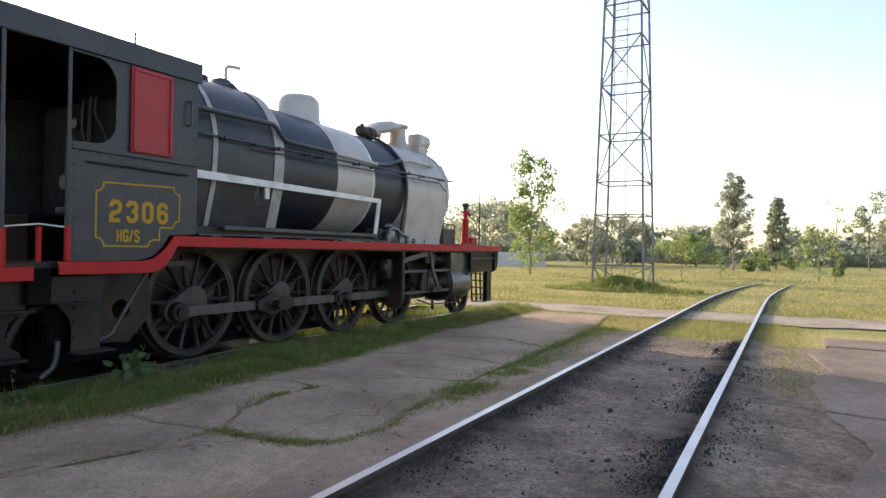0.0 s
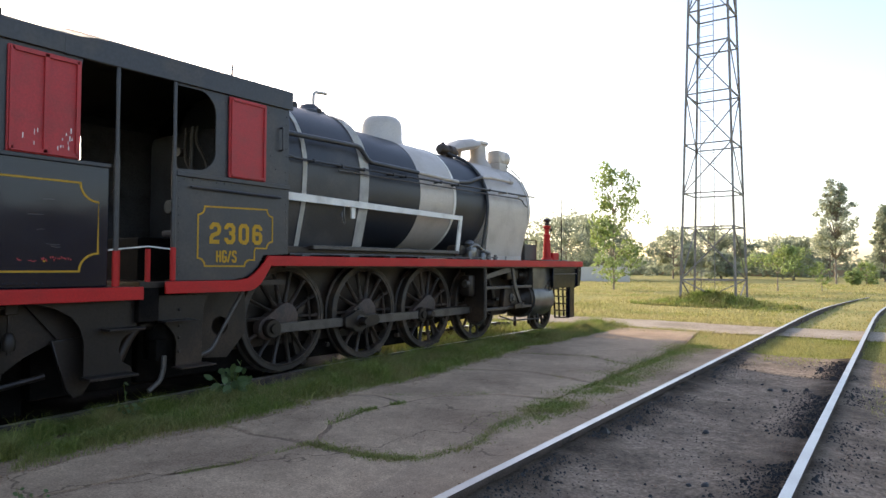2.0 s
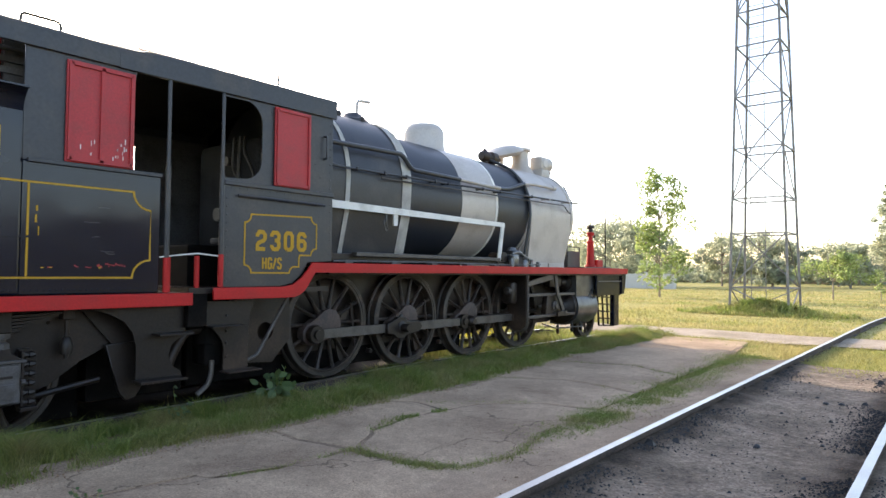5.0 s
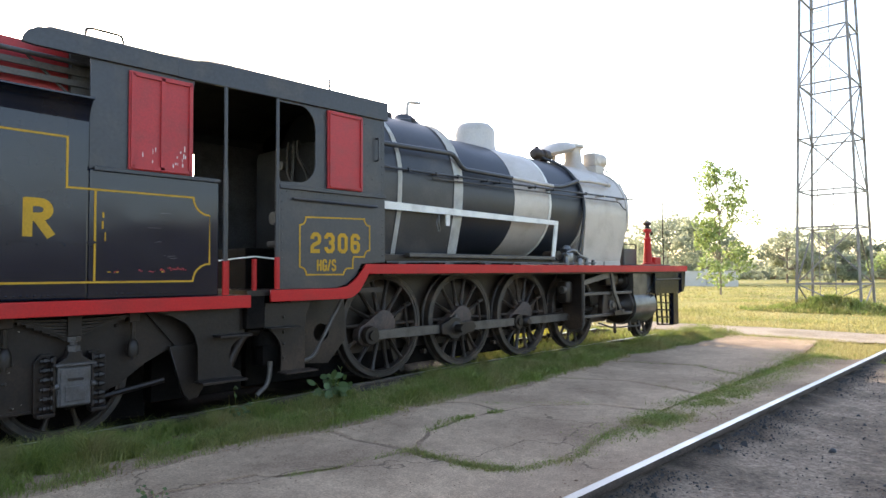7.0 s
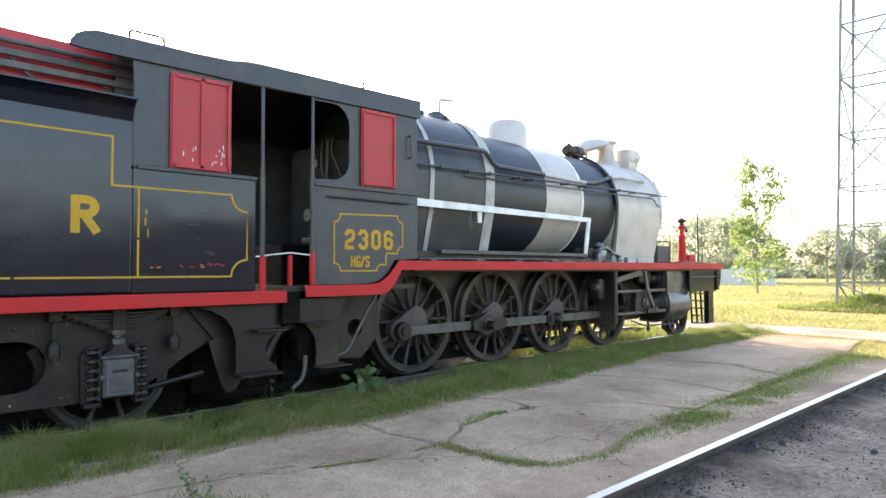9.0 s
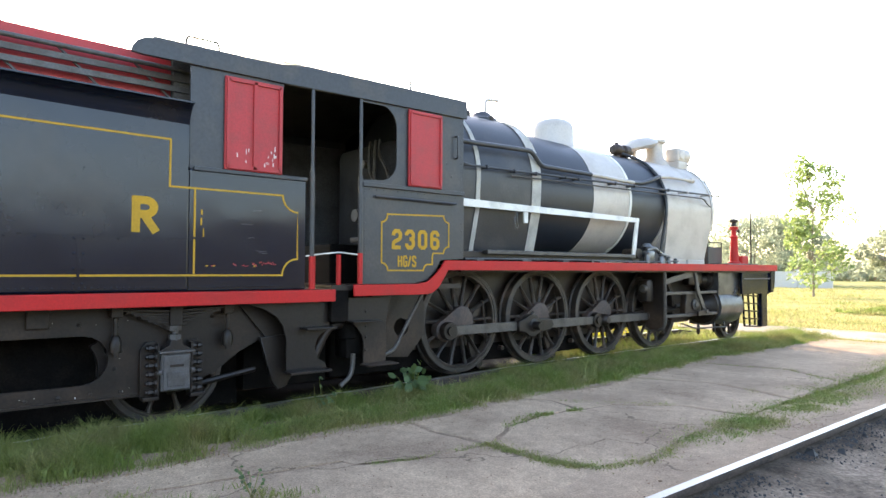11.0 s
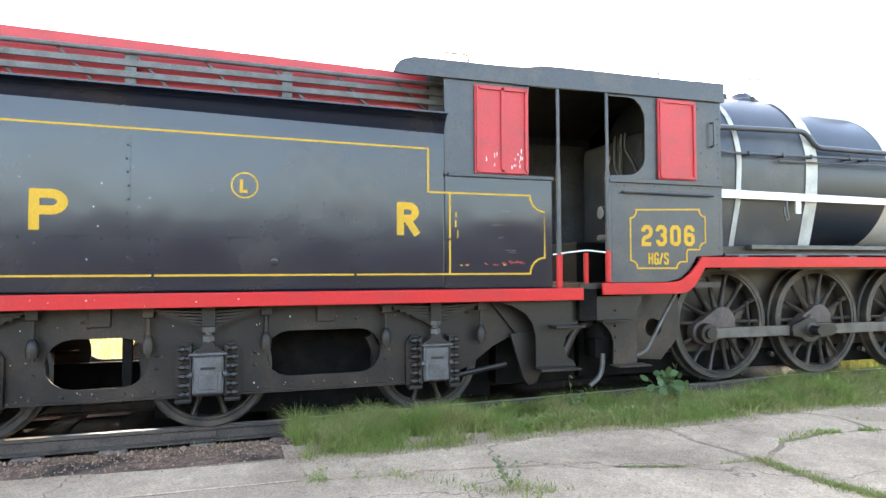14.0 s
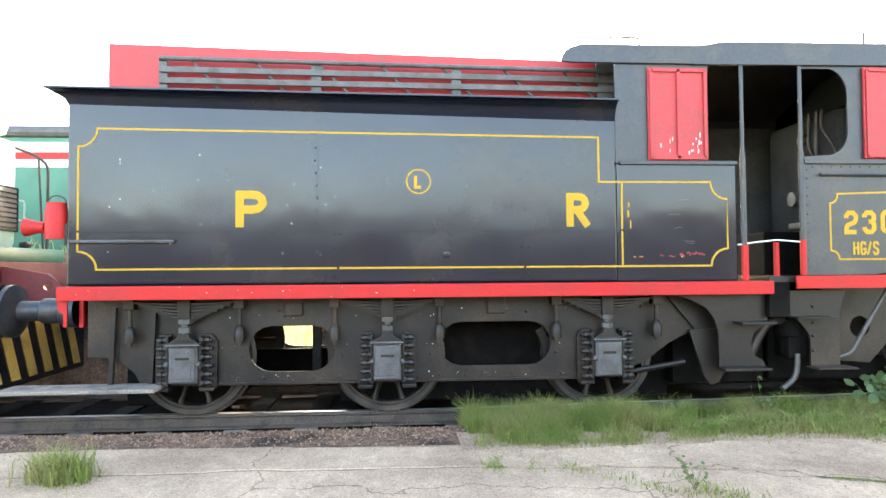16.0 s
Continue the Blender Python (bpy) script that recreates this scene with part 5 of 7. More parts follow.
# tank with its flared coping
bm = box(2 * CX + 0.0, 0.0, T0, -1.56, 1.22, 2.95, 0.02)
tank = part("tank", bm, BLACK, tender, "glossy black tank side")
part("tank_front", box(2 * CX, 0.0, -1.56, T1, 1.22, 2.385, 0.012), BLACK, tender)
cop = bmesh.new()
prof_c = [(0.0, 2.93), (0.015, 2.97), (0.05, 3.01), (0.11, 3.045), (0.15, 3.05), (0.15, 3.065), (0.0, 3.065)]
rings = []
for (dx, z) in prof_c:
    sag = 0.13 - 0.055 * min(1.0, (z - 2.93) / 0.12)
    rings.append([cop.verts.new(p) for p in ((dx, -1.57, z - sag), (dx, T0 - dx, z - 0.012), (2 * CX - dx, T0 - dx, z - 0.012), (2 * CX - dx, -1.57, z - sag))])
for p, q in zip(rings, rings[1:]):
    for k in range(3):
        cop.faces.new((p[k], p[k + 1], q[k + 1], q[k]))
part("coping", cop, BLACK, tender, "outward-flared black coping", smooth=40)
part("tank_top", box(2 * CX + 0.02, -0.02, T0 + 0.02, -1.58, 2.955, 2.975), GRIME, tender)
# coal bunker and its guard rails
bm = box(2 * CX + 0.5, -0.5, -6.64, -1.60, 2.975, 3.675, 0.01)
for v in bm.verts:
    if v.co.z > 3.3:
        v.co.z -= 0.115 * (v.co.y + 6.64) / 5.04
part("coal_bunker", bm, SHUTTER_RED, tender, "red-painted coal bunker plate")

part("bunker_front", box(2 * CX + 0.48, -0.48, -1.595, -1.37, 2.975, 3.62, 0.006), GREY_BOX, tender, "dull grey front plate of the bunker")


def slant(bm, y0, y1, drop):
    """Lets a run of bars fall evenly from y0 to y1."""
    for v in bm.verts:
        v.co.z -= drop * (v.co.y - y0) / (y1 - y0)
    return bm


for z, hz, drop in ((3.275, 0.030, 0.045), (3.388, 0.030, 0.055)):
    part("guard_slat", slant(box(-0.42, -0.395, -6.10, -1.42, z - hz, z + hz, 0.005), -6.10, -1.42, drop), GREY_BOX, tender, "dull grey guard slat")
part("guard_rail", slant(tube([(-0.405, -6.10, 3.50), (-0.405, -1.42, 3.50)], 0.024, 10), -6.10, -1.42, 0.075), GREY_BOX, tender, "dull grey guard rail", smooth=40)
for y, hy in ((-6.07, 0.04), (-4.54, 0.05), (-3.10, 0.05), (-1.52, 0.08)):
    part("guard_post", box(-0.448, -0.42, y - hy, y + hy, 2.975, 3.49 + 0.016 * (-6.1 - y)), GREY_BOX, tender)
for i in range(7):
    y = -5.78 + 0.64 * i
    part("guard_stay", bars([((-0.435, y - 0.02, 3.49 - 0.011 * i), (-0.435, y + 0.40, 3.06))], 0.02), GREY_BOX, tender)
# tender cab
for s, x in ((1, 0.0), (-1, 2 * CX + 0.02)):
    part("tender_cab_side", flat([[(-1.56, 2.39), (-0.72, 2.39)] + arc(-0.50, 2.62, 0.22, 200, 180, 2) + [(-0.60, 3.42), (-1.56, 3.42)]], 0.02, x - 0.004, 0.003), CAB_BLACK, tender)
    part("waist_strip", box(min(x, x + 0.03 * s), max(x, x + 0.03 * s), -1.53, T1, 2.37, 2.41, 0.006), CAB_BLACK, tender)
part("tender_cab_back", box(2 * CX + 0.02, -0.02, -1.36, -1.32, 2.40, 3.5), CAB_BLACK, tender)
sh = part("window_shutter", box(0.0, 0.025, -1.24, -0.63, 2.41, 3.34, 0.008), SHUTTER_RED, tender, "red two-leaf window shutter with flaking paint")
part("shutter_frame", bars([((0.03, -1.21, 2.43), (0.03, -1.21, 3.32)), ((0.03, -0.935, 2.43), (0.03, -0.935, 3.32)), ((0.03, -0.66, 2.43), (0.03, -0.66, 3.32)), ((0.03, -1.21, 3.31), (0.03, -0.66, 3.31)), ((0.03, -1.21, 2.44), (0.03, -0.66, 2.44))], 0.035), SHUTTER_RED, sh)
chips = bmesh.new()
cr = random.Random(3)
for i in range(15):
    y, z = cr.choice((-1.08, -1.0, -0.82, -0.75, -0.72)) + cr.uniform(-0.04, 0.03), 2.47 + abs(cr.gauss(0, 0.09))
    box(0.0255, 0.0268, y, y + cr.uniform(0.004, 0.010), z, z + cr.uniform(0.012, 0.055), 0, chips)
part("paint_chips", chips, WHITE, sh, "pale flaked patches")["kind"] = "stuff"
part("roof_vent_rail", tube(bow([(-0.3, -1.52, 3.6), (-0.3, -1.52, 3.755), (-0.3, -1.19, 3.755), (-0.3, -1.19, 3.6)], 0.05), 0.012, 8), GRIME, tender)


part("pillar", tube([(0.0, -0.27, 1.57), (0.0, -0.27, 2.50)], 0.028, 10), CAB_BLACK, tender)
part("pillar_top", tube([(0.0, -0.27, 2.48), (0.0, -0.27, 3.45)], 0.02, 10), CAB_BLACK, tender)
part("pillar_foot", tube([(0.0, -0.27, 1.22), (0.0, -0.27, 1.57)], 0.03, 10), RED, tender, "red-painted pillar foot")
part("gate_post", tube([(-0.1, 0.12, 1.22), (-0.1, 0.12, 1.60)], 0.028, 10), RED, tender, "red-painted gate post")
part("gate_post", tube([(-0.1, -0.20, 1.22), (-0.1, -0.20, 1.58)], 0.028, 10), RED, tender, "red-painted gate post")
part("gate_chain", tube([(0.0, -0.34, 1.575), (0.0, -0.15, 1.60), (-0.05, 0.1, 1.625), (0.0, 0.34, 1.60)], 0.008, 6), WHITE, tender)
part("tender_cab_front", box(2 * CX + 0.05, -0.35, -1.0, -0.95, 1.22, 3.0), CAB_GREY, tender)
# red edge strip and footplate
part("edge_strip", box(0.02, 0.06, T0 - 0.06, -0.005, 1.085, 1.215, 0.005), RED, tender, "red-painted edge strip")
worn = bmesh.new()
for i in range(14):
    y, z, s = cr.uniform(-6.7, -3.5), cr.uniform(1.1, 1.2), cr.uniform(0.003, 0.008)
    box(0.0602, 0.0612, y, y + s * cr.uniform(0.8, 2.0), z, z + s, 0, worn)
part("paint_chips", worn, WHITE, tender, "pale chips in the red paint")["kind"] = "stuff"
part("footplate", box(2 * CX, 0.02, T0 - 0.04, -0.01, 1.14, 1.215), GRIME, tender)
part("edge_strip", box(2 * CX - 0.06, 2 * CX - 0.02, T0 - 0.06, -0.005, 1.085, 1.215, 0.005), RED, tender, "red-painted edge strip")
# lining and letters
c1 = [(-6.50, 2.69)] + arc(-6.68, 2.69, 0.17, 0, -90, 6) + [(-6.68, 1.54)] + arc(-6.68, 1.37, 0.17, 90, 0, 6) + [(-0.62, 1.37)] + arc(-0.44, 1.37, 0.17, 180, 90, 6) + [(-0.44, 2.04)] + arc(-0.44, 2.2, 0.17, 270, 180, 6) + [(-1.74, 2.2), (-1.74, 2.64)]
part("lining", stroke(c1, 0.018, 0.0), YELLOW, tender, "yellow-painted lining")
part("lining", stroke([(-1.51, 1.382), (-1.51, 2.19)], 0.018, 0.0, closed=False), YELLOW, tender, "yellow-painted lining")
part("letter", glyph("P", 0.35, 0.078, 0.0, -5.26, 1.76, 1.36), YELLOW, tender, "yellow-painted block letter P")
part("letter", glyph("R", 0.33, 0.072, 0.0, -2.08, 1.76, 1.12), YELLOW, tender, "yellow-painted block letter R")
part("letter", glyph("L", 0.14, 0.03, 0.0, -3.555, 2.13, 0.9), YELLOW, tender, "yellow-painted letter L in a ring")
part("letter_ring", stroke(arc(-3.51, 2.2, 0.115, 0, 360, 32)[:-1], 0.014, 0.0), YELLOW, tender, "yellow-painted ring")
# worn remains of old lettering, which cannot be read
for y0, y1, z0, z1 in ((-1.40, -1.37, 1.45, 1.48), (-1.35, -1.30, 1.45, 1.48), (-1.13, -1.09, 1.46, 1.49), (-1.04, -0.97, 1.455, 1.475), (-0.94, -0.88, 1.45, 1.50), (-0.86, -0.76, 1.47, 1.51), (-0.75, -0.68, 1.47, 1.52)):
    flakes = bmesh.new()
    n = max(2, int((y1 - y0) / 0.012))
    for i in range(n):
        ya, za = y0 + (y1 - y0) * (i + cr.uniform(0, 0.5)) / n, z0 + cr.uniform(0, 0.55) * (z1 - z0)
        box(0.001, 0.003, ya, ya + (y1 - y0) / n * cr.uniform(0.4, 1.0), za, za + (z1 - z0) * cr.uniform(0.2, 0.5), 0, flakes)
    part("worn_mark", flakes, SHUTTER_RED, tender, "faded red mark")
for y0, y1, z0, z1 in ((-1.45, -1.435, 1.95, 2.0), (-1.455, -1.44, 1.85, 1.92), (-1.43, -1.42, 1.74, 1.82), (-1.40, -1.375, 1.456, 1.466), (-1.33, -1.31, 1.456, 1.466), (-0.92, -0.90, 1.456, 1.47)):
    part("worn_mark", box(0.002, 0.005, y0, y1, z0, z1), YELLOW, tender, "fleck of old yellow paint")
for y0, z0, L, tilt in ((-0.93, 2.02, 0.10, 0.006), (-0.90, 1.62, 0.12, -0.008), (-0.86, 1.60, 0.09, -0.01), (-1.05, 1.88, 0.13, 0.0), (-0.98, 1.74, 0.07, 0.012)):
    part("scratch", stroke([(y0, z0), (y0 + L * 0.5, z0 + tilt), (y0 + L, z0 + tilt * 0.6)], 0.0035, 0.0, 0.0012, closed=False), GREY_BOX, tender, "thin pale scratch in the paint")
# seams and rivets
part("seam", box(0.0, 0.006, T0 + 0.02, -1.5, 1.715, 1.735, 0.002), BLACK, tender)
for y in (-4.28, -2.48):
    part("seam", box(0.0, 0.006, y - 0.012, y + 0.012, 1.23, 1.71, 0.002), BLACK, tender)
part("seam", box(0.0, 0.006, -4.5, -4.47, 1.74, 2.6, 0.002), BLACK, tender)
rv = bmesh.new()
rivets([(0.001, T0 + 0.06 + 0.05 * i, 1.262) for i in range(126)], 0.011, rv)
rivets([(0.001, T0 + 0.04, 1.27 + 0.055 * i) for i in range(11)], 0.011, rv)
rivets([(0.005, T0 + 0.2 + 0.21 * i, 1.695) for i in range(25)], 0.010, rv)
for y in (-4.28, -2.48):
    rivets([(0.005, y + d, 1.30 + 0.13 * i) for i in range(4) for d in (-0.035, 0.035)], 0.012, rv)
rivets([(0.005, -4.485 + cr.uniform(-0.02, 0.02), 1.8 + 0.12 * i) for i in range(7)], 0.012, rv)
part("rivets", rv, BLACK, tender, smooth=60)["kind"] = "stuff"
part("plug", lathe([(0.035, 0), (0.035, 0.012), (0.02, 0.014), (0.02, 0.004), (0, 0.004)], 0, (0.0, -3.24, 1.49), 16), BLACK, tender)
part("grab_rail", tube([(0.03, -6.74, 1.63), (0.03, -5.80, 1.63)], 0.016, 8), GREY_BOX, tender)
stuffed = part("flecks", (lambda b: [box(0.0005, 0.0025, y, y + s, z, z + s * k, 0, b) for y, z, s, k in [(cr.uniform(-6.6, -4.2), cr.uniform(1.3, 2.6), cr.uniform(0.003, 0.007), cr.uniform(0.8, 2.0)) for i in range(30)]] and b)(bmesh.new()), WHITE, tender, "white paint flecks")
stuffed["kind"] = "stuff"
# frame with its lightening slots
def slot(y0, y1, z0, z1):
    r = (z1 - z0) / 2
    return arc(y1 - r, (z0 + z1) / 2, r, -90, 90, 8) + arc(y0 + r, (z0 + z1) / 2, r, 90, 270, 8)


FX = -0.35
fr = [(-6.74, 1.10), (-6.74, 0.52), (-6.48, 0.50), (-6.30, 0.36), (-6.22, 0.22), (-1.80, 0.24), (-1.62, 0.26), (-1.42, 0.30), (-1.18, 0.38), (-0.92, 0.57), (-0.72, 0.67), (-0.58, 0.70), (-0.56, 0.9), (-0.62, 1.10)]
for s, x in ((1, FX), (-1, 2 * CX - FX + 0.03)):
    frame_plate = part("tender_frame", flat([fr, slot(-5.20 if s > 0 else -5.32, -4.34, 0.34, 0.80), slot(-3.30, -2.15, 0.37, 0.82)], 0.03, x, 0.003), GRIME, tender, "grimy steel frame plate with oval slots")
part("bottom_rail", box(FX + 0.002, FX + 0.03, -6.2, -1.8, 0.225, 0.245), GRIME, tender)
part("frame_arch", flat([[(-0.95, 1.08), (-0.4, 1.08), (-0.4, 0.5), (-0.6, 0.66)]], 0.03, FX + 0.04), GRIME, tender)
part("brake_lever", flat([[(-0.70, 0.70), (-0.32, 0.72), (-0.36, 0.27), (-0.42, 0.17), (-0.50, 0.15), (-0.56, 0.22)]], 0.05, -0.28, 0.01), GRIME, tender)
part("brake_pull_rod", tube([(-0.45, -1.6, 0.22), (-0.45, -0.7, 0.36)], 0.03, 8), GRIME, tender)
stp = [(-0.94, 1.085), (0.02, 1.085), (0.02, 0.77), (-0.06, 0.74), (-0.13, 0.68), (-0.16, 0.57), (-0.12, 0.46), (-0.03, 0.40), (0.0, 0.32), (-0.49, 0.32), (-0.49, 0.69), (-0.53, 0.83), (-0.61, 0.94), (-0.75, 1.02)]
part("step_plate", flat([stp], 0.02, -0.12, 0.003), GRIME, tender)
part("footstep", box(-0.12, 0.06, -0.34, 0.02, 0.785, 0.81, 0.004), GRIME, tender)
part("footstep", box(-0.12, 0.08, -0.53, -0.05, 0.335, 0.36, 0.004), GRIME, tender)
# Drag box carried low and wide to stop sun between engine and tender.
part("drag_box", box(2 * CX + 0.3, -0.70, -0.72, 0.3, 0.1, 1.12), UNDER, tender)
part("fall_plate", box(-0.30, -0.04, 0.0, 0.22, 0.85, 1.22, 0.01), UNDER, tender)
AX = (-5.78, -3.82, -1.60)
TR, TZ = 0.57, 0.462
for y in AX:
    for o, xf in ((1, CX + 0.95), (-1, CX - 0.95)):
        spoked_wheel("tender_wheel", tender, y, TZ, TR, xf, 10, o, False, 0.14)
    part("axle", lathe([(0.08, CX - 1.2), (0.08, CX + 1.2)], 0, (0, y, TZ), 16), GRIME, tender, smooth=40)
    bx = part("axlebox", box(-0.34, -0.175, y - 0.137, y + 0.137, 0.265, 0.625, 0.016), GREY_BOX, tender, "grey-painted axlebox")
    part("axlebox_lid", box(-0.178, -0.155, y - 0.122, y + 0.122, 0.28, 0.612, 0.010), GREY_BOX, bx)
    part("lid_lip", box(-0.26, -0.135, y - 0.165, y + 0.165, 0.630, 0.652, 0.005), GREY_BOX, bx)
    part("lid_slot", box(-0.157, -0.146, y - 0.065, y + 0.065, 0.498, 0.522, 0.004), GRIME, bx)
    part("lid_panel", box(-0.157, -0.147, y - 0.085, y + 0.085, 0.315, 0.45, 0.006), GREY_BOX, bx)
    for sgn in (-1, 1):
        part("lid_lug", lathe([(0, 0.165), (0.024, 0.165), (0.026, 0.135), (0.018, 0.13)] if sgn > 0 else [(0, -0.165), (0.024, -0.165), (0.026, -0.135), (0.018, -0.13)], 1, (-0.17, y, 0.455), 10), GREY_BOX, bx)
    part("spring_seat", flat([[(y - 0.13, 0.652), (y + 0.13, 0.652), (y + 0.10, 0.675), (y + 0.055, 0.70), (y + 0.045, 0.745), (y - 0.045, 0.745), (y - 0.055, 0.70), (y - 0.10, 0.675)]], 0.11, -0.18, 0.008), GRIME, tender)
    part("spring_nut", lathe([(0, 0.745), (0.058, 0.745), (0.058, 0.80), (0.03, 0.81), (0.03, 0.835), (0.062, 0.84), (0.062, 0.885), (0, 0.885)], 2, (-0.235, y, 0), 6), GREY_BOX, tender)
    for sgn in (-1, 1):
        gp = part("horn_guide", flat([[(y + sgn * 0.15, 0.225), (y + sgn * 0.29, 0.225), (y + sgn * 0.29, 0.66), (y + sgn * 0.24, 0.73), (y + sgn * 0.15, 0.73)]], 0.05, FX + 0.06, 0.004), GRIME, tender)
        part("guide_flange", box(FX + 0.06, -0.20, y + sgn * 0.155 - 0.011, y + sgn * 0.155 + 0.011, 0.235, 0.72, 0.004), GRIME, gp)
        part("guide_foot", box(FX + 0.02, -0.20, y + sgn * 0.215 - 0.07, y + sgn * 0.215 + 0.07, 0.19, 0.225, 0.006), GRIME, gp)
        bb = bmesh.new()
        for i in range(6):
            zz = 0.268 + i * 0.083
            a0_, a1_ = y + sgn * 0.166, y + sgn * 0.262
            lathe([(0, a1_), (0.02, a1_), (0.02, a1_ - sgn * 0.02), (0.031, a1_ - sgn * 0.022), (0.031, a1_ - sgn * 0.05), (0.02, a1_ - sgn * 0.055), (0.02, a0_ + sgn * 0.02), (0.034, a0_ + sgn * 0.015), (0.034, a0_)], 1, (FX + 0.115, 0, zz), 7, bb)
        part("bolts", bb, GRIME, gp)["kind"] = "stuff"
        part("spring_hanger", tube([(FX + 0.1, y + sgn * 0.52, 0.62), (FX + 0.1, y + sgn * 0.52, 1.08)], 0.022, 8), GRIME, tender)
        part("hanger_nut", lathe([(0, 0.66), (0.05, 0.66), (0.055, 0.74), (0.04, 0.80), (0.025, 0.82)], 2, (FX + 0.1, y + sgn * 0.52, 0), 10), GRIME, tender, smooth=40)
        part("hanger_shoe", box(FX + 0.03, FX + 0.15, y + sgn * 0.52 - 0.05, y + sgn * 0.52 + 0.05, 0.98, 1.09, 0.01), GRIME, tender)
    for k in range(7):
        L = 0.50 - k * 0.062
        pts = [(y - L, 1.06 - k * 0.026), (y - L * 0.5, 1.045 - k * 0.03), (y, 1.035 - k * 0.032), (y + L * 0.5, 1.045 - k * 0.03), (y + L, 1.06 - k * 0.026)]
        pts = pts + [(p, q - 0.022) for p, q in reversed(pts)]
        part("spring_leaf", flat([pts], 0.09, FX + 0.13), GRIME, tender)
    part("spring_buckle", box(FX + 0.02, FX + 0.16, y - 0.06, y + 0.06, 0.885, 1.08, 0.01), GRIME, tender)

fb_ = bmesh.new()
rivets([(FX, y, z) for y, z in [(-5.3 + 0.25 * i, 0.285) for i in range(14)] + [(-4.28, 0.5), (-4.28, 0.62), (-3.4, 0.5), (-3.4, 0.62), (-2.1, 0.5), (-2.05, 0.66), (-5.27, 0.5), (-2.4, 0.92), (-4.9, 0.95), (-4.85, 0.9), (-1.05, 0.95), (-1.2, 0.95)]], 0.02, fb_)
part("frame_bolts", fb_, GRIME, tender)["kind"] = "stuff"
spots = bmesh.new()
for i in range(70):
    y, z, d = cr.uniform(-6.2, -1.9), cr.choice((0.26, 0.29, 0.9, 0.6)) + cr.uniform(-0.03, 0.05), cr.uniform(0.003, 0.008)
    if not (0.33 < z < 0.83 and (-5.22 < y < -4.32 or -3.32 < y < -2.13)):
        box(FX - 0.001, FX + 0.0015, y, y + d, z, z + d * cr.uniform(0.8, 2.2), 0, spots)
part("flecks", spots, WHITE, tender, "white paint flecks")["kind"] = "stuff"
for y in (-2.72, -4.75):
    part("bracket", box(FX, FX + 0.05, y - 0.09, y + 0.09, 0.90, 1.09, 0.01), GRIME, tender)
# Unseen blocks added to keep the space under the tank dark.
part("shade_block", box(CX - 0.55, CX + 0.55, -4.35, -0.7, -0.08, 1.15, 0.02), UNDER, tender)
part("shade_block", box(CX - 0.55, CX + 0.55, -6.6, -5.5, -0.08, 1.15, 0.02), UNDER, tender)
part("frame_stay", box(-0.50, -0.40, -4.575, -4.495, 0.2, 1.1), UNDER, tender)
# Unseen bar added to stop low sun from reaching the near rail.
part("sun_bar", box(-2.2, -2.1, -6.6, -4.5, -0.08, 0.36, 0.01), UNDER, tender)

part("brake_block", flat([arc(-2.62, 0.46, 0.5, -20, 35, 6) + arc(-2.62, 0.46, 0.42, 35, -20, 6)], 0.08, -0.5), GRIME, tender)
part("brake_block", flat([arc(-4.85, 0.46, 0.5, -20, 35, 6) + arc(-4.85, 0.46, 0.42, 35, -20, 6)], 0.08, -0.5), GRIME, tender)
# rear end
part("rear_beam", box(2 * CX + 0.4, -0.4, T0 - 0.075, T0 - 0.03, 0.80, 1.13, 0.008), RED, tender, "red-painted rear beam")
part("beam_flange", flat([[(T0 - 0.075, 1.085), (T0 - 0.075, 1.0), (T0 - 0.02, 0.96), (T0 - 0.02, 0.84), (T0 + 0.01, 0.84), (T0 + 0.01, 1.085)]], 0.02, 0.0), RED, tender, "red-painted flange")
for s in (-0.98, 0.98):
    part("buffer", lathe([(0.17, T0 - 0.10), (0.16, T0 - 0.24), (0.13, T0 - 0.26), (0.125, T0 - 0.44), (0.10, T0 - 0.46), (0.10, T0 - 0.66), (0.22, T0 - 0.70), (0.262, T0 - 0.72), (0.265, T0 - 0.765), (0.25, T0 - 0.775), (0, T0 - 0.80)], 1, (CX + s, 0, 0.965), 32), BUFFER_STEEL, tender, "dark steel buffer", smooth=40)
part("rear_step", box(-0.35, 0.0, -7.42, -5.98, 0.215, 0.255, 0.01), BOARD, tender, "weathered grey timber footboard")
for y in (-6.50, -6.12):
    part("step_hanger", bars([((-0.3, y, 0.22), (-0.3, y + 0.03, 1.0))], 0.04), GRIME, tender)
# red signal lamp hung on the tender's rear
tl = thing("signal_lamp", "red-painted tin signal lamp on the tender's rear", "lamp")
part("body", lathe([(0, 1.66), (0.10, 1.66), (0.10, 1.92), (0.085, 1.96), (0.085, 2.0), (0, 2.0)], 2, (-0.06, T0 - 0.12, 0), 24), RED, tl, smooth=40)
part("hood", lathe([(0.05, -0.10), (0.06, -0.18), (0.085, -0.27), (0.085, -0.28), (0.06, -0.28), (0, -0.2)], 1, (-0.06, T0 - 0.12, 1.77), 20), RED, tl, smooth=40)
part("handle", tube(arc_pts := [(-0.06, T0 - 0.12 + 0.09 * math.cos(radians(a)), 1.98 + 0.09 * math.sin(radians(a))) for a in range(0, 181, 20)], 0.006, 6), GRIME, tl)
part("bracket", box(-0.10, -0.02, T0 - 0.03, T0 + 0.002, 1.6, 1.8), GRIME, tl)

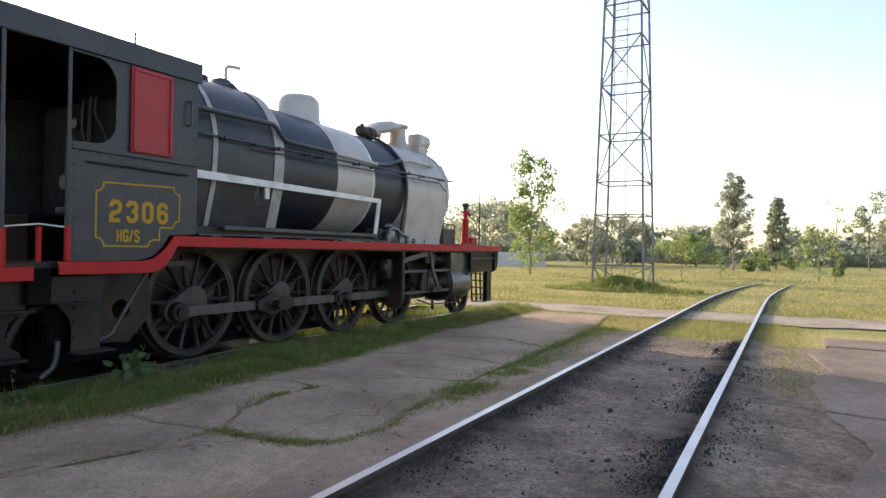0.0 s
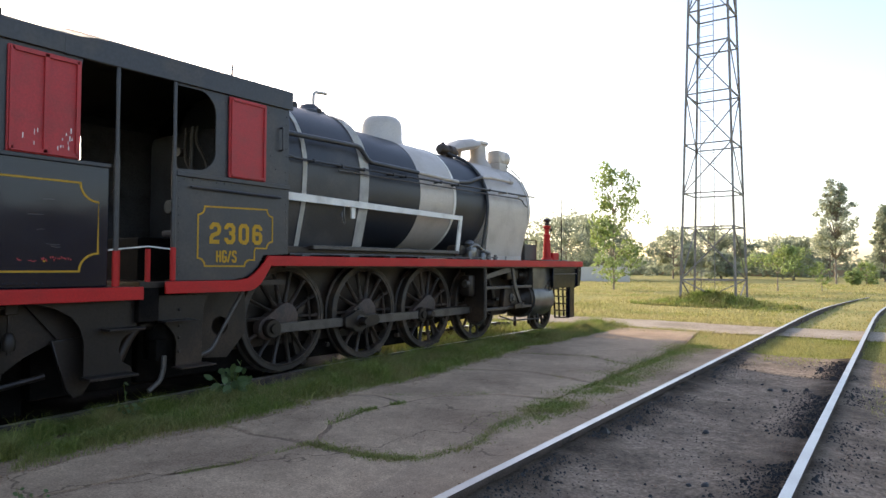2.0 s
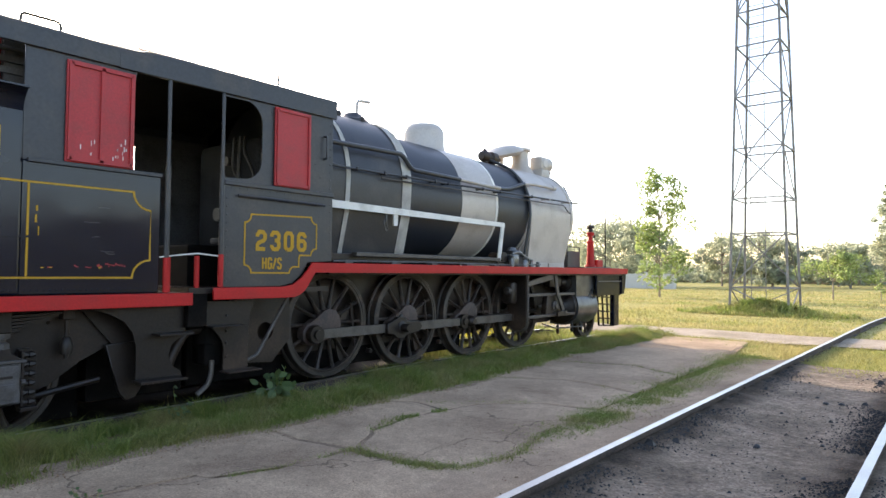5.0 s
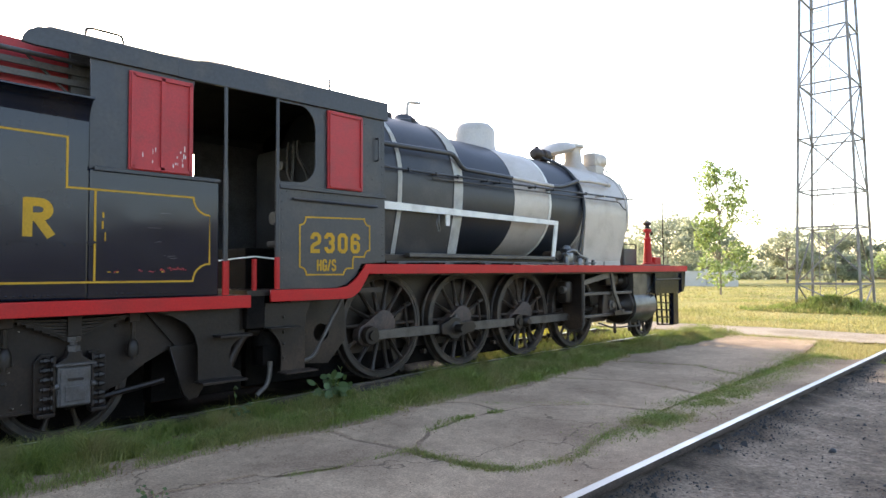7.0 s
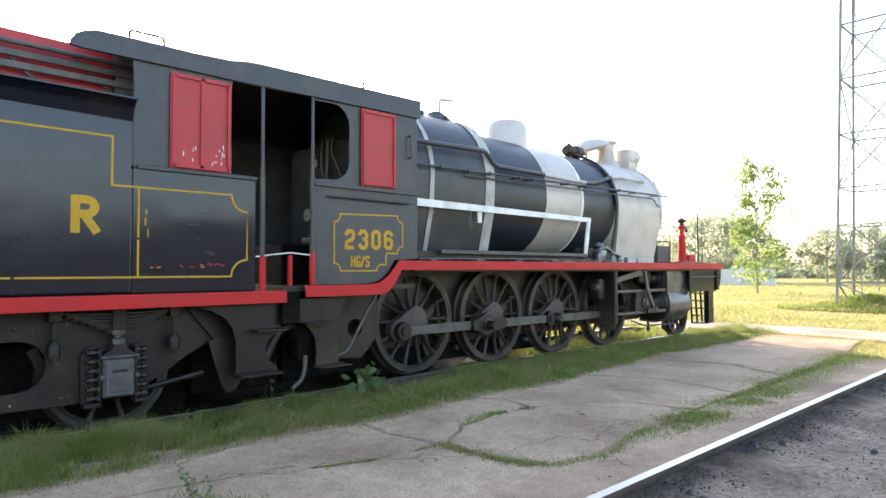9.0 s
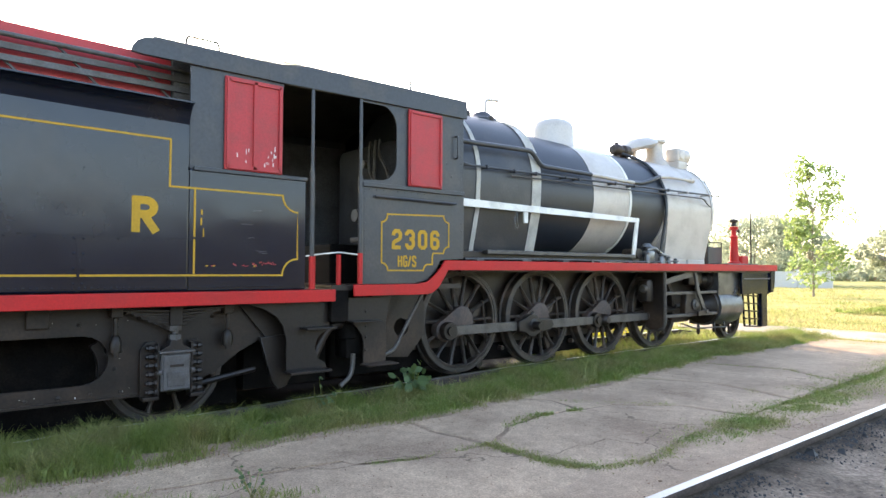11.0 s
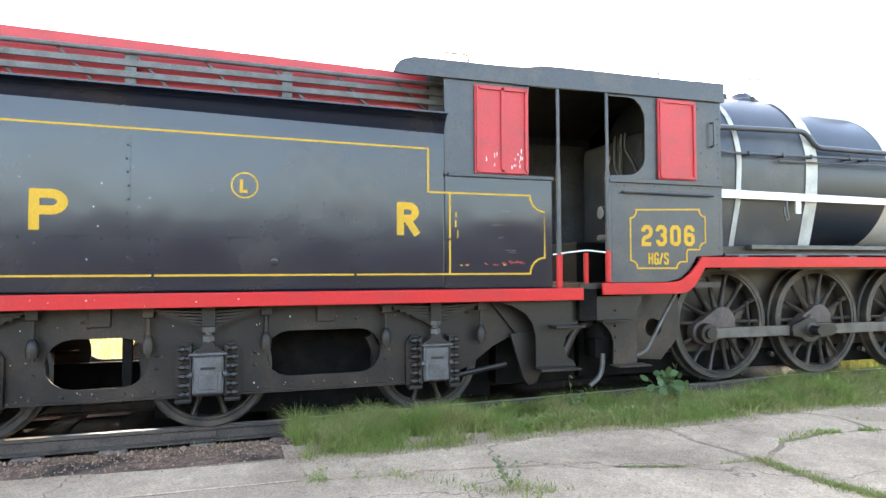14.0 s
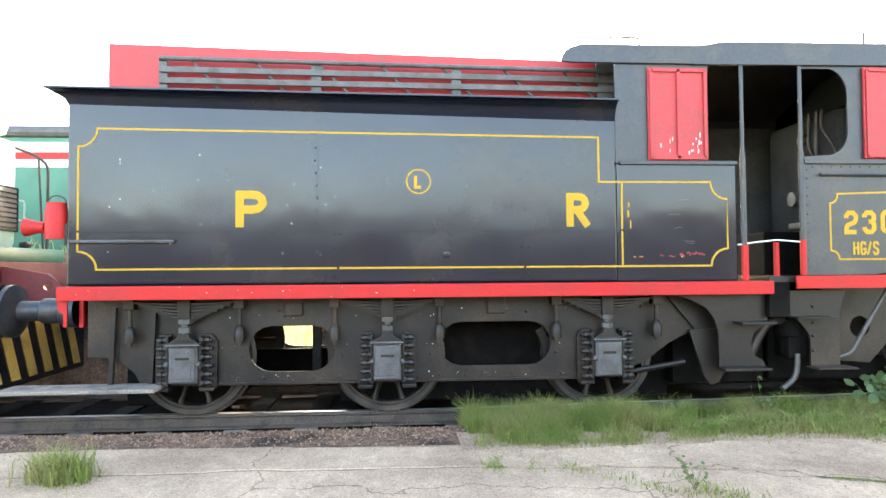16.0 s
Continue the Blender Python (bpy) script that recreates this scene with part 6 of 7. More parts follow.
# ---- diesel shunter and coach beyond the tender ----
diesel = thing("diesel_shunter", "pale green diesel shunter with yellow-black striped buffer beam", "locomotive")
part("hood", box(CX - 0.75, CX + 0.75, -13.2, -8.48, 1.62, 3.0, 0.10), PALE_GREEN, diesel, smooth=30)
part("grille", box(CX - 0.68, CX + 0.68, -8.49, -8.45, 1.86, 2.39, 0.01), GREY_BOX, diesel)
part("grille_frame", bars([((CX - 0.68, -8.45, 1.86), (CX - 0.68, -8.45, 2.39)), ((CX - 0.68, -8.45, 2.39), (CX + 0.68, -8.45, 2.39)), ((CX - 0.68, -8.45, 1.86), (CX + 0.68, -8.45, 1.86))] + [((CX - 0.68, -8.446, 1.9 + 0.06 * i), (CX + 0.68, -8.446, 1.9 + 0.06 * i)) for i in range(8)], 0.02), BLACK, diesel)
part("door_grab", tube(bow([(CX - 0.7, -8.48, 2.0), (CX - 0.78, -8.42, 2.0), (CX - 0.78, -8.42, 2.25), (CX - 0.7, -8.48, 2.25)], 0.03), 0.012, 6), PALE_GREEN, diesel)
part("headlight_housing", box(CX - 0.72, CX + 0.72, -9.2, -8.52, 3.0, 3.5, 0.16), PALE_GREEN, diesel, smooth=40)
part("headlight_lens", lathe([(0, 0.03), (0.12, 0.02), (0.15, 0.0), (0.15, -0.02)], 1, (CX - 0.45, -8.515, 3.25), 24), GLASS, diesel)
part("platform", box(2 * CX + 0.35, CX + 1.0, -13, -8.08, 1.47, 1.64, 0.04), DEEP_GREEN, diesel, smooth=30)
part("valve", lathe([(0.04, 0), (0.05, 0.08), (0.02, 0.1), (0, 0.16)], 1, (CX - 0.5, -8.3, 1.68), 10), GRIME, diesel)
part("headstock", box(2 * CX + 0.3, CX + 1.1, -8.10, -7.98, 0.95, 1.47, 0.01), DARK_RED, diesel, "red-painted headstock")
part("coupling_plate", flat([[(-8.0, 1.42), (-7.5, 1.33), (-7.35, 1.2), (-7.45, 1.05), (-8.0, 0.95)], arc(-7.5, 1.2, 0.05, 0, 360, 10)[:-1]], 0.04, CX + 0.4), DARK_RED, diesel)
for s in (-0.98, 0.98):
    part("buffer", lathe([(0.12, -7.95), (0.12, -7.72), (0.24, -7.68), (0.265, -7.64), (0.265, -7.625), (0, -7.61)], 1, (CX + s, 0, 0.965), 32), BUFFER_STEEL, diesel, smooth=40)
plough = part("plough", box(2 * CX + 0.2, -0.2, -7.98, -7.90, 0.1, 0.92, 0.01), BLACK, diesel)
for k in range(8):
    x = -2.6 + k * 0.33
    st = bmesh.new()
    q = [(x, 0.17), (x + 0.16, 0.17), (x + 0.44, 0.88), (x + 0.28, 0.88)]
    a = [st.verts.new((p, -7.888, z)) for p, z in q]
    b = [st.verts.new((p, -7.897, z)) for p, z in q]
    st.faces.new(a), st.faces.new(b)
    for i in range(4):
        st.faces.new((a[i], a[(i + 1) % 4], b[(i + 1) % 4], b[i]))
    part("stripe", st, HAZARD_YELLOW, plough, "worn yellow stripe")
q = flat([[(-8.8, 0.12), (-7.9, 0.10), (-7.9, 0.9), (-8.8, 0.9)]], 0.05, -0.2)
part("side_plough", q, BLACK, diesel)
for k in range(5):
    y = -8.75 + k * 0.2
    part("stripe", flat([[(y, 0.22), (y + 0.09, 0.22), (y + 0.30, 0.86), (y + 0.21, 0.86)]], 0.006, -0.194), HAZARD_YELLOW, plough, "worn yellow stripe")
for hx_ in (-2.3, -0.62):
    part("handrail", tube(bow([(hx_, -9.3, 3.2), (hx_, -8.34, 2.85), (hx_, -8.17, 2.72), (hx_, -8.17, 1.64)], 0.1), 0.018, 8), GRIME, diesel)
    part("handrail_post", tube([(hx_, -8.29, 2.82), (hx_, -8.22, 1.64)], 0.014, 8), GRIME, diesel)
part("cab_block", box(CX - 1.3, CX + 1.3, -18, -13, 1.62, 3.9, 0.1), PALE_GREEN, diesel, smooth=30)
part("bogie", box(2 * CX + 0.4, -0.4, -13, -8.5, 0.2, 1.3, 0.05), GRIME, diesel)
part("cable", tube([(CX + 1.0, -7.9, 3.5), (CX + 0.9, -9, 3.9)], 0.01, 6), GRIME, diesel)

coach = thing("green_coach", "green railway coach with white and red stripes", "coach")
# Its hidden end is carried on to y -5.8 to shade the diesel.
part("body", box(-8.6, -5.6, -26, -5.8, 1.25, 3.62, 0.03), DEEP_GREEN, coach)
for z0, z1, m in ((3.21, 3.35, WHITE), (3.35, 3.48, RED), (3.48, 3.66, WHITE)):
    part("stripe", box(-5.62, -5.588, -26, -5.8, z0, z1), m, coach)
part("roof", box(-8.7, -5.5, -26.1, -5.7, 3.74, 3.95, 0.08), GREY_BOX, coach)
part("cantrail", box(-8.6, -5.59, -26, -5.8, 3.66, 3.76), DEEP_GREEN, coach)
part("underframe", box(-8.4, -5.8, -25.8, -6.0, 0.5, 1.25), GRIME, coach)
for y in (-8, -23):
    part("bogie", box(-8.2, -6.0, y - 1.4, y + 1.4, GZ - 0.02, 0.7, 0.05), GRIME, coach)
# ---- lattice tower ----
TC = Vector((-0.25, 25.8, GZ - 0.02))
TB, TT, TH, TROT = 1.11, 0.65, 18.85, radians(-0.7)


def tower_at(k, z):
    s = TB + (TT - TB) * min(1, z / TH)
    c = ((-s, -s), (s, -s), (s, s), (-s, s))[k % 4]
    x, y = c[0] * math.cos(TROT) - c[1] * math.sin(TROT), c[0] * math.sin(TROT) + c[1] * math.cos(TROT)
    return TC + Vector((x, y, z))


tower = thing("lattice_tower", "tall square steel lattice tower with a ladder, on the grass", "tower")
levels = [0.0, 1.08, 3.32, 4.77, 6.87, 9.05, 11.2, 12.65, 14.8, 16.9]
bare = (2, 6)   # storeys with no braces
for k in range(4):
    part("leg", bars([(tower_at(k, -0.05), tower_at(k, TH))], 0.085), GALV, tower)
for li, z in enumerate(levels[1:] + [TH]):
    for k in range(4):
        part("horizontal", bars([(tower_at(k, z), tower_at(k + 1, z))], 0.055), GALV, tower)
for li, (z0, z1) in enumerate(zip(levels, levels[1:])):
    for k in range(4):
        a, b = (k, k + 1) if (li + k) % 2 else (k + 1, k)
        if li not in bare:
            part("brace", bars([(tower_at(a, z0), tower_at(b, z1))], 0.045), GALV, tower)
lc = TC + Vector((-0.42, 0.75, 0))
lad = part("ladder", bars([(lc + Vector((-0.29, 0, 0)), lc + Vector((-0.29, 0, TH))), (lc + Vector((0.29, 0, 0)), lc + Vector((0.29, 0, TH)))], 0.028), GALV, tower)
for i in range(1, 40):
    part("rung", bars([(lc + Vector((-0.29, 0, 0.48 * i)), lc + Vector((0.29, 0, 0.48 * i)))], 0.022), GALV, lad)

# ---- plants ----
def blades(name, spots, h, w, mat, label, category="grass", lean=0.5, seed=1, parent=None):
    """Grass: every spot (x, y, z, scale) carries one bent blade."""
    r = random.Random(seed)
    vs, fs = [], []
    for x, y, z, s in spots:
        a = r.uniform(0, 6.283)
        hh = h * s * r.uniform(0.55, 1.25)
        ww = w * (0.6 + 0.6 * r.random()) * (0.6 + 0.4 * s)
        dx, dy = math.cos(a), math.sin(a)
        l1, l2 = lean * hh * r.uniform(0.05, 0.35), lean * hh * r.uniform(0.4, 1.2)
        b = r.uniform(0, 6.283)
        ex, ey = math.cos(b), math.sin(b)
        i = len(vs)
        vs += [(x - dx * ww, y - dy * ww, z), (x + dx * ww, y + dy * ww, z), (x + ex * l1 + dx * ww * 0.7, y + ey * l1 + dy * ww * 0.7, z + hh * 0.6), (x + ex * l1 - dx * ww * 0.7, y + ey * l1 - dy * ww * 0.7, z + hh * 0.6), (x + ex * l2, y + ey * l2, z + hh)]
        fs += [(i, i + 1, i + 2, i + 3), (i + 3, i + 2, i + 4)]
    me = bpy.data.meshes.new(name)
    me.from_pydata(vs, [], fs)
    me.materials.append(mat)
    ob = new(name, me)
    ob.parent = parent
    return tagged(ob, label, category, kind="stuff")


gr = random.Random(11)


def edge_x(y):
    """Where the grass strip beside the engine ends against the concrete."""
    w = 0.88 if y < 3 else 0.88 - 0.42 * min(1, (y - 3) / 5.0)
    return w + 0.16 * noise.noise((y * 0.6, 0.3, 0)) + 0.08 * noise.noise((y * 2.3, 5.0, 0))


strip = []
while len(strip) < 215000:
    y = gr.uniform(-3.1, 13.4)
    x = gr.uniform(-0.46 if y < 3.5 else -0.62, 1.12)
    e = edge_x(y)
    if x > e + gr.uniform(-0.34, 0.10) * (1.0 + noise.noise((x * 3, y * 3, 31))) or noise.noise((x * 2.2, y * 2.2, 4)) < -0.26:
        continue
    if y < -2.6 and gr.random() < 0.4 or y > 11.5 and gr.random() < (y - 11.5) / 2.2:
        continue
    s = 0.75 + 0.5 * noise.noise((x * 1.5, y * 1.5, 9))
    if y < -0.6:
        s *= 1.0 + 0.7 * min(1.0, (-0.6 - y) / 1.2)
    if x > e - 0.25:
        s *= 0.35 + 0.65 * max(0.0, min(1.0, (e - x) / 0.25))
    if y > 2:
        s *= 1.0 + 0.4 * min(1.0, (y - 2) / 3)
    if x < 0.1 and y > -0.5:
        s *= 1.25
    s *= 0.7 + 0.9 * max(0.0, noise.noise((x * 4.5, y * 4.5, 21)))  # clumps
    strip.append((x, y, (bed_z(x, y) if x < 0.35 else GZ + 0.035) - 0.01, max(0.25, s)))
blades("grass_strip", strip, 0.18, 0.0033, GRASS, "strip of fresh green grass beside the rusty rail", seed=2, lean=0.85)
herbs = []
while len(herbs) < 9000:
    y, x = gr.uniform(-3.0, 11.5), gr.uniform(-0.4, 1.0)
    if x < edge_x(y) - 0.05 and noise.noise((x * 2.7, y * 2.7, 17)) > 0.05:
        herbs.append((x, y, (bed_z(x, y) if x < 0.35 else GZ + 0.035), gr.uniform(0.5, 1.1)))
blades("clover", herbs, 0.11, 0.009, GRASS, "low clover and broad leaves among the grass", category="clover", seed=14, lean=1.3)
margin = bmesh.new()
prev = None
for i in range(320):
    y = -3.2 + 15.8 * i / 319
    e = edge_x(y) + 0.05 + 0.12 * noise.noise((y * 1.3, 2.0, 0)) + 0.06 * noise.noise((y * 5, 4.0, 0))
    pair = [margin.verts.new((0.4, y, GZ + 0.028)), margin.verts.new((e - 0.12, y, GZ + 0.036 + 0.006 * noise.noise((y * 6, 1, 1)))), margin.verts.new((e + 0.02, y, GZ + 0.03))]
    if prev:
        margin.faces.new((prev[0], prev[1], pair[1], pair[0]))
        margin.faces.new((prev[1], prev[2], pair[2], pair[1]))
    prev = pair
tagged(link("soil_margin", margin, DIRT, smooth=60), "ragged margin of brown soil where grass meets concrete", "soil", kind="structure")
wisps = []
for i in range(3200):
    y, x = gr.uniform(-3.0, 5.0) if gr.random() < 0.7 else gr.uniform(5, 12), gr.uniform(-0.5, 0.75)
    if x < edge_x(y) - 0.05 and noise.noise((x * 2, y * 1.3, 12)) > -0.05:
        wisps.append((x, y, bed_z(x, y) - 0.01, gr.uniform(0.6, 1.1)))
blades("grass_wisps", wisps, 0.27, 0.003, DRY_GRASS, "tall pale grass wisps over the green strip", seed=12, lean=0.7)
under = [(x, y, bed_z(x, y) - 0.01, gr.uniform(0.4, 1.0)) for x, y in ((gr.uniform(-3.4, -0.6), gr.uniform(5.2, 12.5)) for i in range(16000))]
blades("grass_under_engine", under, 0.2, 0.008, GRASS, "sparse grass between the rails under the engine", seed=3)
behind = [(x, y, max(GZ - 0.03, bed_z(x, y) + sun_bank_z(x, y) - 0.01) if x > -6.6 and y < 12.5 else GZ - 0.03, gr.uniform(0.5, 1.2)) for x, y in ((gr.uniform(-14, -3.4), gr.uniform(-14, 22)) for i in range(30000))]
blades("grass_behind", behind, 0.2, 0.012, DRY_GRASS, "sunlit yellow-green grass beyond the engine", seed=4)


def along(points, width, n, z, s, patchy=True):
    out = []
    for i in range(n):
        k = gr.randrange(len(points) - 1)
        a, b = Vector(points[k]), Vector(points[k + 1])
        p = a.lerp(b, gr.random()) + Vector((gr.gauss(0, width), gr.gauss(0, width))) * (1.0 + 1.2 * noise.noise((k * 1.7, gr.random() * 0.2, 3)))
        if not patchy or noise.noise((p.x * 3, p.y * 3, 2)) > -0.2 and noise.noise((p.x * 1.1, p.y * 1.1, 6)) > -0.12 + gr.uniform(-0.2, 0.1):
            out.append((p.x, p.y, z, gr.uniform(0.4, 1.0) * s))
    return out


seam_line = [(2.05, 0.37), (2.45, 0.37), (2.80, 0.41), (3.12, 0.58), (3.24, 1.2), (3.1, 1.75), (3.05, 2.3)]
joint = along(seam_line, 0.03, 2600, GZ + 0.015, 0.7, False) + along(seam_line, 0.06, 2600, GZ + 0.015, 0.8)
joint += along([(2.05, 0.31), (2.05, -0.33), (1.91, -0.72)], 0.035, 900, GZ + 0.01, 0.7)
joint += along([(1.68, 0.95), (1.60, 1.6), (1.68, 2.13)], 0.045, 1100, GZ + 0.02, 0.8)
joint += along([(3.08, 1.9), (3.12, 2.6), (3.17, 3.2), (3.17, 4.2), (3.13, 5.4)], 0.14, 6000, GZ + 0.012, 0.7, False) + along([(3.08, 1.9), (3.12, 2.6), (3.2, 3.2), (3.2, 4.2), (3.13, 5.4)], 0.13, 11000, GZ + 0.012, 1.0) + along([(3.0, 2.6), (2.95, 4.2), (2.95, 5.3)], 0.10, 3000, GZ + 0.015, 0.6)
joint += along([(3.15, 5.3), (3.05, 7.0), (2.95, 9.0), (2.9, 9.8)], 0.2, 9000, GZ + 0.01, 0.9, False)
joint += along([(1.2, 2.3), (2.2, 3.2)], 0.05, 600, GZ + 0.02, 0.5) + along([(0.6, 4.3), (1.8, 4.95), (2.5, 4.7)], 0.06, 700, GZ + 0.02, 0.5) + along([(0.5, 6.55), (1.9, 7.05), (2.6, 6.5)], 0.05, 700, GZ + 0.02, 0.5)
joint += along([(1.5, -2.5), (1.95, -1.9), (2.3, -1.5)], 0.09, 900, GZ + 0.03, 0.9) + along([(1.38, -2.98), (1.45, -2.85)], 0.09, 500, GZ + 0.02, 0.8) + along([(1.45, -6.1), (1.52, -6.0)], 0.08, 450, GZ + 0.02, 1.3)
joint += along([(0.45, 0.5), (0.5, 0.6)], 0.05, 150, GZ + 0.02, 0.5) + along([(0.25, -4.0), (0.4, -3.6)], 0.12, 450, GZ, 0.8)
joint += along([(2.6, 9.4), (2.4, 11.5), (2.2, 12.6), (1.4, 12.7), (0.4, 12.6)], 0.28, 3600, GZ + 0.0, 0.9) + along([(2.85, 4.8), (2.85, 6.4), (2.7, 9.5)], 0.22, 2600, GZ + 0.015, 0.7)
tuft = along([(1.40, -6.15), (1.50, -6.0)], 0.08, 700, GZ + 0.03, 1.0)
blades("grass_tuft", tuft, 0.25, 0.006, GRASS, "bushy grass tuft in the concrete", seed=13, lean=0.8)
blades("joint_grass", joint, 0.062, 0.0042, GRASS, "short grass growing in the slab joints", seed=5, lean=1.1)
verge = along([(6.25, 4.5), (6.3, 7.0), (6.1, 9.5), (6.2, 12.8)], 0.22, 4500, GZ - 0.01, 1.0)
verge += [(gr.uniform(2.6, 6.3) + gr.gauss(0, 0.25), gr.uniform(8.4, 13.0) + gr.gauss(0, 0.3), GZ - 0.02, gr.uniform(0.4, 1.0)) for i in range(15000)]
verge += [(gr.uniform(2.9, 3.8), gr.uniform(5.5, 9.5), GZ - 0.02, gr.uniform(0.4, 0.9)) for i in range(3000)] + [(gr.uniform(0, 2.6), gr.uniform(11.8, 13.2), GZ - 0.02, gr.uniform(0.5, 1.0)) for i in range(4000)]
blades("verge_grass", verge, 0.075, 0.007, DRY_GRASS, "short sunlit yellow grass round the empty rails", seed=6)
field = []
for i in range(90000):
    d = 15.6 + 55 * gr.random() ** 1.7
    x = gr.uniform(-0.75, 0.85) * (d + 6) + 3
    if abs(x - 4.8 - side_x(d)) < 1.1 and gr.random() < 0.5:
        continue
    s = 1.0 + 0.8 * noise.noise((x * 0.35, d * 0.2, 0))
    field.append((x, d, GZ - 0.03, max(0.3, s) * (1 + d / 60)))
blades("field_grass", field, 0.055, 0.02, DRY_GRASS, "open field of sunlit yellow-green grass", seed=7)
moundg = []
for i in range(12000):
    a, r_ = gr.uniform(0, 6.283), min(1.6, abs(gr.gauss(0, 0.8)))
    x, y = TC.x + 0.1 + 2.1 * r_ * math.cos(a), TC.y - 1.0 + 1.0 * r_ * math.sin(a)
    moundg.append((x, y, GZ + 0.34 * math.exp(-1.6 * r_ * r_), gr.uniform(0.4, 1.1) * (0.55 + 0.6 * math.exp(-r_ * r_))))
blades("tower_weeds", moundg, 0.26, 0.026, GRASS, "lush green weeds round the tower's feet", category="weeds", seed=8)


def leaf_cloud(bm, centre, rad, n, size, r, squash=1.0, mat=0):
    for i in range(n):
        while True:
            p = Vector((r.uniform(-1, 1), r.uniform(-1, 1), r.uniform(-1, 1)))
            if 0.25 < p.length < 1:
                break
        p = Vector(centre) + Vector((p.x * rad, p.y * rad, p.z * rad * squash))
        u = Vector((r.gauss(0, 1), r.gauss(0, 1), r.gauss(0, 1))).normalized()
        w = u.orthogonal().normalized()
        s = size * r.uniform(0.6, 1.3)
        f = bm.faces.new([bm.verts.new(p + q) for q in (u * s, w * s * 0.5, -u * s, -w * s * 0.5)])
        f.material_index = mat


def tree(x, y, h, crown_r, n_clumps, leaf, mat, label, seed, low=0.3, trunk=0.09, shape=1.0, per=90, clump=0.24, name="tree", group=""):
    """A tapered trunk with limbs; each limb carries ragged clumps of small leaves."""
    r = random.Random(seed)
    t = thing(name, label, "tree" if name == "tree" else "shrub", group, at=(0, 0, 0))
    base = Vector((x, y, GZ - 0.05))
    pts = [base + Vector((0.05 * h * r.uniform(-0.3, 0.3) * k / 5, 0.05 * h * r.uniform(-0.3, 0.3) * k / 5, h * 0.93 * k / 5)) for k in range(6)]
    part("trunk", tube(pts, [trunk * (1 - 0.17 * k) for k in range(6)], 8), BARK, t, smooth=60)
    crown = bmesh.new()
    for i in range(n_clumps):
        f = low + (1 - low) * (i + r.random()) / n_clumps
        k = f * 0.98
        rad = crown_r * (math.sin(min(1, (1 - f) * 1.6 + 0.12) * 1.57)) ** shape * (0.5 + 0.6 * r.random())
        a = r.uniform(0, 6.283)
        start = pts[min(4, int(f * 4.3))].lerp(pts[min(5, int(f * 4.3) + 1)], 0.3)
        end = base + Vector((rad * math.cos(a), rad * math.sin(a), h * k + r.uniform(-0.02, 0.06) * h))
        start = Vector((start.x, start.y, min(start.z, end.z)))
        part("limb", tube([start, start.lerp(end, 0.5) + Vector((0, 0, 0.03 * h)), end], [trunk * 0.4, trunk * 0.25, trunk * 0.1], 5), BARK, t, smooth=60)
        leaf_cloud(crown, end, clump * crown_r * r.uniform(1.0, 1.8), int(per * r.uniform(0.6, 1.3)), leaf, r, 0.75)
        if r.random() < 0.6:
            leaf_cloud(crown, start.lerp(end, 0.55), clump * crown_r, per // 3, leaf, r, 0.8)
    part("crown", crown, mat, t)
    return t


tree(-10.4, 41, 8.9, 1.9, 46, 0.14, LEAF, "slender young tree with fresh green leaves", 21, 0.1, 0.08, 0.6, 60, 0.24)
tree(1.0, 74, 10.6, 1.9, 120, 0.13, LEAF_HAZE, "tall thin tree with drooping grey-green foliage", 22, 0.34, 0.11, 0.7, 42, 0.15)
tree(4.9, 92, 9.2, 1.35, 130, 0.16, LEAF_HAZE, "tall narrow tree with dense dark foliage", 23, 0.06, 0.14, 0.8, 50, 0.22)
tree(-0.5, 45.5, 2.9, 2.0, 26, 0.10, LEAF, "small spreading tree with a flat bright crown", 24, 0.55, 0.06, 0.3, 90, 0.2)
tree(1.9, 48, 2.0, 0.5, 10, 0.08, LEAF, "thin green sapling in the field", 25, 0.3, 0.03, 0.6, 40, 0.3)
tree(8.0, 43, 3.6, 1.1, 16, 0.10, LEAF, "young sapling with bright sparse leaves", 26, 0.15, 0.04, 0.5, 40, 0.26)
tree(8.9, 43.5, 5.2, 0.8, 7, 0.09, LEAF, "bare thin sapling with few leaves", 27, 0.4, 0.04, 0.5, 16, 0.2)
tree(22, 110, 13, 5.0, 40, 0.26, LEAF_HAZE, "broad field tree with airy foliage", 28, 0.35, 0.25, 0.5, 110, 0.2)
tree(27, 112, 13, 6, 46, 0.28, LEAF, "broad field tree with dense green foliage", 29, 0.2, 0.3, 0.4, 130, 0.22)
tree(15.5, 95, 8.5, 2.5, 20, 0.25, LEAF_HAZE, "thin half-bare field tree", 30, 0.4, 0.12, 0.5, 40, 0.2)
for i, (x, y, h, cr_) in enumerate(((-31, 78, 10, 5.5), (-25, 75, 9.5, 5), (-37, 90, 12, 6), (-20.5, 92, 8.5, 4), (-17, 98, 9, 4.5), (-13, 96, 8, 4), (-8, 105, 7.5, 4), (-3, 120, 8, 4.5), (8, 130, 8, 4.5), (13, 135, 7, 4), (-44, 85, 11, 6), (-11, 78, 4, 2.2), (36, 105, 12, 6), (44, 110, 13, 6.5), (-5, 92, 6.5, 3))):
    tree(x, y, h * 0.82, cr_ * 0.9, 30, 0.22, LEAF_HAZE, "hazy tree in the distant row", 50 + i, 0.22, 0.16, 0.4, 100, 0.20, group="distant tree row")
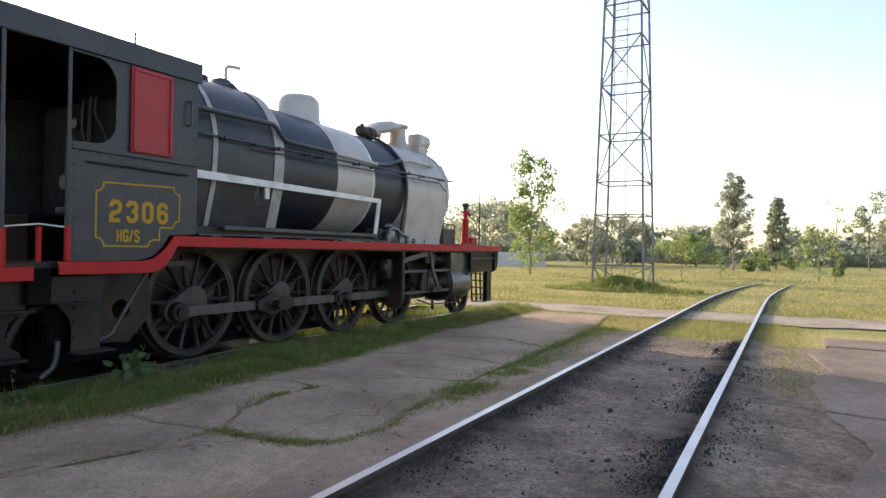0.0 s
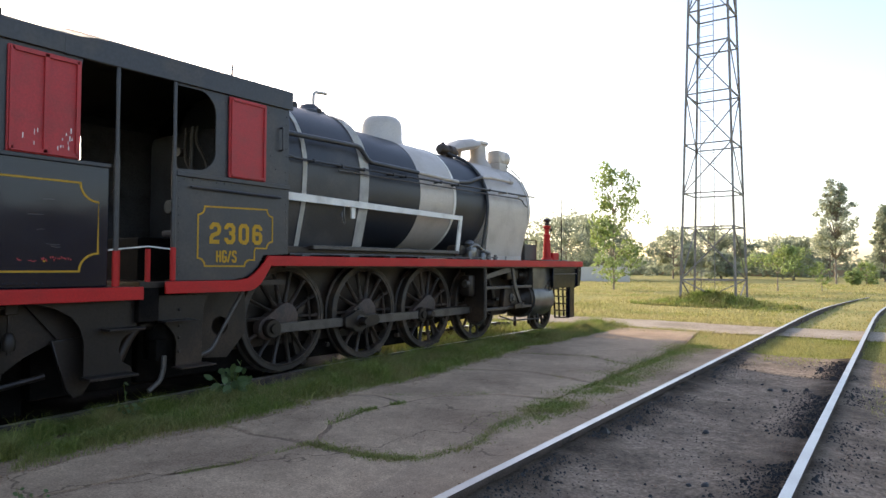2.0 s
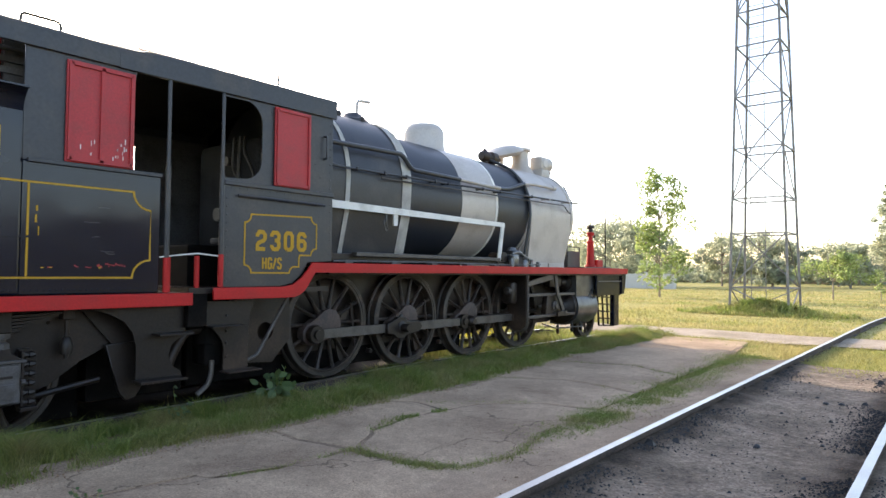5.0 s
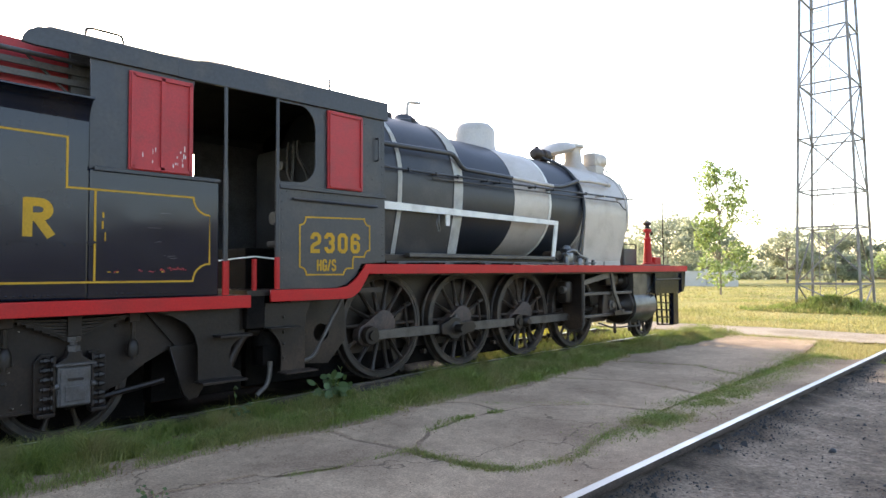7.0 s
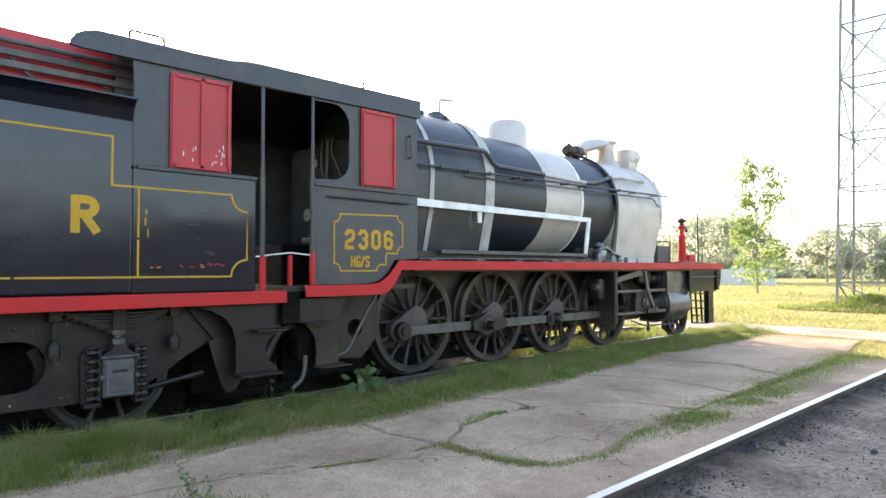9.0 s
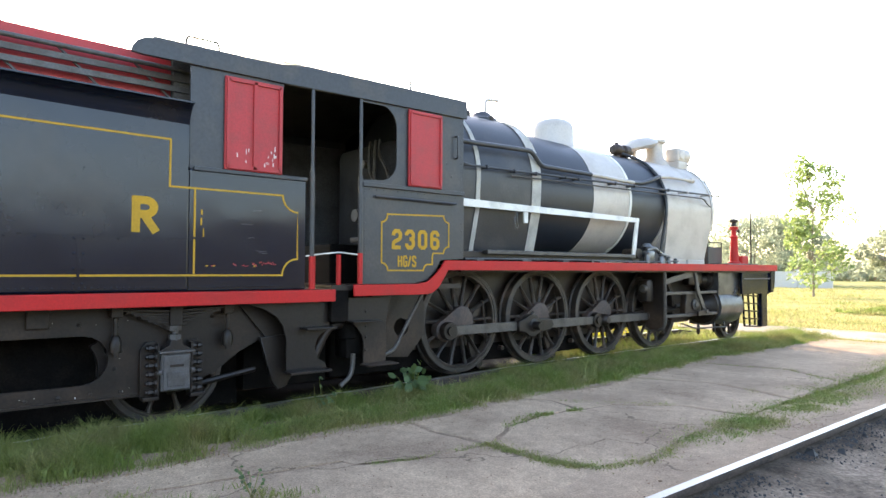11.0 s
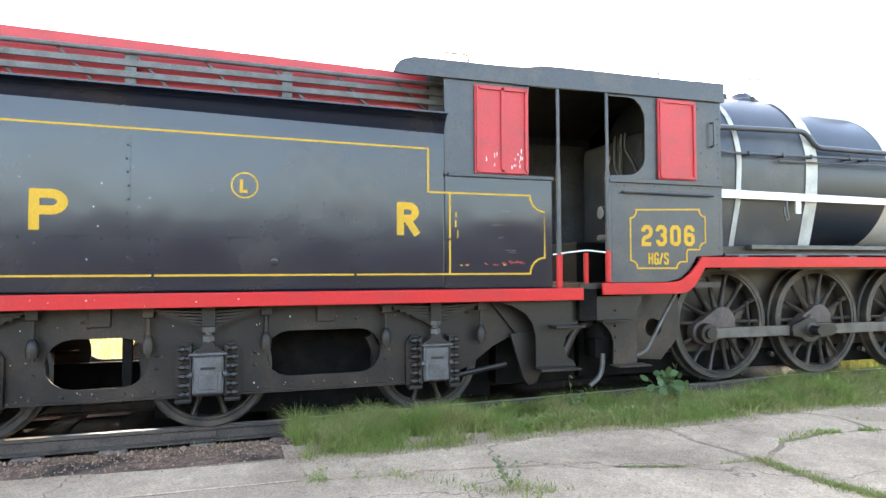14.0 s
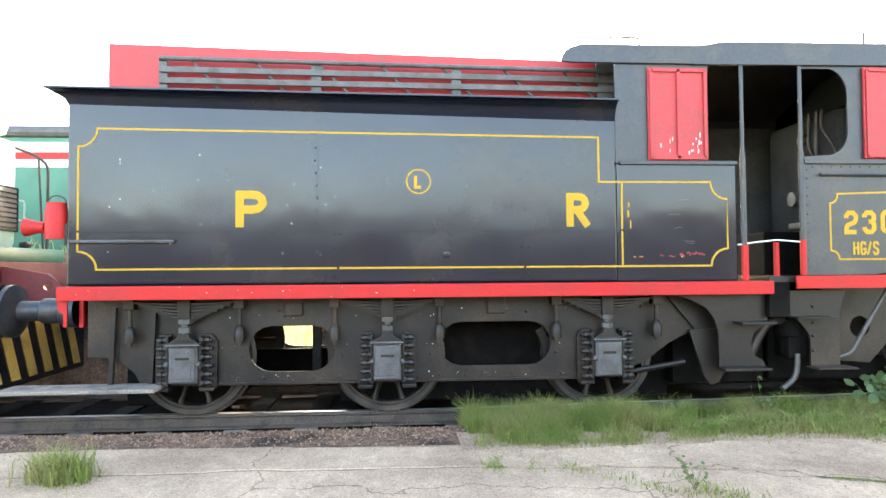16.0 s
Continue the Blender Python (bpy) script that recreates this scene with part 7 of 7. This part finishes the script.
for i, (x, y, h) in enumerate(((3.6, 75, 2.2), (2.6, 70, 1.4), (6.0, 84, 2.0), (10, 60, 0.9))):
    tree(x, y, h, h * 0.5, 14, 0.13, LEAF, "low green bush in the field", 80 + i, 0.1, 0.04, 0.4, 60, 0.3, name="shrub")
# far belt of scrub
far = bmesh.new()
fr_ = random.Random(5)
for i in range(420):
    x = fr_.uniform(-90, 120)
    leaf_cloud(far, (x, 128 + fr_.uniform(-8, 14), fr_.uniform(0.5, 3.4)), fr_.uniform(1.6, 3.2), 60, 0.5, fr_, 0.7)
tagged(link("distant_scrub", far, LEAF_HAZE), "hazy belt of scrub and hedges across the field", "scrub", kind="stuff")
# weeds
def weed(x, y, h, n, leaf, label, seed, z=None):
    z = bed_z(x, y) if z is None else z
    r = random.Random(seed)
    t = thing("weed", label, "weed")
    lv = bmesh.new()
    for i in range(n):
        a = r.uniform(0, 6.283)
        top = Vector((x + r.uniform(0.0, 0.3) * h * math.cos(a), y + r.uniform(0, 0.6) * h * math.sin(a), z + h * r.uniform(0.4, 1.0)))
        part("stem", tube([Vector((x, y, z)), Vector((x, y, z)).lerp(top, 0.6), top], [0.0035, 0.003, 0.0015], 5), GRASS, t)
        for k in range(4):
            p = Vector((x, y, z)).lerp(top, 0.4 + 0.19 * k) + Vector((r.uniform(-0.8, 0.8), r.uniform(-0.8, 0.8), 0)) * leaf
            u = Vector((r.uniform(-0.5, 0.7), r.uniform(-1, 1), r.uniform(-0.7, 0.5))).normalized()
            w = u.cross(Vector((0.75, 0.1, 0.6))).normalized()
            s = leaf * r.uniform(0.6, 1.2)
            lv.faces.new([lv.verts.new(p + q) for q in (-u * s * 0.3, w * s * 0.36 - u * s * 0.05, w * s * 0.44 + u * s * 0.3, w * s * 0.25 + u * s * 0.62, u * s * 0.85, -w * s * 0.25 + u * s * 0.62, -w * s * 0.44 + u * s * 0.3, -w * s * 0.36 - u * s * 0.05)])
    part("leaves", lv, WEED_LEAF, t)["kind"] = "stuff"


weed(-0.12, 1.18, 0.50, 11, 0.11, "broad-leaved green weed beside the driving wheel", 1)
weed(-0.1, -0.05, 0.42, 4, 0.05, "tall thin weed beside the tender step", 2)
weed(2.05, -1.78, 0.24, 6, 0.03, "spiky grey-green weed in a slab joint", 3, GZ + 0.03)
fl = bmesh.new()
for y0, y1, n in ((6.1, 6.5, 160), (7.9, 9.3, 420)):
    for i in range(n):
        leaf_cloud(fl, (fr_.uniform(-3.4, -2.2), fr_.uniform(y0, y1), GZ + fr_.uniform(0.1, 0.5)), 0.06, 4, 0.03, fr_)
tagged(link("yellow_weeds", fl, FLOWER), "sunlit yellow weeds beyond the wheels", "weeds", kind="stuff")
# cinders and coal lumps between the empty rails
lv, lf = [], []
for i in range(22000):
    k = fr_.random()
    x = 5.58 - abs(fr_.gauss(0, 0.19)) if k < 0.42 else 3.96 + abs(fr_.gauss(0, 0.17)) if k < 0.62 else 5.70 + abs(fr_.gauss(0, 0.2)) if k < 0.78 else 3.84 - abs(fr_.gauss(0, 0.1)) if k < 0.80 else fr_.uniform(3.9, 5.6)
    if k >= 0.80 and fr_.random() < 0.6:
        continue
    y = fr_.uniform(-4, 8.8)
    if abs(x - 3.9) < 0.05 or abs(x - 5.64) < 0.05 or noise.noise((x * 1.6, y * 0.9, 0)) < -0.1:
        continue
    s = 0.005 * math.exp(fr_.gauss(0.1, 0.5))
    z = GZ + 0.010 + sum(0.05 * math.exp(-((x - rx) / 0.3) ** 2) for rx in (3.9, 5.64)) + 0.013 * noise.noise((x * 2.6, y * 2.6, 5.0))
    i0 = len(lv)
    lv += [(x - s, y - s * fr_.random(), z - 0.002), (x + s, y - s * fr_.random(), z - 0.002), (x + s * fr_.random(), y + s, z - 0.002), (x - s * 0.4, y - s * 0.1, z + s * fr_.uniform(0.7, 1.3)), (x + s * 0.4, y + s * 0.2, z + s * fr_.uniform(0.5, 1.2))]
    lf += [(i0, i0 + 1, i0 + 4, i0 + 3), (i0 + 1, i0 + 2, i0 + 4), (i0 + 2, i0, i0 + 3), (i0 + 2, i0 + 3, i0 + 4)]
lme = bpy.data.meshes.new("cinders")
lme.from_pydata(lv, [], lf)
lme.materials.append(COAL)
tagged(new("cinders", lme), "scattered black cinders along the empty rails", "cinders", kind="stuff")
coal_at = [(4.74, 2.87, 0.04), (4.35, 1.6, 0.025), (5.25, 2.1, 0.03), (5.1, 1.3, 0.04), (5.0, 1.25, 0.03), (5.3, 1.75, 0.025), (4.3, 0.6, 0.025), (5.15, 0.45, 0.03), (4.6, 4.6, 0.03), (4.9, 5.5, 0.05), (5.05, 5.6, 0.04), (4.75, 5.9, 0.035), (5.2, 3.3, 0.03)]
for x, y, s in [(x, y, 0.72 * s) for x, y, s in coal_at]:
    bm = bmesh.new()
    bmesh.ops.create_icosphere(bm, subdivisions=2, radius=s, matrix=Matrix.Translation((x, y, GZ + s * 0.45)))
    for v in bm.verts:
        v.co += Vector((1, 1, 0.6)) * s * 0.5 * noise.noise(v.co * 30)
    tagged(link("coal_lump", bm, COAL), "black lump of coal on the cinder bed", "coal", "coal lumps on the cinder bed")
GRAVEL = material("trackside_gravel", (0.27, 0.165, 0.11), 0.9, spec=0.08, grain=0.3, spot=(0.14, 0.085, 0.058), spot_scale=8, bump=0.3, by_object=-0.4)
grv, grf = [], []
for i in range(9000):
    y = fr_.uniform(-9.5, -2.4)
    x = -0.42 + abs(fr_.gauss(0, 0.5))
    if x > 0.95:
        continue
    s = fr_.uniform(0.005, 0.018)
    z = bed_z(x, y) if x < 0.2 else GZ + 0.025
    i0 = len(grv)
    grv += [(x - s, y - s * fr_.random(), z), (x + s, y - s * fr_.random(), z), (x + s * fr_.random(), y + s, z), (x - s * 0.3, y + s * 0.2, z + s * fr_.uniform(0.6, 1.2))]
    grf += [(i0, i0 + 1, i0 + 3), (i0 + 1, i0 + 2, i0 + 3), (i0 + 2, i0, i0 + 3)]
for i in range(5000):
    x, y = fr_.uniform(0.7, 3.7), fr_.uniform(-6.5, 8.5)
    if noise.noise((x * 1.2, y * 1.2, 15)) < fr_.uniform(-0.3, 0.5):
        continue
    s = fr_.uniform(0.003, 0.009)
    z = GZ + 0.029
    i0 = len(grv)
    grv += [(x - s, y - s * fr_.random(), z), (x + s, y - s * fr_.random(), z), (x + s * fr_.random(), y + s, z), (x - s * 0.3, y + s * 0.2, z + s * fr_.uniform(0.5, 1.0))]
    grf += [(i0, i0 + 1, i0 + 3), (i0 + 1, i0 + 2, i0 + 3), (i0 + 2, i0, i0 + 3)]
for i in range(9000):
    x, y = fr_.uniform(3.5, 6.4), fr_.uniform(-4, 9.0)
    if abs(x - 3.9) < 0.06 or abs(x - 5.64) < 0.06 or noise.noise((x * 1.7, y * 1.7, 25)) < fr_.uniform(-0.3, 0.5):
        continue
    s = fr_.uniform(0.003, 0.010)
    z = GZ + 0.008 + sum(0.05 * math.exp(-((x - rx) / 0.3) ** 2) for rx in (3.9, 5.64)) + 0.013 * noise.noise((x * 2.6, y * 2.6, 5.0)) + (0.016 if x < 3.8 else 0.0)
    i0 = len(grv)
    grv += [(x - s, y - s * fr_.random(), z), (x + s, y - s * fr_.random(), z), (x + s * fr_.random(), y + s, z), (x - s * 0.3, y + s * 0.2, z + s * fr_.uniform(0.5, 1.0))]
    grf += [(i0, i0 + 1, i0 + 3), (i0 + 1, i0 + 2, i0 + 3), (i0 + 2, i0, i0 + 3)]
gme = bpy.data.meshes.new("gravel")
gme.from_pydata(grv, [], grf)
gme.materials.append(GRAVEL)
tagged(new("gravel", gme), "brown gravel beside the rusty rail and loose grit on the concrete", "gravel", kind="stuff")
LITTER = material("dry_leaf_litter", (0.36, 0.21, 0.11), 0.8, grain=0.3, spot=(0.22, 0.13, 0.075), spot_scale=9, bump=0, by_object=-0.4, leaf=0.2)
bits = []
for i in range(5200):
    y, x = fr_.uniform(-8.0, -2.3), fr_.gauss(0.25, 0.3)
    if x > -0.5 and noise.noise((x * 2, y * 1.5, 44)) > fr_.uniform(-0.4, 0.3):
        bits.append((x, y, (bed_z(x, y) if x < 0.2 else GZ + 0.026) + 0.004, fr_.uniform(0.4, 1.0)))
for i in range(2600):
    y = fr_.uniform(-3.2, 9.0)
    x = edge_x(y) + fr_.gauss(0.0, 0.12)
    bits.append((x, y, GZ + 0.03, fr_.uniform(0.3, 0.8)))
blades("leaf_litter", bits, 0.016, 0.006, LITTER, "dry brown leaf and stalk litter beside the track", category="litter", seed=41, lean=2.6)
# distance: whitewashed wall, brick hut, poles
wall = thing("boundary_wall", "low whitewashed wall far across the field", "wall")
for i in range(5):
    part("wall_panel", box(-34 + i * 3.2, -31 + i * 3.2, 66, 66.25, GZ - 0.1, 1.5, 0.02), WHITEWASH, wall)
    part("pier", box(-31.02 + i * 3.2, -30.8 + i * 3.2, 65.9, 66.3, GZ - 0.1, 1.7, 0.02), WHITEWASH, wall)
longw = thing("boundary_wall", "long grey boundary wall behind the field", "wall")
for i in range(30):
    part("wall_panel", box(-60 + i * 5, -55.1 + i * 5, 140, 140.3, GZ - 0.1, 2.3), CONCRETE, longw)
# Unseen wall added behind the camera; darkens the tank's lower reflection.
reflect_wall = thing("boundary_wall", "plain dark brick wall added out of view for the tank's reflection", "wall")
part("wall_panel", box(24, 24.3, -55, 14, GZ - 0.1, 4.0, 0.02), BRICK, reflect_wall)
part("coping", box(23.95, 24.35, -55, 14, 4.0, 4.12, 0.02), CONCRETE, reflect_wall)
hut = thing("brick_building", "distant flat-roofed red-brown brick building", "building")
part("wall", box(17, 27, 150, 158, GZ - 0.1, 5.5), BRICK, hut)
part("roof", box(16.7, 27.3, 149.7, 158.3, 5.5, 5.8), CONCRETE, hut)
for x in (18.5, 21.5, 24.5):
    w_ = part("window", box(x, x + 1.2, 149.96, 150.0, 2.6, 3.9), BLACK, hut)
pole = thing("wire_pole", "thin steel pole with a crossarm", "pole")
part("shaft", tube([(20.2, 60, GZ - 0.1), (20.2, 60, 9)], 0.06, 8), GALV, pole)
part("crossarm", bars([((19.6, 60, 8.3), (20.8, 60, 8.3))], 0.08), GALV, pole)
